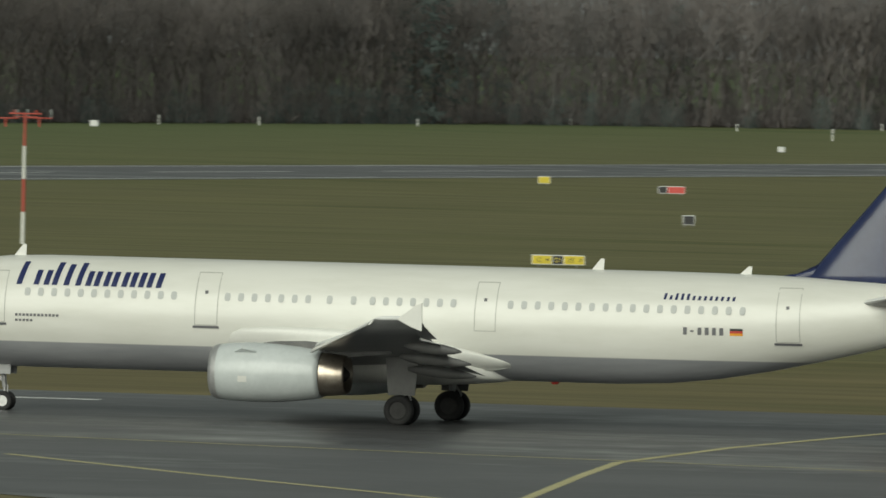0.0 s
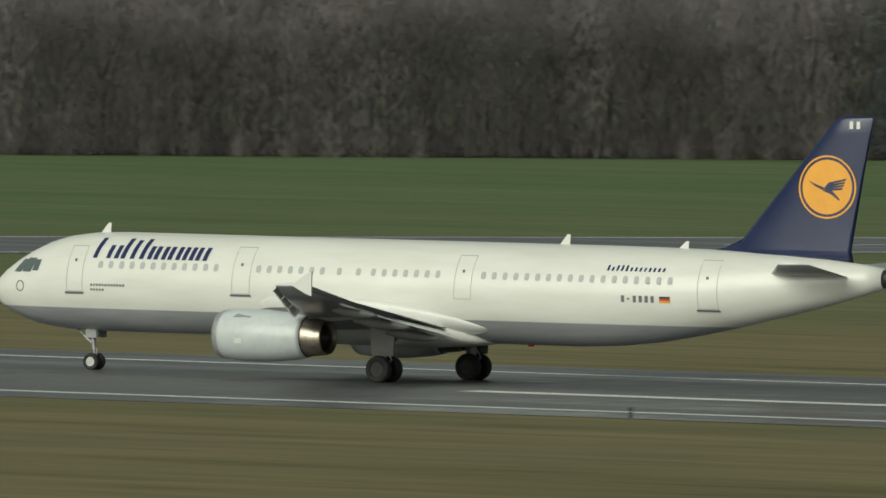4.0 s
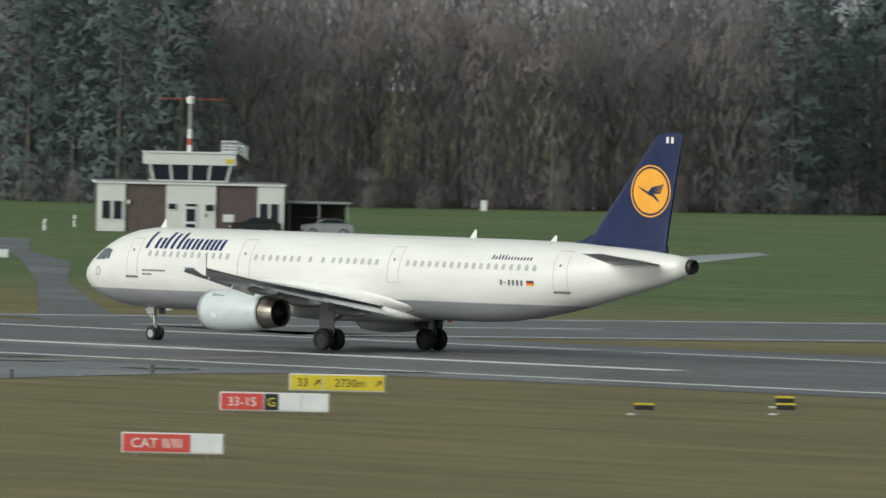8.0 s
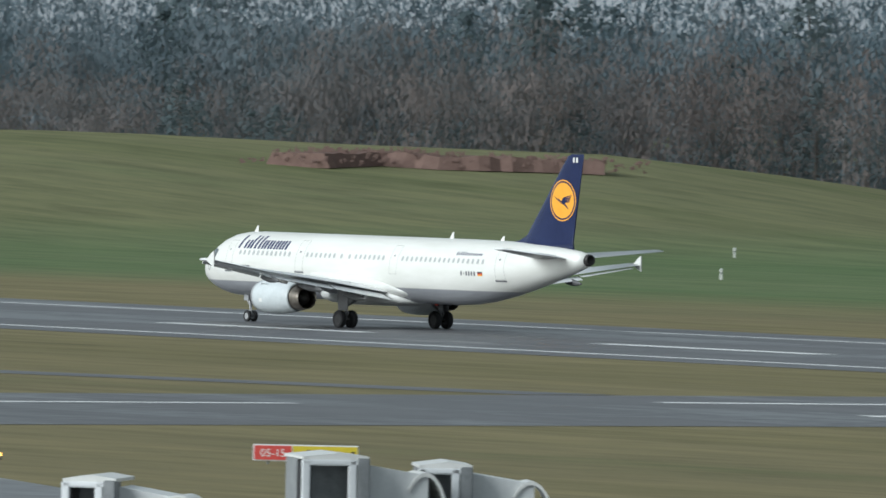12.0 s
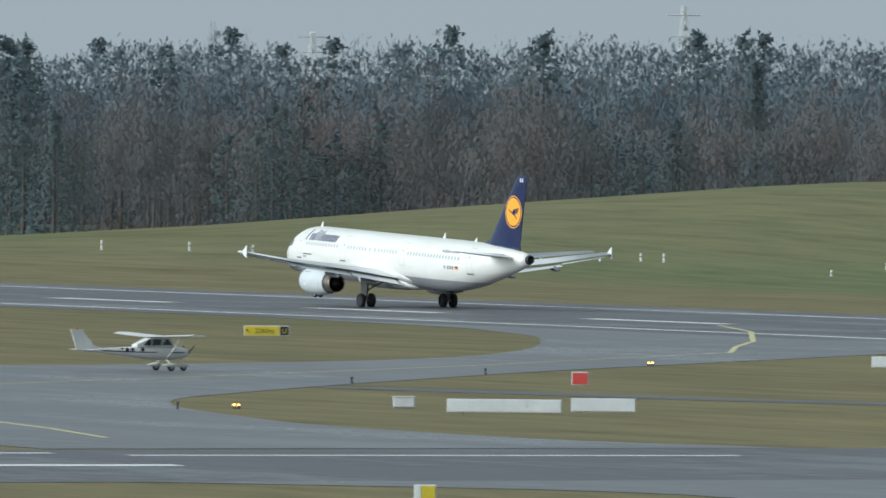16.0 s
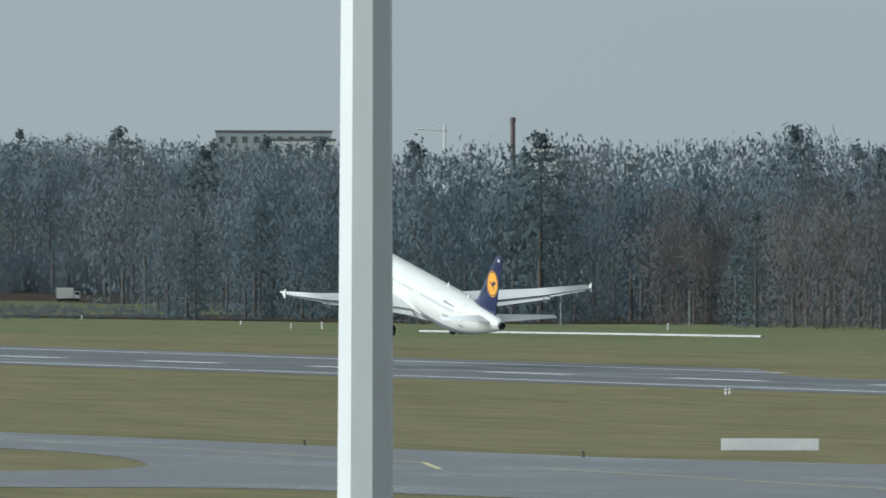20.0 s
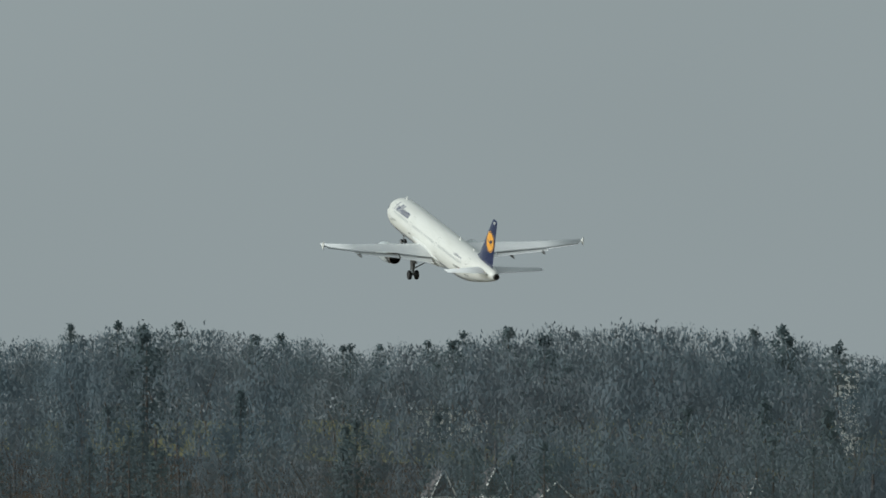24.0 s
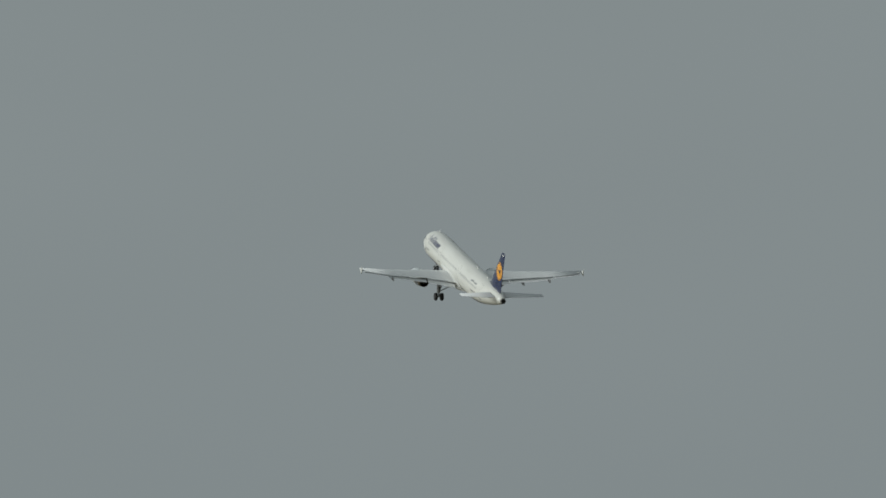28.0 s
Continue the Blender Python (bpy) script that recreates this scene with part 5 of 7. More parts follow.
SIGNS = [
    (-297.3, 1171.9, 1.04, 0.62, [('Y', '', 1)]),
    (-274.3, 1126.9, 2.34, 0.60, [('K', '', 0.35), ('R', '', 0.65)]),
    (-232.4, 960.4, 0.85, 0.68, [('K', '', 1)]),
    (-200.9, 795.9, 3.27, 0.56, [('Y', 'C<', 0.38), ('K', 'D', 0.22), ('Y', '15>', 0.4)]),
    (-137.0, 388.5, 5.79, 0.74, [('W', '', 0.23), ('K', 'B-WEST', 0.4), ('R', '05-23', 0.37)]),
    (-161.1, 419.1, 2.69, 0.71, [('Y', '15>', 0.54), ('Y', '>D', 0.46)]),
    (-356.3, 436.7, 1.21, 0.68, [('W', '', 0.25), ('R', '', 0.75)]),
    (-401.0, 397.7, 4.65, 0.75, [('R', '33-15', 0.4), ('K', 'G', 0.14), ('W', '', 0.21), ('W', '', 0.25)]),
    (-360.5, 352.1, 3.87, 0.73, [('R', 'CAT II/III', 0.68), ('W', '', 0.32)]),
    (-424.0, 424.5, 4.32, 0.72, [('Y', '33>', 0.35), ('Y', '2730m>', 0.65)]),
    (-445.3, 353.1, 2.63, 0.71, [('K', 'G', 0.24), ('R', '05-23', 0.76)]),
    (-472.5, 382.6, 2.71, 0.73, [('Y', '<2645m', 1)]),
    (-408.3, 310.1, 3.19, 0.70, [('K', 'G', 0.22), ('R', 'CAT II/III', 0.78)]),
    (-456.9, 307.4, 4.37, 0.64, [('R', '05-15', 0.37), ('Y', '2880m>', 0.63)]),
    (-738.3, 403.5, 4.76, 0.65, [('W', '', 0.3), ('R', '05-23', 0.43), ('W', '', 0.27)]),
    (-737.7, 407.9, 3.29, 0.65, [('W', '', 1)]),
    (-578.7, 340.4, 2.45, 0.78, [('R', '05-23', 0.42), ('R', 'CAT II/III', 0.58)]),
    (-448.2, 245.0, 2.23, 0.61, [('K', '', 0.12), ('Y', '', 0.18), ('R', '33-15', 0.7)]),
    (-690.3, 355.2, 0.96, 0.73, [('R', '', 1)]),
    (-626.2, 317.7, 6.08, 0.66, [('W', '', 0.5), ('W', '', 0.2), ('W', '', 0.3)]),
    (-627.3, 324.2, 3.42, 0.67, [('W', '', 1)]),
    (-482.7, 241.3, 0.88, 0.60, [('W', '', 0.3), ('Y', '', 0.7)]),
    (-845.5, 409.9, 3.18, 0.68, [('Y', '<2260m', 0.8), ('K', 'U', 0.2)]),
    (-783.5, 338.3, 3.44, 0.62, [('K', 'U', 0.2), ('R', 'CAT II/III', 0.8)]),
    (-762.7, 349.0, 2.41, 0.65, [('K', 'U', 0.24), ('R', '05-23', 0.76)]),
    (-808.0, 335.0, 6.48, 0.75, [('W', '', 0.5), ('W', '', 0.5)]),
    (-625.0, 250.5, 2.02, 0.72, [('Y', '<L5', 0.72), ('K', 'L', 0.28)]),
    (-625.7, 253.2, 2.29, 0.72, [('Y', '^L6|U>', 1)]),
    (-777.3, 258.9, 4.84, 0.81, [('Y', '', 1)]),
]
BOXES = [
    (-470.5, 1620.2, 1.16, 0.80),
    (-354.3, 1509.7, 0.86, 0.66),
    (-421.9, 1158.8, 0.69, 0.69),
    (-399.5, 1230.3, 0.67, 0.61),
    (-489.8, 365.8, 0.94, 0.76),
    (-664.2, 522.5, 1.45, 1.19),
    (-700.1, 552.6, 0.96, 0.54),
    (-607.5, 347.0, 1.74, 0.78),
    (-606.5, 348.1, 0.27, 0.75),
    (-634.7, 387.5, 1.27, 0.80),
    (-641.3, 392.9, 0.81, 0.71),
    (-640.8, 319.0, 1.29, 0.67),
    (-1006.9, 436.4, 1.18, 0.66),
    (-1234.7, 421.0, 2.46, 0.50),
    (-691.1, 657.4, 0.98, 0.65),
    (-583.4, 545.2, 0.55, 0.41),
    (-556.5, 542.9, 0.40, 0.50),
    (-535.4, 649.9, 0.94, 0.79),
    (-535.2, 651.7, 1.34, 0.80),
    (-676.0, 531.6, 1.62, 0.70),
    (-692.3, 546.3, 0.83, 0.53),
    (-1342.9, 440.5, 1.21, 0.48),
    (-1336.2, 438.4, 1.21, 0.54),
    (-900.3, 921.1, 0.66, 1.10),
    (-580.1, 369.7, 0.44, 0.80),
    (-1045.6, 666.5, 0.80, 0.74),
    (-835.7, 677.1, 0.69, 0.92),
]
POSTS = [
    (-477, 1673, 1.19), (-468, 1690, 1.13), (-457, 1731, 1.0), (-454, 1804, 0.96), (-422, 1771, 1.01), (-384, 1665, 1.54), (-416, 1835, 0.97),
    (-532, 1460, 0.93), (-515, 1503, 1.09), (-507, 1512, 1.23), (-506, 1539, 1.25), (-500, 1571, 1.13), (-504, 1613, 1.16), (-485, 1597, 1.0),
    (-646, 1456, 1.02), (-574, 1306, 0.98), (-576, 1330, 0.99), (-635, 1471, 0.96), (-616, 1450, 0.94), (-565, 1334, 0.93), (-559, 1345, 0.75),
    (-536, 1383, 0.83), (-543, 1411, 1.17), (-544, 1439, 0.92), (-223, 604, 0.8), (-577, 1420, 1.12), (-589, 1120, 0.98), (-591, 1178, 0.79),
    (-592, 1208, 0.86), (-676, 1409, 1.07), (-673, 1411, 1.07), (-587, 1243, 0.77), (-579, 1259, 0.95), (-668, 1424, 0.88), (-631, 835, 0.99),
    (-626, 847, 1.04), (-615, 863, 0.95), (-612, 871, 1.0), (-607, 883, 1.01), (-654, 790, 0.97), (-644, 811, 0.93), (-626, 828, 1.02),
    (-677, 785, 0.44), (-644, 770, 0.95), (-646, 779, 0.91), (-797, 763, 0.9), (-807, 776, 1.06), (-768, 666, 0.87), (-801, 754, 1.04),
    (-793, 753, 1.36), (-793, 759, 0.85), (-694, 677, 0.83), (-841, 657, 0.78), (-1025, 807, 0.67), (-1024, 845, 0.91), (-1019, 846, 0.85),
    (-783, 671, 0.75), (-759, 658, 0.95), (-915, 658, 0.97), (-1020, 735, 0.97), (-851, 664, 0.83), (-1030, 812, 0.95), (-843, 669, 0.97),
    (-1035, 827, 1.02), (-1130, 615, 0.71), (-1074, 658, 1.02), (-1074, 663, 1.08), (-1089, 658, 0.98), (-1177, 589, 0.79), (-1163, 594, 0.73),
    (-1160, 599, 0.84), (-1157, 602, 0.84), (-1116, 631, 1.15), (-1242, 583, 1.06), (-1225, 585, 0.99), (-1154, 603, 0.89), (-1121, 604, 0.6),
    (-1517, 659, 0.99), (-1363, 608, 0.9), (-1210, 585, 0.86), (-1199, 587, 0.86), (-1181, 590, 0.84), (-1331, 607, 0.94), (-1679, 681, 0.78),
    (-1362, 603, 0.7), (-1684, 632, 1.0), (-1662, 674, 0.92), (-1754, 646, 0.56), (-2004, 664, 0.63), (-1994, 667, 0.72), (-1995, 674, 0.81),
    (-1921, 657, 0.78), (-1922, 664, 0.78), (-1912, 662, 0.95), (-1844, 654, 0.59), (-1688, 629, 0.77), (-1991, 631, 0.72), (-1985, 648, 0.89),
    (-1971, 653, 0.89), (-1957, 659, 0.62), (-1908, 661, 0.69), (-1944, 664, 0.7), (-1069, 439, 0.54), (-1073, 441, 0.5),
]

for s in SIGNS:
    field_sign(*s)

bm = B()
box(bm, -0.5, 0.5, -0.3, 0.3, 0.1, 0.93, 0.03)
cab_body = mesh_of(bm, "body", CABINET)
bm = B()
box(bm, -0.54, 0.54, -0.34, 0.34, 0.93, 1.0, 0.02)
cab_lid = mesh_of(bm, "lid", SIGN_WHITE)
bm = B()
box(bm, -0.46, 0.46, -0.26, 0.26, -0.05, 0.1)
cab_foot = mesh_of(bm, "plinth", GALV)
bm = B()
box(bm, -0.44, -0.01, -0.325, -0.3, 0.16, 0.88, 0.008), box(bm, 0.01, 0.44, -0.325, -0.3, 0.16, 0.88, 0.008)
cab_door = mesh_of(bm, "door_leaf", CABINET)
for i, (x, y, w, h) in enumerate(BOXES):
    ob = thing("equipment_cabinet", "pale grey equipment cabinet standing in the airfield grass", "cabinet", facing(x, y, (i * 37) % 30 - 15) @ Matrix.Diagonal((w * 0.92, min(w, 1.0), h, 1)), "field cabinets")
    for me in (cab_body, cab_lid, cab_foot, cab_door):
        p = new(me.name.split(".")[0], me)
        p.parent = ob

bm = B()
tube(bm, (0, 0, -0.05), (0, 0, 0.9), 0.085, 0.085, 8)
post_body = mesh_of(bm, "post", POST_WHITE)
bm = B()
tube(bm, (0, 0, 0.9), (0, 0, 1.0), 0.10, 0.06, 8)
post_cap = mesh_of(bm, "cap", SIGN_WHITE)
bm = B()
tube(bm, (0, 0, 0.52), (0, 0, 0.66), 0.09, 0.09, 8)
post_band = mesh_of(bm, "band", GALV)
for i, (x, y, h) in enumerate(POSTS):
    ob = thing("marker_post", "short white marker post with a grey band in the grass", "post", facing(x, y, i * 50, terrain(x, y)) @ Matrix.Diagonal((1.25, 1.25, h, 1)), "white marker posts")
    for me in (post_body, post_cap, post_band):
        p = new(me.name.split(".")[0], me)
        p.parent = ob

# ---- masts ----
def bands(ob, x, y, levels, n=14):
    """A striped pole: levels of (z0, z1, r0, r1, red)."""
    for z0, z1, r0, r1, red in levels:
        bm = B()
        tube(bm, (x, y, z0), (x, y, z1), r0, r1, n)
        part("red_band" if red else "white_band", bm, MAST_RED if red else POST_WHITE, ob, smooth=False)


def rod(name, mat, ob, a, b, r, r2=None, n=8):
    bm = B()
    tube(bm, a, b, r, r2, n)
    return part(name, bm, mat, ob)


def block(name, mat, ob, x0, x1, y0, y1, z0, z1, bevel=0.02, label=""):
    bm = B()
    box(bm, x0, x1, y0, y1, z0, z1, bevel)
    return part(name, bm, mat, ob, label)


m = thing("aerial_mast", "thin red and white striped mast with a T-shaped top", "mast", facing(-244, 824))
bands(m, 0, 0, [(-0.2, 2.1, 0.13, 0.12, False), (2.1, 4.25, 0.12, 0.11, True), (4.25, 6.4, 0.11, 0.10, False), (6.4, 8.55, 0.09, 0.08, True)])
rod("crossbar", MAST_RED, m, (-1.05, 0, 8.5), (1.05, 0, 8.5), 0.06), rod("crossbar", MAST_RED, m, (-0.8, 0, 8.3), (0.8, 0, 8.3), 0.03)
for s in (-0.7, 0.7):
    rod("obstacle_light", MAST_RED, m, (s, 0, 8.55), (s, 0, 8.75), 0.06)

m = thing("radio_beacon", "short white mast with a fat red top cylinder", "mast", facing(-279, 794))
bands(m, 0, 0, [(-0.2, 1.9, 0.38, 0.38, False), (2.0, 2.6, 0.36, 0.36, False), (2.6, 5.5, 0.35, 0.33, True)])
rod("joint_ring", GALV, m, (0, 0, 1.9), (0, 0, 2.0), 0.40, n=14), rod("top_aerial", GALV, m, (0, 0, 5.5), (0, 0, 6.1), 0.07)
rod("side_arm", GALV, m, (-0.3, 0, 2.35), (-1.25, 0, 2.35), 0.05), rod("side_lamp", POST_WHITE, m, (-1.2, 0, 2.15), (-1.2, 0, 2.5), 0.14)

m = thing("navigation_mast", "thick red and white striped aerial mast with three side boxes", "mast", facing(-386, 798))
bands(m, 0, 0, [(-0.2, 1.7, 0.76, 0.76, True), (1.7, 4.15, 0.76, 0.75, False), (4.15, 6.6, 0.75, 0.75, True), (6.6, 9.05, 0.75, 0.75, False), (9.05, 10.3, 0.75, 0.44, True), (10.3, 11.5, 0.44, 0.40, True), (11.5, 13.9, 0.39, 0.38, False), (13.9, 16.4, 0.35, 0.28, True), (16.4, 18.6, 0.22, 0.16, False)], 20)
for z, r in ((2.95, 0.765), (6.9, 0.76), (8.15, 0.76), (12.5, 0.395), (13.4, 0.395)):
    rod("joint_ring", GALV, m, (0, 0, z), (0, 0, z + 0.07), r, n=20)
for z, r in ((2.0, 0.75), (7.35, 0.75), (12.6, 0.38)):
    block("side_box", CABINET, m, r + 0.1, r + 1.15, -0.25, 0.25, z - 0.22, z + 0.28, 0.03, "pale grey side box")
    rod("bracket", GALV, m, (r - 0.05, 0, z), (r + 0.2, 0, z), 0.06)
    block("hatch", BLACK, m, r * 0.72, r * 0.72 + 0.12, -r * 0.75 - 0.02, -r * 0.55, z + 0.05, z + 0.5, 0.01)

m = thing("striped_pole", "thin pole, red and white below and grey above", "mast", facing(-395, 795))
bands(m, 0, 0, [(-0.2, 0.6, 0.14, 0.14, False), (0.6, 1.8, 0.14, 0.13, True), (1.8, 3.0, 0.13, 0.12, False), (3.0, 4.25, 0.12, 0.12, True), (4.25, 5.5, 0.12, 0.11, False), (5.5, 6.8, 0.11, 0.11, True)])
rod("clamp", GALV, m, (0, 0, 6.8), (0, 0, 7.4), 0.17), rod("whip", GALV, m, (0, 0, 7.4), (0, 0, 11.2), 0.12, 0.10)

m = thing("striped_pole", "short red and white striped pole in the grass", "mast", facing(-701, 820))
bands(m, 0, 0, [(0, 0.8, 0.1, 0.1, True), (0.8, 1.6, 0.1, 0.1, False), (1.6, 2.4, 0.09, 0.09, True), (2.4, 3.2, 0.09, 0.08, False)])

for x, y, h in ((-472.9, 1588.4, 1.0), (-471.2, 1597.6, 1.0)):
    m = thing("light_stand", "low red approach light stand with two lamps", "light", facing(x, y))
    rod("post", MAST_RED, m, (0, 0, -0.1), (0, 0, 1.1), 0.13), rod("crossbar", MAST_RED, m, (-1.6, 0, 1.1), (1.6, 0, 1.1), 0.09)
    for s in (-1.5, 1.5):
        rod("lamp", GALV, m, (s, 0, 1.15), (s, 0, 2.2), 0.07, 0.22)
m = thing("lamp_post", "pale slender lamp post before the far woods", "lamp post", facing(-620, 1760))
rod("pole", CABINET, m, (0, 0, -0.1), (0, 0, 18.5), 0.22, 0.16), rod("base", GALV, m, (0, 0, -0.1), (0, 0, 0.6), 0.35)
m = thing("lamp_post", "grey pole with a white box at the wood's edge", "lamp post", facing(-568, 1427))
rod("pole", GALV, m, (0, 0, -0.1), (0, 0, 4.4), 0.14), block("box", POST_WHITE, m, -0.3, 0.3, -0.2, 0.2, 0.7, 1.5), rod("head", POST_WHITE, m, (0, 0, 4.0), (0, 0, 4.6), 0.2)

# localiser stands and wind cone near the runway
CONE_RED = worn("faded_brown_red_cloth", (0.13, 0.06, 0.05), (0.19, 0.09, 0.07), 3.0, 0.9)
CONE_PALE = worn("soiled_grey_cloth", (0.16, 0.14, 0.12), (0.24, 0.21, 0.18), 3.0, 0.9)
for x, y, h, k in ((-294, 391.5, 2.3, 0), (-266, 373, 2.3, 1), (-297, 367, 2.4, 0)):
    m = thing("monitor_stand", "white stand with orange-red foot and top in the grass", "stand", facing(x, y), "monitor stands")
    rod("foot", ORANGE, m, (0, 0, -0.05), (0, 0, 0.55), 0.16), rod("pole", POST_WHITE, m, (0, 0, 0.55), (0, 0, h - 0.5), 0.085), rod("upper_pole", ORANGE, m, (0, 0, h - 0.5), (0, 0, h), 0.07)
    rod("crossbar", ORANGE, m, (-0.22, 0, h), (0.22, 0, h), 0.06)
    for s in (-1, 1):
        rod("brace", GALV, m, (s * 0.45, 0.1, 0), (s * 0.1, 0, 0.5), 0.03), block("junction_box", GALV, m, s * 0.42 - 0.14, s * 0.42 + 0.14, -0.1, 0.12, 0.0, 0.32)
    if k == 1:
        for s in (-1.1, -0.75, 0.7, 1.05):
            rod("low_rail", GALV, m, (s, -0.2, 0), (s, 0.2, 0.25), 0.04)
        rod("base_rail", GALV, m, (-1.3, 0, 0.1), (1.3, 0, 0.1), 0.05), rod("whip", GALV, m, (0.35, 0, 0), (0.3, 0, 1.6), 0.03)
m = thing("switch_cabinet", "grey steel switch cabinet with a darker side", "cabinet", facing(-295.2, 368))
block("body", CABINET, m, -0.32, 0.22, -0.25, 0.25, 0.0, 1.2, 0.02), block("side", GALV, m, 0.22, 0.38, -0.22, 0.22, 0.0, 1.12, 0.01), block("lid", SIGN_WHITE, m, -0.36, 0.28, -0.29, 0.29, 1.2, 1.26, 0.01), rod("vent_pipe", GALV, m, (-0.1, 0, 1.26), (-0.1, 0, 1.5), 0.04)
m = thing("wind_cone", "drooping faded wind cone on a red and white pole", "wind cone", facing(-319, 362))
bands(m, 0, 0, [(-0.1, 1.2, 0.09, 0.09, True), (1.2, 2.4, 0.08, 0.08, False), (2.4, 3.6, 0.07, 0.07, True), (3.6, 4.9, 0.06, 0.06, False)])
rod("hoop", GALV, m, (0, 0, 4.65), (0.25, 0, 4.65), 0.3, 0.3, 12)
for k in range(5):
    a, b = Vector((0.25 + 0.33 * k, 0, 4.65 - 0.07 * k * k * 0.8)), Vector((0.25 + 0.33 * (k + 1), 0, 4.65 - 0.07 * (k + 1) ** 2 * 0.8))
    rod("sleeve_ring", CONE_RED if k % 2 == 0 else CONE_PALE, m, a, b, 0.3 - 0.04 * k, 0.26 - 0.04 * k, 12)

# low lights on legs
for x, y in ((-405, 434), (-403, 441.5), (-403.5, 451), (-398, 417.5), (-397, 425.5)):
    m = thing("approach_light", "low yellow and black light unit on short legs", "light", facing(x, y), "precision approach lights")
    block("housing", BLACK, m, -0.42, 0.42, -0.3, 0.3, 0.24, 0.44, 0.03), block("hood", SIGN_YELLOW, m, -0.44, 0.44, -0.1, 0.34, 0.44, 0.52, 0.02, "yellow hood")
    for s in (-0.3, 0.3):
        rod("leg", GALV, m, (s, 0.1, 0), (s, 0.1, 0.25), 0.03)
    block("footing", POST_WHITE, m, -0.75, -0.4, -0.2, 0.2, 0, 0.06)
for x, y in ((-600, 335), (-592, 333), (-587, 333), (-574, 328.5)):
    m = thing("approach_light", "dark low light unit on splayed legs", "light", facing(x, y), "dark light units")
    block("housing", BLACK, m, -0.42, 0.42, -0.3, 0.3, 0.34, 0.48, 0.03)
    for s in (-0.32, 0.0, 0.32):
        rod("leg", GALV, m, (s * 0.6, 0, 0), (s, 0.05, 0.35), 0.03)
bm = B()
tube(bm, (0, 0, 0), (0, 0, 0.2), 0.09, 0.07, 8)
lamp_foot = mesh_of(bm, "base", BLACK)
bm = B()
tube(bm, (0, 0, 0.2), (0, 0, 0.36), 0.10, 0.07, 8)
lamp_glass = mesh_of(bm, "lens", LAMP_GLOW)
for x, y in ((-419.7, 388), (-434, 366), (-463, 296), (-750, 391), (-641, 309), (-455, 263)):
    m = thing("guard_light", "pair of amber runway guard lamps, lit", "light", facing(x, y) @ Matrix.Diagonal((0.7, 0.7, 0.7, 1)), "guard lights")
    block("tray", BLACK, m, -0.3, 0.3, -0.1, 0.1, 0.0, 0.06, 0.01)
    for s in (-0.17, 0.17):
        f = new("base", lamp_foot)
        f.parent, f.location = m, (s, 0, 0.03)
        g = new("lens", lamp_glass)
        g.parent, g.location = f, (0, 0, 0)
bm = B()
tube(bm, (0, 0, 0.02), (0, 0, 0.07), 0.14, 0.10, 8)
disc_mesh = mesh_of(bm, "base", GALV)
bm = B()
tube(bm, (0, -0.03, 0.07), (0, -0.03, 0.10), 0.08, 0.05, 8)
green_mesh = mesh_of(bm, "lens", GREEN_GLOW)
for x, y in ((-390, 335), (-399, 346.5), (-409.5, 358.5), (-420, 370.5), (-430, 382), (-440, 393)):
    m = thing("centreline_light", "small green inset lamp on the taxiway, lit", "light", facing(x, y), "green centreline lights")
    for me in (disc_mesh, green_mesh):
        p = new(me.name.split(".")[0], me)
        p.parent = m
bm = B()
tube(bm, (0, 0, 0), (0, 0, 0.28), 0.07, 0.05, 8)
stake = mesh_of(bm, "stake", BLACK)
bm = B()
tube(bm, (0, 0, 0.28), (0, 0, 0.42), 0.09, 0.07, 8)
stake_top = mesh_of(bm, "lamp_head", BLACK)
EDGE_LIGHTS = [(-439, 412), (-446, 425), (-452, 440), (-418.5, 386), (-397, 362), (-374, 337), (-351, 314), (-508, 409), (-494, 414), (-475, 407), (-465, 399), (-451, 386), (-431, 361.5), (-411, 336),
               (-176, 452), (-163, 440), (-150, 428), (-137, 416), (-205, 452.5), (-255, 452.5), (-640, 305), (-700, 345), (-724, 366), (-752, 345), (-764, 328), (-795, 316.5), (-840, 314), (-900, 311), (-953, 310)]
for x, y in EDGE_LIGHTS:
    m = thing("edge_light", "small dark taxiway edge light", "light", facing(x, y), "edge lights")
    for me in (stake, stake_top):
        p = new(me.name.split(".")[0], me)
        p.parent = m

# ---- the field control hut ----
hut = thing("control_hut", "white and brown control hut with a glazed roof cab", "building", facing(-786.5, 769.7, 3))
H0 = -7.85
block("body", BROWN_BRICK, hut, H0 + 0.15, H0 + 15.5, 0.12, 8.0, 0, 4.0, 0, "dark brown brick walls")
for k, (a, b) in enumerate(((0.0, 2.37), (5.76, 9.94), (13.4, 15.64))):
    block("white_panel", WHITE, hut, H0 + a, H0 + b, 0.0, 0.16, 0, 4.0, 0.02, "white rendered wall panel")
block("side_panel", WHITE, hut, H0 + 15.5, H0 + 15.64, 0.16, 8.0, 0, 4.0, 0.02)
block("roof", SIGN_WHITE, hut, H0 - 0.1, H0 + 15.75, -0.12, 8.1, 4.0, 4.2, 0.02, "flat roof with a pale metal edge")
block("roof_edge", GALV, hut, H0 - 0.12, H0 + 15.77, -0.15, 8.12, 4.2, 4.26, 0.0)


def hut_window(x0, x1, z0, z1, frame=True):
    w = block("window", POST_WHITE if frame else GALV, hut, x0 - 0.07, x1 + 0.07, -0.06, 0.0, z0 - 0.07, z1 + 0.07, 0.01)
    block("pane", GLASS_DARK, w, x0, x1, -0.07, -0.06, z0, z1, 0)


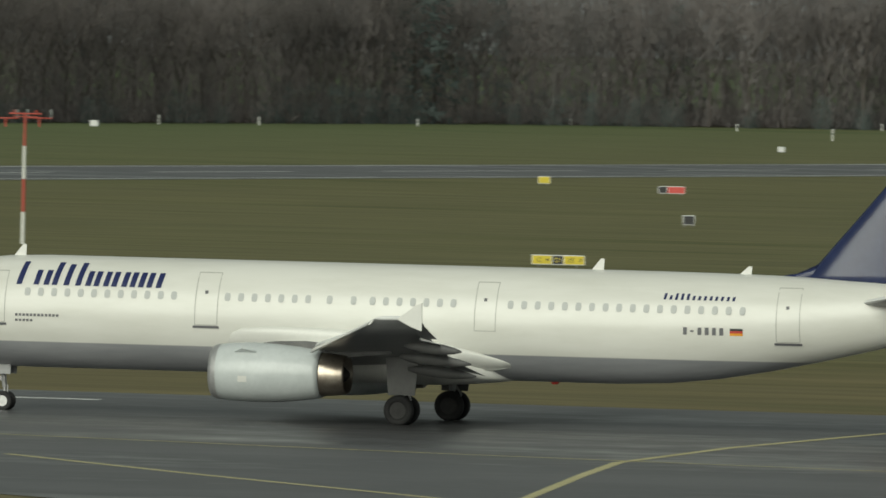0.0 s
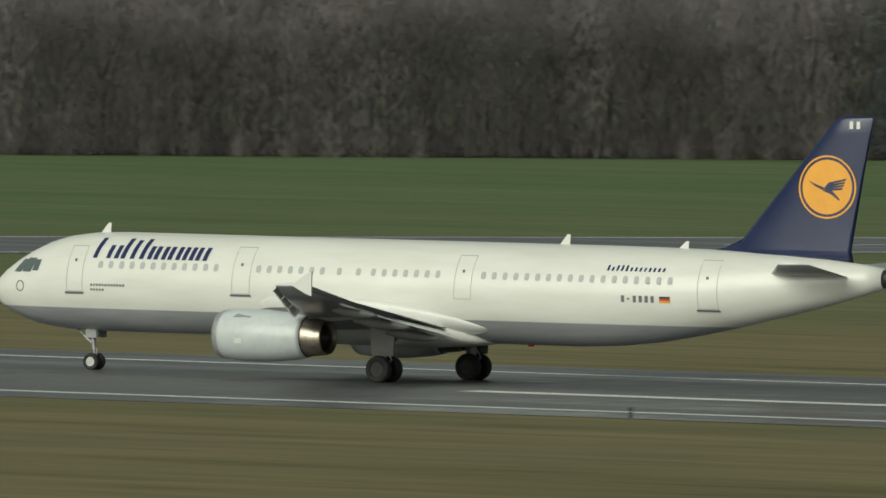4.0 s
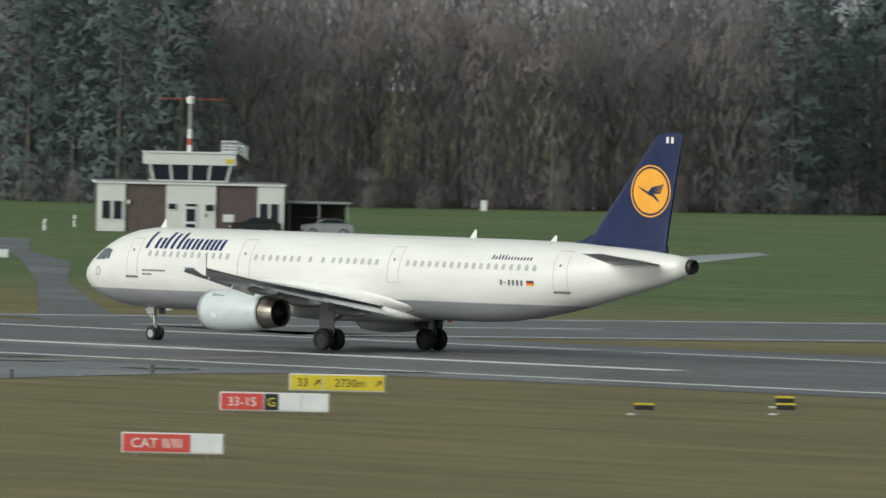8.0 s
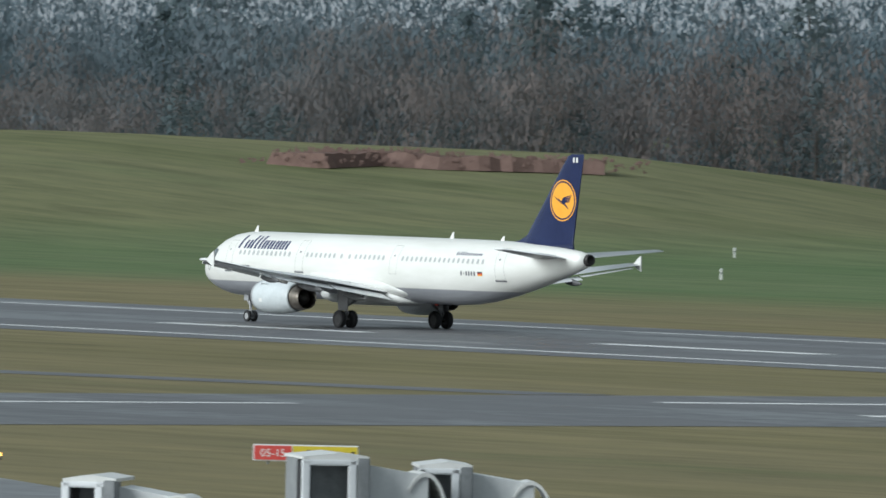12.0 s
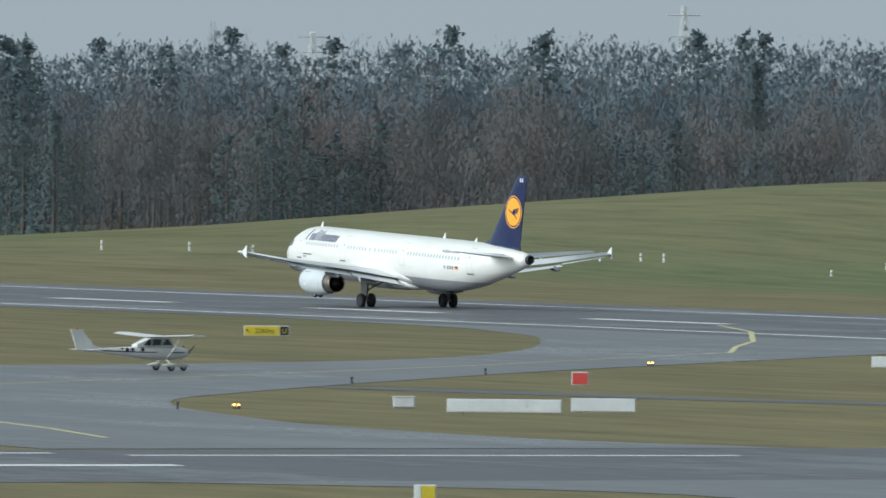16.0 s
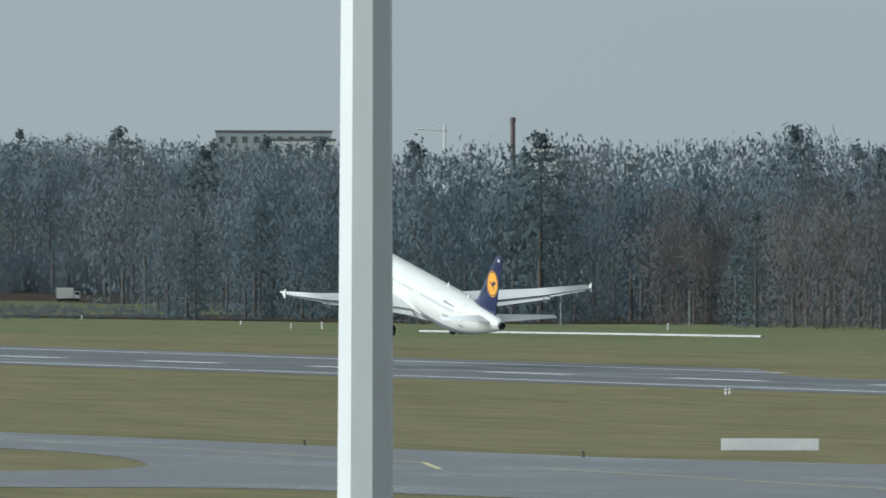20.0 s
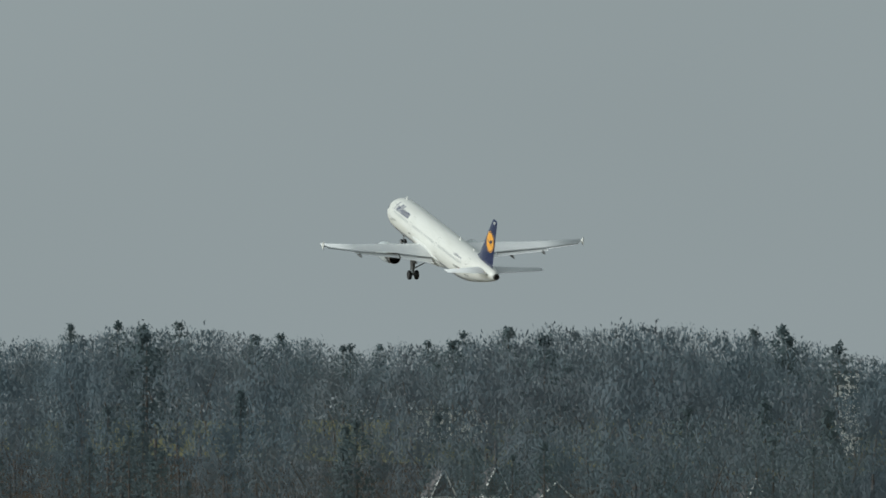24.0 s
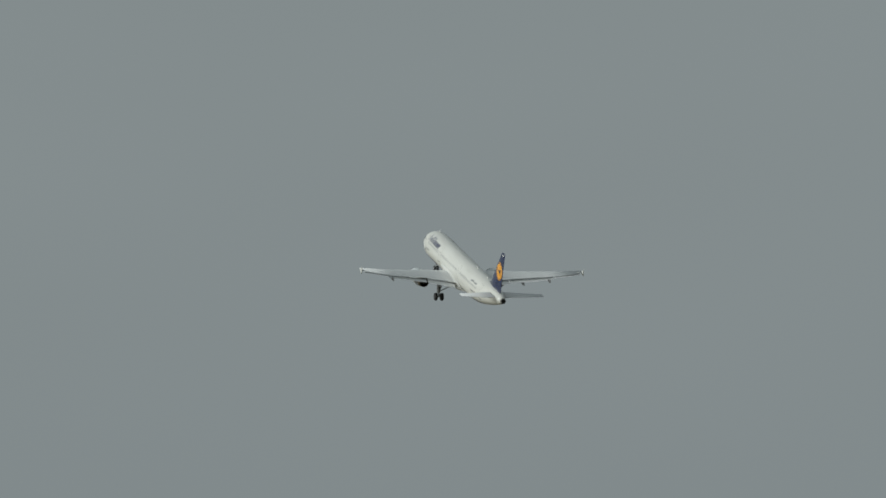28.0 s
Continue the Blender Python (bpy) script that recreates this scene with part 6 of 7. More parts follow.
for x0, x1 in ((0.42, 1.10), (1.38, 2.06), (13.57, 14.27), (14.5, 15.15)):
    hut_window(H0 + x0, H0 + x1, 1.05, 2.55)
hut_window(H0 + 5.95, H0 + 6.6, 1.95, 2.42), hut_window(H0 + 9.05, H0 + 9.75, 1.85, 2.38), hut_window(H0 + 7.4, H0 + 8.3, 2.2, 2.42)
door = block("door", SIGN_WHITE, hut, H0 + 7.3, H0 + 8.4, -0.06, 0.0, 0.0, 2.12, 0.01, "white framed glass door")
block("pane", GLASS_DARK, door, H0 + 7.45, H0 + 8.22, -0.075, -0.06, 0.95, 2.0, 0), block("lower_pane", GLASS_DARK, door, H0 + 7.45, H0 + 8.22, -0.075, -0.06, 0.2, 0.75, 0)
block("notice_board", SIGN_WHITE, hut, H0 + 10.55, H0 + 11.45, 0.06, 0.12, 0.95, 1.6, 0.01), block("wall_box", GALV, hut, H0 + 9.0, H0 + 9.2, -0.08, 0.0, 1.35, 1.65, 0.01), rod("wall_lamp", POST_WHITE, hut, (H0 + 2.65, 0.05, 2.35), (H0 + 2.65, 0.05, 2.65), 0.12)
# the glazed cab
block("cab_fascia", WHITE, hut, H0 + 4.1, H0 + 11.6, 1.0, 7.5, 5.65, 6.62, 0.03, "white fascia of the glazed cab"), block("cab_roof", SIGN_WHITE, hut, H0 + 4.0, H0 + 11.7, 0.9, 7.6, 6.62, 6.72, 0.02)
block("cab_base", WHITE, hut, H0 + 4.6, H0 + 11.1, 1.7, 7.2, 4.2, 4.4, 0.02)
for k in range(5):
    b0, t0 = H0 + 4.75 + 1.53 * k, H0 + 4.42 + 1.68 * k
    bm = B()
    loft(bm, [[(b0 - 0.12, 1.65, 4.35), (b0 + 0.12, 1.65, 4.35), (b0 + 0.12, 1.85, 4.35), (b0 - 0.12, 1.85, 4.35)], [(t0 - 0.12, 1.05, 5.68), (t0 + 0.12, 1.05, 5.68), (t0 + 0.12, 1.25, 5.68), (t0 - 0.12, 1.25, 5.68)]])
    part("cab_mullion", bm, WHITE, hut)
    if k < 4:
        b1, t1 = b0 + 1.53, t0 + 1.68
        bm = B()
        loft(bm, [[(b0 + 0.12, 1.72, 4.38), (b1 - 0.12, 1.72, 4.38), (b1 - 0.12, 1.78, 4.38), (b0 + 0.12, 1.78, 4.38)], [(t0 + 0.12, 1.12, 5.66), (t1 - 0.12, 1.12, 5.66), (t1 - 0.12, 1.18, 5.66), (t0 + 0.12, 1.18, 5.66)]])
        part("cab_window", bm, GLASS_DARK, hut, "dark glass tilted outward")
block("cab_back", BROWN_BRICK, hut, H0 + 4.6, H0 + 11.1, 3.0, 7.2, 4.4, 5.65, 0)
block("plate", SIGN_YELLOW, hut, H0 + 10.75, H0 + 11.4, 0.96, 1.0, 5.85, 6.2, 0.0, "dull yellow plate")
for z0, z1, red in ((6.72, 7.3, False), (7.3, 7.85, True), (7.85, 8.65, False)):
    rod("mast_foot", MAST_RED if red else POST_WHITE, hut, (H0 + 7.8, 3, z0), (H0 + 7.8, 3, z1), 0.19, n=12)
rod("mast_pole", GALV, hut, (H0 + 7.8, 3, 8.65), (H0 + 7.8, 3, 10.8), 0.14), rod("mast_lantern", POST_WHITE, hut, (H0 + 7.8, 3, 10.75), (H0 + 7.8, 3, 11.25), 0.30, 0.36, 12), rod("lantern_lid", POST_WHITE, hut, (H0 + 7.8, 3, 11.25), (H0 + 7.8, 3, 11.42), 0.38, 0.1, 12), rod("mast_tip", GALV, hut, (H0 + 7.8, 3, 11.4), (H0 + 7.8, 3, 11.85), 0.04), rod("thin_crossbar", MAST_RED, hut, (H0 + 5.0, 3, 11.15), (H0 + 10.7, 3, 11.15), 0.035)
for a, b in (((10.4, 1.2), (11.7, 1.2)), ((11.7, 1.2), (12.75, 5.0))):
    for k in range(7):
        x, y = H0 + a[0] + (b[0] - a[0]) * k / 6, a[1] + (b[1] - a[1]) * k / 6
        rod("rail_bar", SIGN_WHITE, hut, (x, y, 6.72 if a[0] < 11 else 6.72 - 0.6 * k / 6), (x, y, 7.75 - (0 if a[0] < 11 else 0.5 * k / 6)), 0.045, n=5)
    for z in (6.85, 7.1, 7.35, 7.7):
        d = 0 if a[0] < 11 else 0.5
        rod("rail", SIGN_WHITE, hut, (H0 + a[0], a[1], z), (H0 + b[0], b[1], z - d), 0.05, n=5)

shed = thing("car_shelter", "open flat-roofed shelter beside the control hut", "shelter", facing(-786.5, 769.7, 3))
block("roof", GALV, shed, 8.1, 13.5, 1.0, 7.0, 2.62, 2.78, 0.02), block("back_wall", BROWN_BRICK, shed, 8.1, 13.3, 6.7, 6.85, 0, 2.62, 0)
for x in (8.3, 10.8, 13.2):
    rod("post", GALV, shed, (x, 1.2, 0), (x, 1.2, 2.62), 0.06)
rod("rack", BLACK, shed, (8.4, 2.0, 1.5), (12.6, 2.0, 1.35), 0.1)


def parked_car(label, m, paint, L=4.3, H=1.42):
    car = thing("parked_car", label, "car", m)
    prof = [(0, 0.35), (0.02, 0.62), (0.25, 0.72), (0.30, 0.76), (0.44, 1.0), (0.72, 1.0), (0.93, 0.74), (0.99, 0.68), (1.0, 0.35)]
    bm = B()
    loft(bm, [[(L * (u - 0.5), w * s, z * H if z > 0.4 else 0.25) for u, z in prof] for w, s in ((0.80, -1), (0.85, -1), (0.85, 1), (0.80, 1))])
    part("body", bm, paint, car)
    bm = B()
    loft(bm, [[(L * (u - 0.5), w, z * H) for u, z in ((0.33, 0.77), (0.45, 0.97), (0.71, 0.97), (0.88, 0.77))] for w in (-0.87, 0.87)])
    part("side_window", bm, GLASS_DARK, car)
    for u in (0.2, 0.8):
        for s in (-0.82, 0.82):
            w = rod("wheel", RUBBER, car, (L * (u - 0.5), s - 0.1, 0.32), (L * (u - 0.5), s + 0.1, 0.32), 0.32, n=14)
            rod("rim", RIM, w, (L * (u - 0.5), s - 0.11, 0.32), (L * (u - 0.5), s + 0.11, 0.32), 0.19, n=10)
    for s in (-0.5, 0.5):
        block("headlight", POST_WHITE, car, -L / 2 - 0.02, -L / 2 + 0.05, s - 0.15, s + 0.15, 0.6, 0.72, 0.01)


SILVER = worn("silver_grey_car_paint", (0.22, 0.23, 0.24), (0.30, 0.31, 0.32), 1.0, 0.35)
parked_car("grey estate car parked under the shelter", facing(-786.5, 769.7, 3) @ pose(11.4, -0.6, 0.0), SILVER)
parked_car("dark car parked before the control hut", facing(-786.5, 769.7, 3) @ pose(5.3, -2.2, 0.0), BLACK)

# ---- the small high-wing plane ----
def build_small_plane():
    """Local x ahead, y left, origin on the ground under the main wheels."""
    pl = thing("small_plane", "white high-wing light plane with a dark stripe, taxiing", "airplane")
    bm = B()
    rings = []
    for x, w, z0, z1 in ((1.62, 0.10, 1.05, 1.22), (1.50, 0.34, 0.85, 1.38), (1.0, 0.46, 0.72, 1.48), (0.45, 0.54, 0.68, 1.56), (-0.2, 0.56, 0.66, 1.6), (-1.2, 0.52, 0.70, 1.55), (-2.2, 0.36, 0.84, 1.5), (-3.6, 0.22, 1.02, 1.42), (-5.2, 0.09, 1.18, 1.36), (-5.7, 0.04, 1.22, 1.32)):
        zc, b = (z0 + z1) / 2, (z1 - z0) / 2
        rings.append([(x, w * math.copysign(abs(math.cos(t)) ** 0.65, math.cos(t)), zc + b * math.copysign(abs(math.sin(t)) ** 0.65, math.sin(t))) for t in [2 * math.pi * i / 20 for i in range(20)]])
    loft(bm, rings)
    part("fuselage", bm, WHITE, pl, "white fuselage", True)
    bm = B()
    loft(bm, [[(x, s * w, z) for s in (-1, 1) for z in ((1.5, zt) if s < 0 else (zt, 1.5))] for x, w, zt in ((0.62, 0.5, 1.54), (0.15, 0.52, 2.02), (-1.1, 0.48, 2.02), (-2.0, 0.36, 1.62))])
    part("cabin", bm, WHITE, pl, "white cabin top")
    for s in (-1, 1):
        for x0, x1, t0, t1 in ((0.36, -0.3, 0.08, -0.3), (-0.42, -1.0, -0.42, -0.98), (-1.12, -1.6, -1.1, -1.25)):
            bm = B()
            loft(bm, [[(x0, s * 0.5, 1.58), (x1, s * 0.44, 1.58), (t1, s * 0.42, 1.96), (t0, s * 0.5, 1.96)], [(x0, s * 0.54, 1.58), (x1, s * 0.51, 1.58), (t1, s * 0.5, 1.94), (t0, s * 0.53, 1.94)]])
            part("cabin_window", bm, GLASS_DARK, pl, "dark cabin window")
        bm = B()
        loft(bm, [[(x, s * (w + 0.012), z), (x, s * (w + 0.012), z + 0.06)] for x, w, z in ((1.2, 0.44, 1.1), (0.45, 0.54, 1.1), (-1.2, 0.52, 1.12), (-2.2, 0.36, 1.14), (-4.8, 0.125, 1.24))], cap=False, closed=False)
        part("side_stripe", bm, NAVY, pl, "dark blue side stripe")
        bm = B()
        for k in range(5):
            if k != 1:
                bm.faces.new([bm.verts.new((-1.55 - 0.32 * k - a, s * (0.47 - 0.058 * k + 0.03), 1.26 + c)) for a, c in ((0, -0.04), (0.22, -0.04), (0.22, 0.16), (0, 0.16))])
        part("registration_bar", bm, BLACK, pl, "dark registration bars")
        # wing, strut, tailplane
        bm = B()
        loft(bm, [[(x - 0.02 * y, s * y, z + 0.028 * y) for x, z in ((0.35, 2.06), (0.15, 2.16), (-0.4, 2.17), (-c, 2.08), (-0.4, 2.04))] for y, c in ((0.0, 1.28), (2.6, 1.28), (5.3, 0.9), (5.5, 0.7))])
        part("wing", bm, WHITE, pl, "white high wing")
        rod("wing_strut", WHITE, pl, (0.05, s * 0.55, 0.85), (-0.05, s * 2.6, 2.08), 0.045)
        bm = B()
        loft(bm, [[(x, s * y, 1.30 + t) for x, t in ((-4.75 - 0.1 * y, 0), (-5.1, 0.05), (-5.75, 0), (-5.1, -0.04))] for y in (0.05, 1.7)])
        part("tailplane", bm, WHITE, pl, "white tailplane")
    bm = B()
    loft(bm, [[(x, w, z), (x, -w, z), (x2, -w, z), (x2, w, z)] for z, x, x2, w in ((1.3, -3.9, -5.9, 0.05), (1.55, -4.75, -6.0, 0.05), (2.55, -5.6, -6.35, 0.03))])
    part("tail_fin", bm, WHITE, pl, "white tail fin")
    rod("beacon", RED, pl, (-5.95, 0, 2.55), (-5.95, 0, 2.68), 0.06)
    rod("spinner", GALV, pl, (1.6, 0, 1.13), (1.85, 0, 1.13), 0.13, 0.03, 10)
    for s in (-1, 1):
        bm = B()
        loft(bm, [[(1.70, s * y - w * 0.5, 1.13 + 0.5 * y), (1.72, s * y - w * 0.5, 1.13 + 0.5 * y), (1.72, s * y + w * 0.5, 1.13 + 0.5 * y), (1.70, s * y + w * 0.5, 1.13 + 0.5 * y)] for y, w in ((0.05, 0.12), (0.5, 0.16), (0.85, 0.10))])
        part("propeller_blade", bm, BLACK, pl)
    for x, y, r in ((0.0, 1.1, 0.22), (0.0, -1.1, 0.22), (1.35, 0.0, 0.19)):
        w = rod("wheel", RUBBER, pl, (x, y - 0.07, r), (x, y + 0.07, r), r, n=16)
        rod("hub", RIM, w, (x, y - 0.075, r), (x, y + 0.075, r), r * 0.45, n=10)
        bm = B()
        loft(bm, [[(x + u, y + 0.12 * k * math.cos(t), r + 0.14 + 0.15 * k * math.sin(t)) for t in [2 * math.pi * i / 10 for i in range(10)]] for u, k in ((0.38, 0.2), (0.2, 0.9), (-0.05, 1.0), (-0.35, 0.6), (-0.6, 0.1))])
        part("wheel_fairing", bm, WHITE, pl, "white wheel fairing", True)
        rod("gear_leg", WHITE, pl, (x, y, r + 0.15), (x * 0.9 - (0.05 if y else 0), y * 0.35, 0.75), 0.05)
    return pl


small_plane = build_small_plane()

# ---- hedges of the figure on the mound ----
def hedge(label, pts, width, height, mat, seed):
    """A clipped hedge along plan points: a lumpy core under a coat of leaf blades."""
    rng = np.random.default_rng(seed)
    P = [Vector(p) for p, _ in along(pts, 0.6)]
    cen = []
    for p in P:
        z = terrain(p.x, p.y)
        for k in range(6):
            cen.append((p.x + rng.normal(0, width * 0.3), p.y + rng.normal(0, width * 0.3), z + height * rng.uniform(0.15, 0.95), 0.22))
    v, f, n = blades(rng, np.array(cen), 0.24, len(cen) * 7, 0.7, 0.0, (0.55, -0.35, 0.7))
    ob = thing("hedge", label, "hedge", None, "hedges of the planted figure")
    p = new("leaves", raw_mesh("leaves", (v, f, n), mat))
    p.parent = ob
    bm = B()
    rows = []
    for i, q in enumerate(P[::2]):
        a, b = P[max(0, 2 * i - 2)], P[min(len(P) - 1, 2 * i + 2)]
        d = (b - a).normalized()
        s = Vector((-d.y, d.x)) * width * rng.uniform(0.38, 0.5)
        z, t = terrain(q.x, q.y), height * rng.uniform(0.7, 0.9)
        rows.append([(q.x - s.x, q.y - s.y, z - 0.1), (q.x - s.x * 0.8, q.y - s.y * 0.8, z + t), (q.x + s.x * 0.8, q.y + s.y * 0.8, z + t), (q.x + s.x, q.y + s.y, z - 0.1)])
    loft(bm, rows)
    part("core", bm, mat, ob)


hedge("dark green clipped hedge on the grassy mound", [(-1164.8, 654.3), (-1175.1, 664.6), (-1181.9, 672.8), (-1190.3, 682.3)], 2.2, 0.6, HEDGE_GREEN, 1)
hedge("dark green clipped hedge on the grassy mound", [(-1167.7, 663.3), (-1171.2, 671.4), (-1174.0, 676.7), (-1177.4, 682.7)], 1.8, 0.5, HEDGE_GREEN, 2)
hedge("long dark green hedge near the mound's crest", [(-1203.7, 699.1), (-1209.2, 707.6), (-1214.5, 714.3), (-1223.3, 725.0), (-1232.0, 735.7)], 2.4, 0.65, HEDGE_GREEN, 3)
hedge("red-brown hedge forming the figure's body", [(-1201.1, 689.6), (-1196.3, 691.9), (-1187.3, 691.5), (-1179.2, 691.5), (-1179.1, 697.6), (-1170.4, 698.5), (-1169.4, 706.1), (-1174.7, 714.7)], 4.5, 0.7, HEDGE_RED, 4)
hedge("short red-brown hedge beside the figure's neck", [(-1205.3, 694.3), (-1197.7, 695.5), (-1193.7, 700.3)], 4.0, 0.7, HEDGE_RED, 5)
hedge("broad patch of reddish-brown bushes on the mound", [(-1159.1, 778.0), (-1164.7, 791.2), (-1155.5, 795.8), (-1152.0, 804.4), (-1147.8, 810.3)], 9.0, 1.7, HEDGE_RED, 6)

# the big bare bush that stands alone in the field
big_rng = np.random.default_rng(77)
cen = []
for k in range(700):
    a, q = big_rng.uniform(0, 2 * math.pi), math.sqrt(big_rng.uniform(0, 1))
    top = (1 - q ** 4) ** 0.5
    cen.append((q * 9.0 * math.cos(a), q * 4.5 * math.sin(a), 0.3 + 6.0 * top * big_rng.uniform(0, 1) ** 0.7, 0.7))
bush = thing("lone_bush", "large rounded bare bush alone in the field", "bush", facing(-686, 915))
p = new("crown", raw_mesh("crown", blades(big_rng, np.array(cen), 0.5, 26000, 0.10, 0.5), TWIG))
p.parent = bush
p = new("stem", raw_mesh("stem", rods([((c[0] * 0.4, c[1] * 0.4, 0), c[:3], 0.06, 0.02) for c in cen[:60]], 4), BARK))
p.parent = bush

# ---- things at the woods' edge ----
tr = thing("site_trailer", "cream steel site trailer parked on the grass", "trailer", facing(-557, 1363, 14))
block("body", CREAM, tr, -2.1, 2.1, -1.1, 1.1, 0.45, 2.5, 0.06), block("roof", SIGN_WHITE, tr, -2.18, 2.18, -1.18, 1.18, 2.5, 2.62, 0.03), block("end_door", SIGN_WHITE, tr, 1.0, 1.9, -1.13, -1.1, 0.6, 2.35, 0.01), block("chassis", BLACK, tr, -2.0, 2.0, -0.9, 0.9, 0.25, 0.45, 0.0), rod("vent", GALV, tr, (0.6, 0, 2.6), (0.6, 0, 3.1), 0.08)
for s in (-0.5, 0.5):
    rod("wheel", RUBBER, tr, (s, -1.0, 0.3), (s, -0.8, 0.3), 0.3, n=12)
GREEN_PAINT = worn("faded_green_paint", (0.06, 0.17, 0.11), (0.10, 0.23, 0.16), 0.8, 0.6)
DULL_RED = worn("dull_dark_red_paint", (0.14, 0.04, 0.04), (0.19, 0.07, 0.06), 0.8, 0.6)
ROW = [(-579.6, 1735, 2.2, 1.2, GALV, "grey"), (-578.0, 1742, 2.3, 1.9, SIGN_WHITE, "pale"), (-577.2, 1748, 1.6, 1.9, GREEN_PAINT, "green"), (-576.6, 1752, 1.2, 2.2, SIGN_WHITE, "white"), (-576.0, 1757, 3.4, 1.3, SIGN_YELLOW, "yellow"), (-575.4, 1763, 3.6, 1.9, SIGN_WHITE, "white"), (-574.2, 1773, 2.6, 1.7, DULL_RED, "dark red"), (-573.6, 1780, 2.6, 1.8, DULL_RED, "dark red"), (-572.8, 1788, 3.2, 1.6, GREEN_PAINT, "green"), (-571.0, 1801, 3.4, 1.6, SIGN_WHITE, "white")]
for x, y, w, h, mat, word in ROW:
    c = thing("skip_container", word + " steel container standing before the far woods", "container", facing(x, y), "containers before the woods")
    bm = B()
    loft(bm, [[(-w / 2, -1, 0.15), (w / 2, -1, 0.15), (w / 2, 1, 0.15), (-w / 2, 1, 0.15)], [(-w / 2 - 0.15, -1.1, h), (w / 2 + 0.15, -1.1, h), (w / 2 + 0.15, 1.1, h), (-w / 2 - 0.15, 1.1, h)]])
    part("bin", bm, mat, c)
    block("rim", GALV, c, -w / 2 - 0.2, w / 2 + 0.2, -1.15, 1.15, h, h + 0.08, 0.0)
    for s in (-1, 1):
        block("skid", BLACK, c, s * w * 0.35 - 0.1, s * w * 0.35 + 0.1, -1, 1, 0, 0.15, 0.0)


def low_fence(label, a, b, h, n, mat):
    a, b = Vector(a), Vector(b)
    ob = thing("low_fence", label, "fence")
    for k in range(n + 1):
        p = a + (b - a) * k / n
        z = terrain(p.x, p.y)
        rod("fence_post", POST_WHITE, ob, (p.x, p.y, z - 0.1), (p.x, p.y, z + h), 0.09, n=6)
    for zz in (0.95, 0.55):
        rod("rail", mat, ob, (a.x, a.y, terrain(a.x, a.y) + h * zz), (b.x, b.y, terrain(b.x, b.y) + h * zz), 0.10, n=6)


low_fence("low white barrier fence before the woods", (-517.2, 1572.0), (-508.1, 1627.5), 0.75, 8, POST_WHITE)
for k, (a, b) in enumerate((((-1641, 630), (-1602, 640)), ((-1602, 640), (-1563, 647)), ((-2020, 648), (-2004, 651)))):
    bar = thing("crash_barrier", "long low white barrier at the end of the field", "barrier")
    a, b = Vector(a), Vector(b)
    d = (b - a).normalized()
    nrm = Vector((-d.y, d.x)) * 0.35
    bm = B()
    loft(bm, [[(p.x - nrm.x, p.y - nrm.y, 0.02), (p.x - nrm.x, p.y - nrm.y, 0.26), (p.x + nrm.x, p.y + nrm.y, 0.26), (p.x + nrm.x, p.y + nrm.y, 0.02)] for p in (a, b)])
    part("beam", bm, FENCE_GREY, bar)
    for j in range(7):
        p = a + (b - a) * (j + 0.5) / 7
        block("foot", GALV, bar, p.x - 0.5, p.x + 0.5, p.y - 0.5, p.y + 0.5, -0.05, 0.08, 0.0)
truck = thing("box_truck", "white box truck parked before the woods", "truck", facing(-2065, 730, 0, terrain(-2065, 730)) @ Matrix.Diagonal((0.95, 0.95, 0.95, 1)))
block("box_body", WHITE, truck, -2.1, 0.9, -1.1, 1.1, 0.7, 2.6, 0.05, "white box body"), block("cab", SIGN_WHITE, truck, 0.95, 2.1, -1.0, 1.0, 0.6, 2.0, 0.15, "white driver's cab"), block("cab_window", GLASS_DARK, truck, 1.2, 1.9, -1.02, -0.98, 1.35, 1.85, 0.01), block("chassis", BLACK, truck, -2.0, 2.0, -0.8, 0.8, 0.4, 0.7, 0.0)
for u in (-1.4, 1.5):
    rod("wheel", RUBBER, truck, (u, -1.0, 0.42), (u, -0.75, 0.42), 0.42, n=12)
for x, y, h in ((-1723, 702, 4.7), (-1757, 723, 9.7), (-1700, 716, 5.5), (-1742, 690, 6.0), (-1450, 870, 10.0)):
    m = thing("lamp_post", "slim grey pole before the grey woods", "lamp post", facing(x, y, 0, terrain(x, y)))
    rod("pole", GALV, m, (0, 0, -0.2), (0, 0, h), 0.10, 0.07), rod("head", GALV, m, (-0.2, 0, h), (0.2, 0, h + 0.12), 0.11)

# ---- near the terrace: flood mast, boarding-bridge heads ----
MAST_WHITE = worn("grey_white_mast_paint", (0.53, 0.532, 0.515), (0.61, 0.612, 0.60), 0.35, 0.45, stretch=(1, 1, 0.3))
mast = thing("flood_mast", "tall white eight-sided tapered floodlight mast", "mast", facing(-168.3, 63.8, 14))
rod("shaft", MAST_WHITE, mast, (0, 0, 0), (0, 0, 30), 0.455, 0.30, 8)
rod("flange", GALV, mast, (0, 0, 0), (0, 0, 0.12), 0.7, n=16)
for k in range(8):
    rod("bolt", GALV, mast, (0.58 * math.cos(k * 0.785), 0.58 * math.sin(k * 0.785), 0.12), (0.58 * math.cos(k * 0.785), 0.58 * math.sin(k * 0.785), 0.24), 0.04, n=6)
block("lamp_ring", GALV, mast, -1.2, 1.2, -1.2, 1.2, 29.6, 29.9, 0.05)
for s in (-0.9, -0.3, 0.3, 0.9):
    block("floodlight", CABINET, mast, s - 0.25, s + 0.25, -1.5, -1.1, 29.2, 29.8, 0.04)
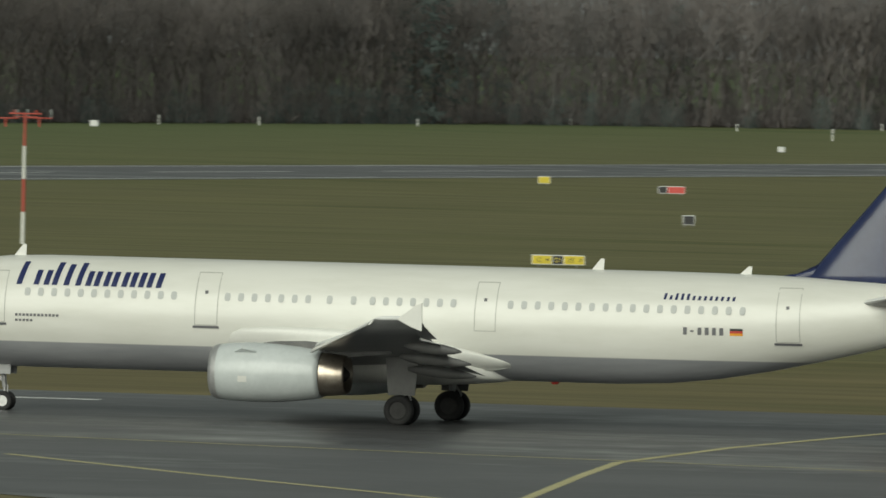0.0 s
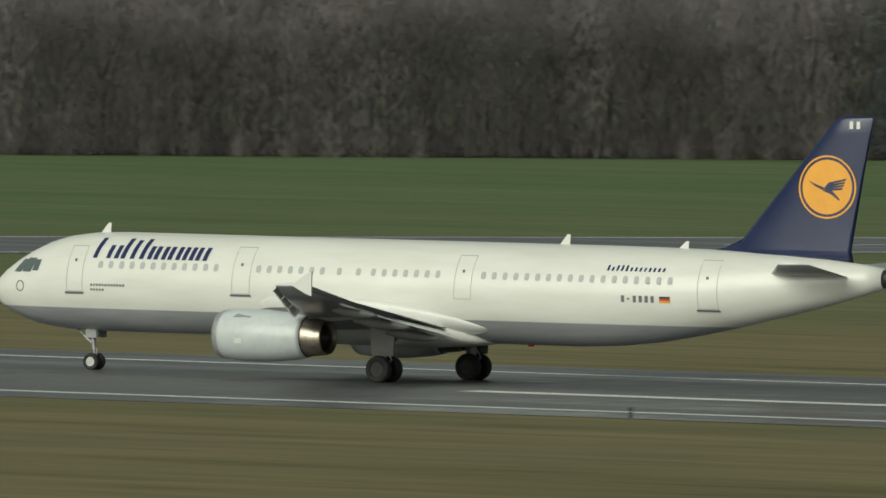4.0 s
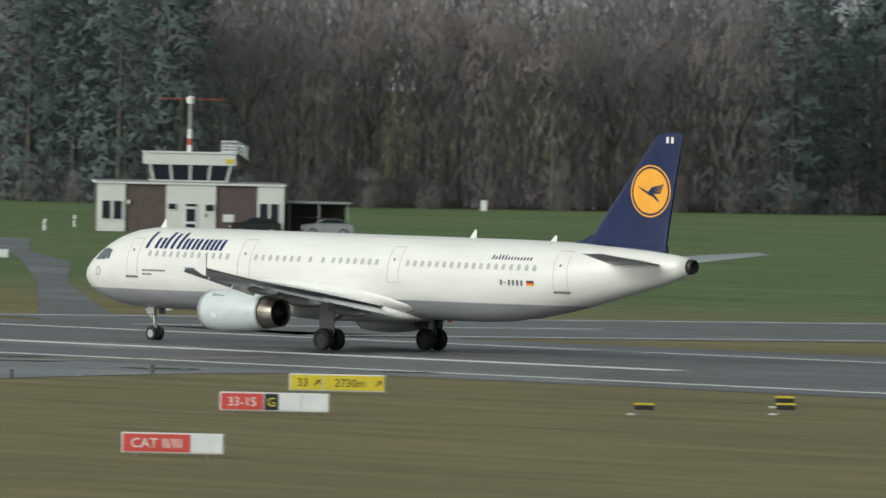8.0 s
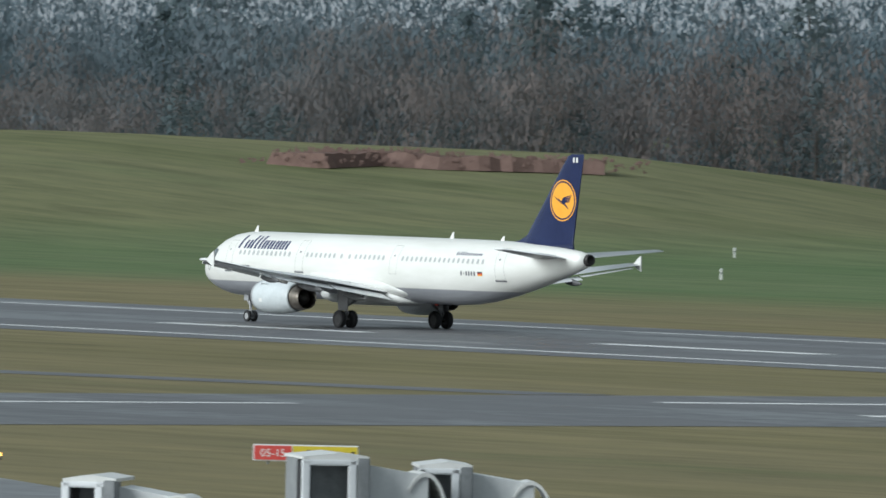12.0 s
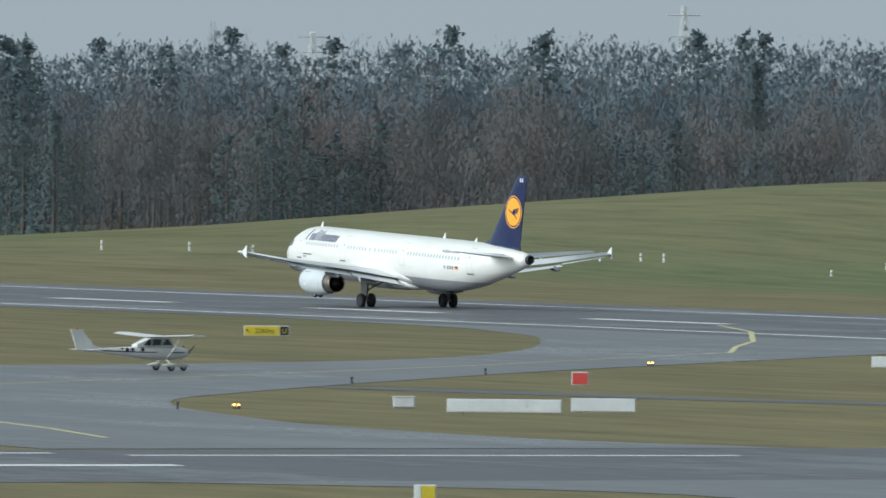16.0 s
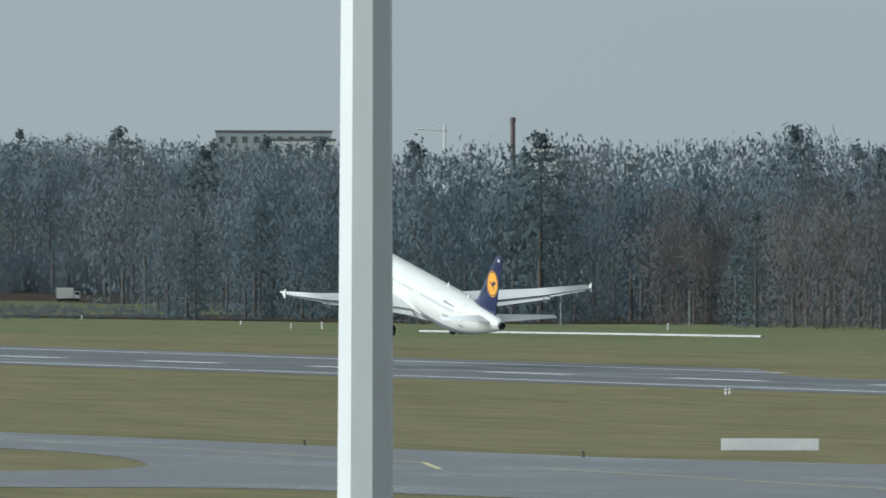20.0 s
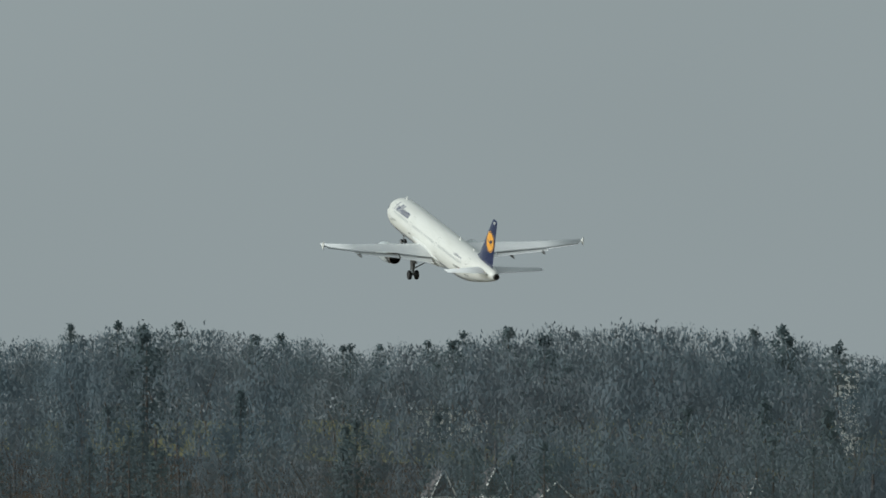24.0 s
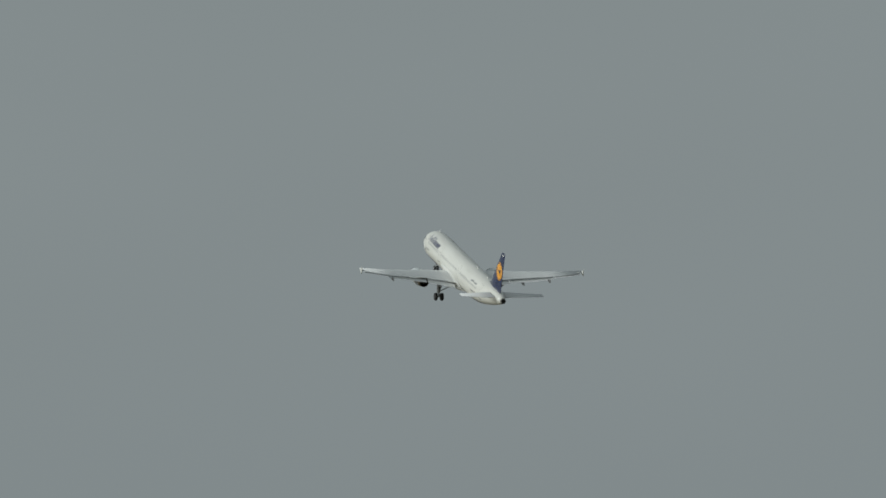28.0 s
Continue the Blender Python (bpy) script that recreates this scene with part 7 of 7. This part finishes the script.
for az, rr, ztop, wd, turn in ((-58.70, 390, 4.48, 2.2, 4), (-57.0, 390, 4.2, 1.6, -10), (-55.94, 390, 5.0, 2.0, 10), (-55.46, 392, 4.75, 1.6, 4)):
    x, y = rr * math.sin(radians(az)), rr * math.cos(radians(az))
    br = thing("boarding_bridge", "white and grey head of a boarding bridge on the apron", "boarding bridge", facing(x, y, turn))
    bm = B()
    loft(bm, [[(-wd / 2, yy, ztop - 0.2), (wd / 2, yy, ztop - 0.2), (wd / 2, yy, ztop - 0.1), (0.1, yy, ztop), (-wd / 2, yy, ztop - 0.12)] for yy in (-0.2, 3.0)])
    part("roof", bm, WHITE, br, "white roof, slightly crowned")
    block("lintel", SIGN_WHITE, br, -wd / 2, wd / 2 - 0.3, -0.3, -0.1, ztop - 0.38, ztop - 0.2, 0.04)
    for s, w in ((-1, 0.12), (1, 0.12)):
        block("frame_post", SIGN_WHITE, br, s * (wd / 2 - 0.1) - w - (0.4 if s > 0 else 0), s * (wd / 2 - 0.1) + w - (0.4 if s > 0 else 0), -0.3, -0.1, 2.2, ztop - 0.2, 0.03)
    block("side_column", GALV, br, wd / 2 - 0.36, wd / 2, -0.35, 0.2, 2.2, ztop - 0.15, 0.03, "grey side column")
    block("cab", GALV, br, -wd / 2 + 0.05, wd / 2 - 0.4, 0.9, 3.0, 2.2, ztop - 0.2, 0.0, "dim inside of the cab")
    block("bellows", BLACK, br, -wd / 2 + 0.02, -wd / 2 + 0.3, -0.05, 0.9, 2.2, ztop - 0.25, 0.02)
    bm = B()
    loft(bm, [[(xx, yy, zz) for yy, zz in ((0.4, 2.3), (2.6, 2.3), (2.6, zt), (0.4, zt))] for xx, zt in ((wd / 2, ztop - 0.35), (wd / 2 + 1.9, ztop - 0.65))])
    part("tunnel", bm, CABINET, br, "pale grey tunnel")
    bm = B()
    loft(bm, [[(wd / 2 + 1.9 + 0.75 * math.sin(t) * r - 0.1, yy, 2.6 + (ztop - 3.15) * math.cos(t) * r) for t in [math.pi * k / 16 - math.pi / 2 + 0.8 for k in range(17)]] for r, yy in ((0.93, 0.3), (1.0, 0.3), (1.0, 2.4), (0.93, 2.4), (0.93, 0.3))], cap=False, closed=False)
    part("end_ring", bm, WHITE, br, "white curved end ring")
    for s in (-1, 1):
        rod("leg", GALV, br, (s * wd * 0.35, 1.6, 0.3), (s * wd * 0.35, 1.6, 2.3), 0.16)
        rod("wheel", RUBBER, br, (s * wd * 0.35 - 0.15, 1.6, 0.4), (s * wd * 0.35 + 0.15, 1.6, 0.4), 0.4, n=14)

# ---- buildings and landmarks beyond the woods ----
FAR_WALL = worn("grey_far_wall", (0.30, 0.32, 0.33), (0.38, 0.40, 0.41), 0.1, 0.8)
FAR_ROOF = worn("dark_roof_tiles", (0.09, 0.085, 0.085), (0.14, 0.13, 0.13), 0.3, 0.8)
FAR_GLASS = material("grey_far_glass", (0.10, 0.115, 0.12), 0.2)
FAR_BRICK = worn("brown_chimney_brick", (0.12, 0.10, 0.095), (0.17, 0.14, 0.135), 0.2, 0.85)


def far_block(name, label, x, y, w, ztop, mat, d=12.0, rows=2):
    z = terrain(x, y)
    ob = thing(name, label, "building", facing(x, y, 0, z))
    hh = ztop - z
    block("wall", mat, ob, -w / 2, w / 2, 0, d, -1, hh, 0.0), block("roof", FAR_ROOF, ob, -w / 2 - 0.2, w / 2 + 0.2, -0.2, d + 0.2, hh, hh + 0.4, 0.0)
    n = max(2, int(w / 2.4))
    for r in range(rows):
        for k in range(n):
            xx = -w / 2 + w * (k + 0.5) / n
            wi = block("window", GALV, ob, xx - 0.6, xx + 0.6, -0.08, 0.0, hh - 2.4 - 3.1 * r, hh - 0.9 - 3.1 * r, 0.0)
            block("pane", FAR_GLASS, wi, xx - 0.52, xx + 0.52, -0.1, -0.08, hh - 2.3 - 3.1 * r, hh - 1.0 - 3.1 * r, 0.0)
    return ob


far_block("office_block", "grey office block rising beyond the woods", -2719, 1009, 25.5, 33.6, FAR_WALL, 12.0, 1), far_block("office_wing", "pale lower wing of the office block", -2690, 1005, 14.2, 31.6, SIGN_WHITE, 8.0, 1)
for x, y, w, zt in ((-2325, 918, 3.7, 28.3), (-2324, 923, 5.9, 25.4), (-2319, 933, 1.6, 26.2), (-2541, 912, 2.0, 29.9), (-2458, 848, 5.0, 27.5), (-2578, 804, 15.0, 20.6), (-2769, 862, 14.3, 22.0), (-2475, 870, 3.0, 27.0)):
    far_block("white_building", "white building showing above the tree crowns", x, y, w, zt, WHITE, 8.0, 1)
ch = thing("chimney", "tall brown brick chimney on the skyline", "chimney", facing(-2700, 1058, 0, terrain(-2700, 1058)))
rod("shaft", FAR_BRICK, ch, (0, 0, -1), (0, 0, 35.0), 0.9, 0.55, 12), rod("crown_ring", FAR_BRICK, ch, (0, 0, 35.0), (0, 0, 36.2), 0.68, n=12)
cr = thing("tower_crane", "pale tower crane beyond the woods", "crane", facing(-2892, 1116, 0, terrain(-2892, 1116)))
rod("tower", CABINET, cr, (0, 0, -1), (0, 0, 33.4), 0.25), rod("jib", CABINET, cr, (-6.5, 0, 32.6), (0.9, 0, 32.2), 0.16), rod("tie", CABINET, cr, (0, 0, 33.4), (-4.5, 0, 32.6), 0.07)


def pylon(x, y, h, arms):
    z = terrain(x, y)
    ob = thing("power_pylon", "faint grey lattice pylon on the skyline", "pylon", facing(x, y, 20, z))
    for sx in (-1, 1):
        for sy in (-1, 1):
            rod("leg", CABINET, ob, (sx * 2.2, sy * 2.2, -0.5), (sx * 0.3, sy * 0.3, h), 0.16, 0.1, 5)
    for k in range(7):
        a, b = k / 7, (k + 1) / 7
        wa, wb = 2.2 - 1.9 * a, 2.2 - 1.9 * b
        rod("brace", CABINET, ob, (-wa, -wa, h * a), (wb, -wb, h * b), 0.07, n=4), rod("brace", CABINET, ob, (wa, -wa, h * a), (-wb, -wb, h * b), 0.07, n=4)
    for u, r in arms:
        rod("arm", CABINET, ob, (-r, 0, h * u), (r, 0, h * u), 0.12, n=4)


pylon(-2133, 1303, 46.0, ((0.78, 3.5), (0.9, 2.6))), pylon(-2201, 1076, 31.5, ((0.97, 3.2), (0.88, 2.4))), pylon(-2270, 1190, 38.0, ((0.95, 3.4), (0.84, 2.8)))


def gabled_house(x, y, w, zt, wall):
    z = terrain(x, y)
    hh = zt - z
    ob = thing("gabled_house", "small white house with a steep dark roof among trees", "house", facing(x, y, 12, z))
    block("wall", wall, ob, -w / 2, w / 2, 0, 9, -0.5, hh * 0.5, 0.0)
    bm = B()
    loft(bm, [[(-w / 2 - 0.2, yy, hh * 0.48), (w / 2 + 0.2, yy, hh * 0.48), (0, yy, hh)] for yy in (-0.1, 9.1)])
    part("roof", bm, FAR_ROOF, ob, "steep dark roof")
    for s in (-1, 1):
        rod("barge_board", WHITE, ob, (s * (w / 2 + 0.25), -0.2, hh * 0.48), (0, -0.2, hh * 1.02), 0.14, n=4)
    for k in (-0.25, 0.25):
        block("window", POST_WHITE, ob, w * k - 0.5, w * k + 0.5, -0.06, 0.0, 0.9, 2.0, 0.0)


gabled_house(-2098, 662, 4.4, 10.2, WHITE), gabled_house(-2102, 654, 3.8, 9.7, WHITE), gabled_house(-2084, 668, 7.0, 7.6, FAR_WALL), gabled_house(-2060, 695, 3.0, 8.2, WHITE)

# trees that stand out against the sky
for kind, i, x, y, size, wide in ((4, 3, -1984, 828, 1.19, 1.3), (4, 1, -1990, 842, 1.22, 1.0), (4, 0, -2164, 1038, 1.5, 0.42), (4, 2, -2163, 1043, 1.26, 0.35), (5, 3, -1572, 877, 1.25, 1.2), (5, 1, -1568, 882, 1.06, 1.0), (5, 3, -1508, 908, 1.2, 1.0), (5, 1, -1511, 904, 1.02, 0.9), (5, 3, -1821, 827, 1.34, 0.7),
                                  (5, 1, -1818, 831, 1.2, 0.7), (5, 3, -1728, 789, 1.15, 1.3), (5, 1, -1722, 796, 1.08, 1.0), (5, 3, -1722, 762, 1.0, 1.2), (5, 3, -1727, 752, 0.9, 1.3), (5, 1, -1560, 925, 0.95, 1.0), (5, 2, -1600, 850, 0.9, 0.9), (5, 3, -2792, 783, 0.95, 0.9), (4, 5, -1700, 1050, 1.1, 1.1), (4, 3, -1640, 1020, 1.12, 1.2), (4, 2, -1880, 930, 1.15, 1.2), (4, 4, -1900, 905, 1.2, 1.0), (4, 1, -1910, 880, 1.15, 1.2)):
    plant(kind, i, x, y, size, (x * 7) % 360, wide)
TRACK_Y = 488.7
# seconds, place along the runway, height of the main wheels, nose-up, bank
FLIGHT = [
    (0.0, -128.4, 0.00, 0.00, 0.00), (0.5, -145.6, 0.00, 0.00, 0.00), (1.0, -163.3, 0.00, 0.00, 0.00),
    (1.5, -181.8, 0.00, 0.00, 0.00), (2.0, -200.9, 0.00, 0.00, 0.00), (2.5, -220.7, 0.00, 0.00, 0.00),
    (3.0, -241.4, 0.00, 0.00, 0.00), (3.5, -262.9, 0.00, 0.00, 0.00), (5.5, -356.9, 0.00, 0.00, 0.00),
    (6.0, -381.5, 0.00, 0.00, 0.00), (6.5, -406.7, 0.00, 0.00, 0.00), (7.0, -432.3, 0.00, 0.00, 0.00),
    (7.5, -458.4, 0.00, 0.00, 0.00), (8.0, -485.0, 0.00, 0.00, 0.00), (8.5, -512.2, 0.00, 0.00, 0.00),
    (9.0, -539.8, 0.00, 0.00, 0.00), (9.5, -568.0, 0.00, 0.00, 0.00), (10.0, -596.7, 0.00, 0.00, 0.00),
    (10.5, -625.9, 0.00, 0.00, 0.00), (11.0, -655.6, 0.00, 0.00, 0.00), (11.5, -685.8, 0.00, 0.00, 0.00),
    (13.5, -811.0, 0.00, 0.00, 0.00), (14.0, -843.6, 0.00, 0.00, 0.00), (14.5, -876.9, 0.00, 0.00, 0.00),
    (15.0, -911.0, 0.00, 0.00, 0.00), (15.5, -945.8, 0.00, 0.97, 0.00), (16.0, -981.3, 0.00, 1.85, 0.00),
    (16.5, -1017.2, 0.00, 2.72, 0.00), (17.0, -1053.3, 0.00, 3.89, 0.00), (17.5, -1089.5, 0.00, 4.82, 0.00),
    (18.0, -1125.9, 0.08, 6.04, 0.00), (18.5, -1162.4, 0.41, 7.31, 0.54), (19.0, -1199.0, 1.05, 8.87, 0.18),
    (19.5, -1235.8, 2.10, 10.13, -0.46), (20.0, -1272.6, 3.65, 10.76, -1.14), (20.5, -1309.6, 5.74, 11.98, -1.18),
    (21.0, -1346.6, 8.44, 12.56, -1.40), (21.5, -1383.7, 11.80, 13.14, -1.49), (22.0, -1420.9, 15.76, 13.75, -1.28),
    (22.5, -1458.1, 20.24, 13.80, -1.13), (24.5, -1609.2, 41.11, 13.88, -0.90), (25.0, -1647.7, 46.76, 13.76, -0.16),
    (25.5, -1686.5, 52.61, 14.27, 0.45), (26.0, -1725.7, 58.64, 14.34, 0.18), (26.5, -1765.3, 64.88, 14.72, -0.31),
    (27.0, -1805.2, 71.31, 15.33, -0.09), (27.5, -1845.5, 77.94, 15.89, 0.43), (28.0, -1886.2, 84.77, 16.02, 0.94),
]


# seconds, how far the lift bends the wings up (degrees, metres)
FLEX = [(0.0, 0.0, 0.0), (11.0, 0.1, 0.0), (14.0, 0.4, 0.03), (16.0, 0.8, 0.08), (17.5, 1.3, 0.14), (19.0, 1.3, 0.22), (21.0, 1.2, 0.25), (28.0, 1.0, 0.25)]
# seconds, how far the main legs hang below their loaded length
LEGS = [(0.0, 0.0), (17.6, 0.0), (18.4, -0.12), (19.4, -0.42), (28.0, -0.45)]


def motions():
    for wing, side in WINGS:
        walk(wing, [(t, pose(0, 0, up, side * bend, 0, 0)) for t, bend, up in FLEX])
    for leg in LEGS_OF_JET:
        walk(leg, [(t, pose(0, 0, drop)) for t, drop in LEGS])
    walk(jet, [(t, pose(s, TRACK_Y, z, bank, -nose_up, 180)) for t, s, z, nose_up, bank in FLIGHT])
    walk(small_plane, [(t, pose(-735.0, y + 1.3, 0.03, 0, 0, 90)) for t, y in ((0.0, 308.0), (5.0, 320.5), (10.0, 333.0), (14.0, 343.0), (15.0, 345.5), (16.0, 348.0), (17.0, 350.2), (18.0, 352.6), (19.0, 355.0), (22.0, 361.0), (25.0, 364.0), (28.0, 365.0))])


motions()
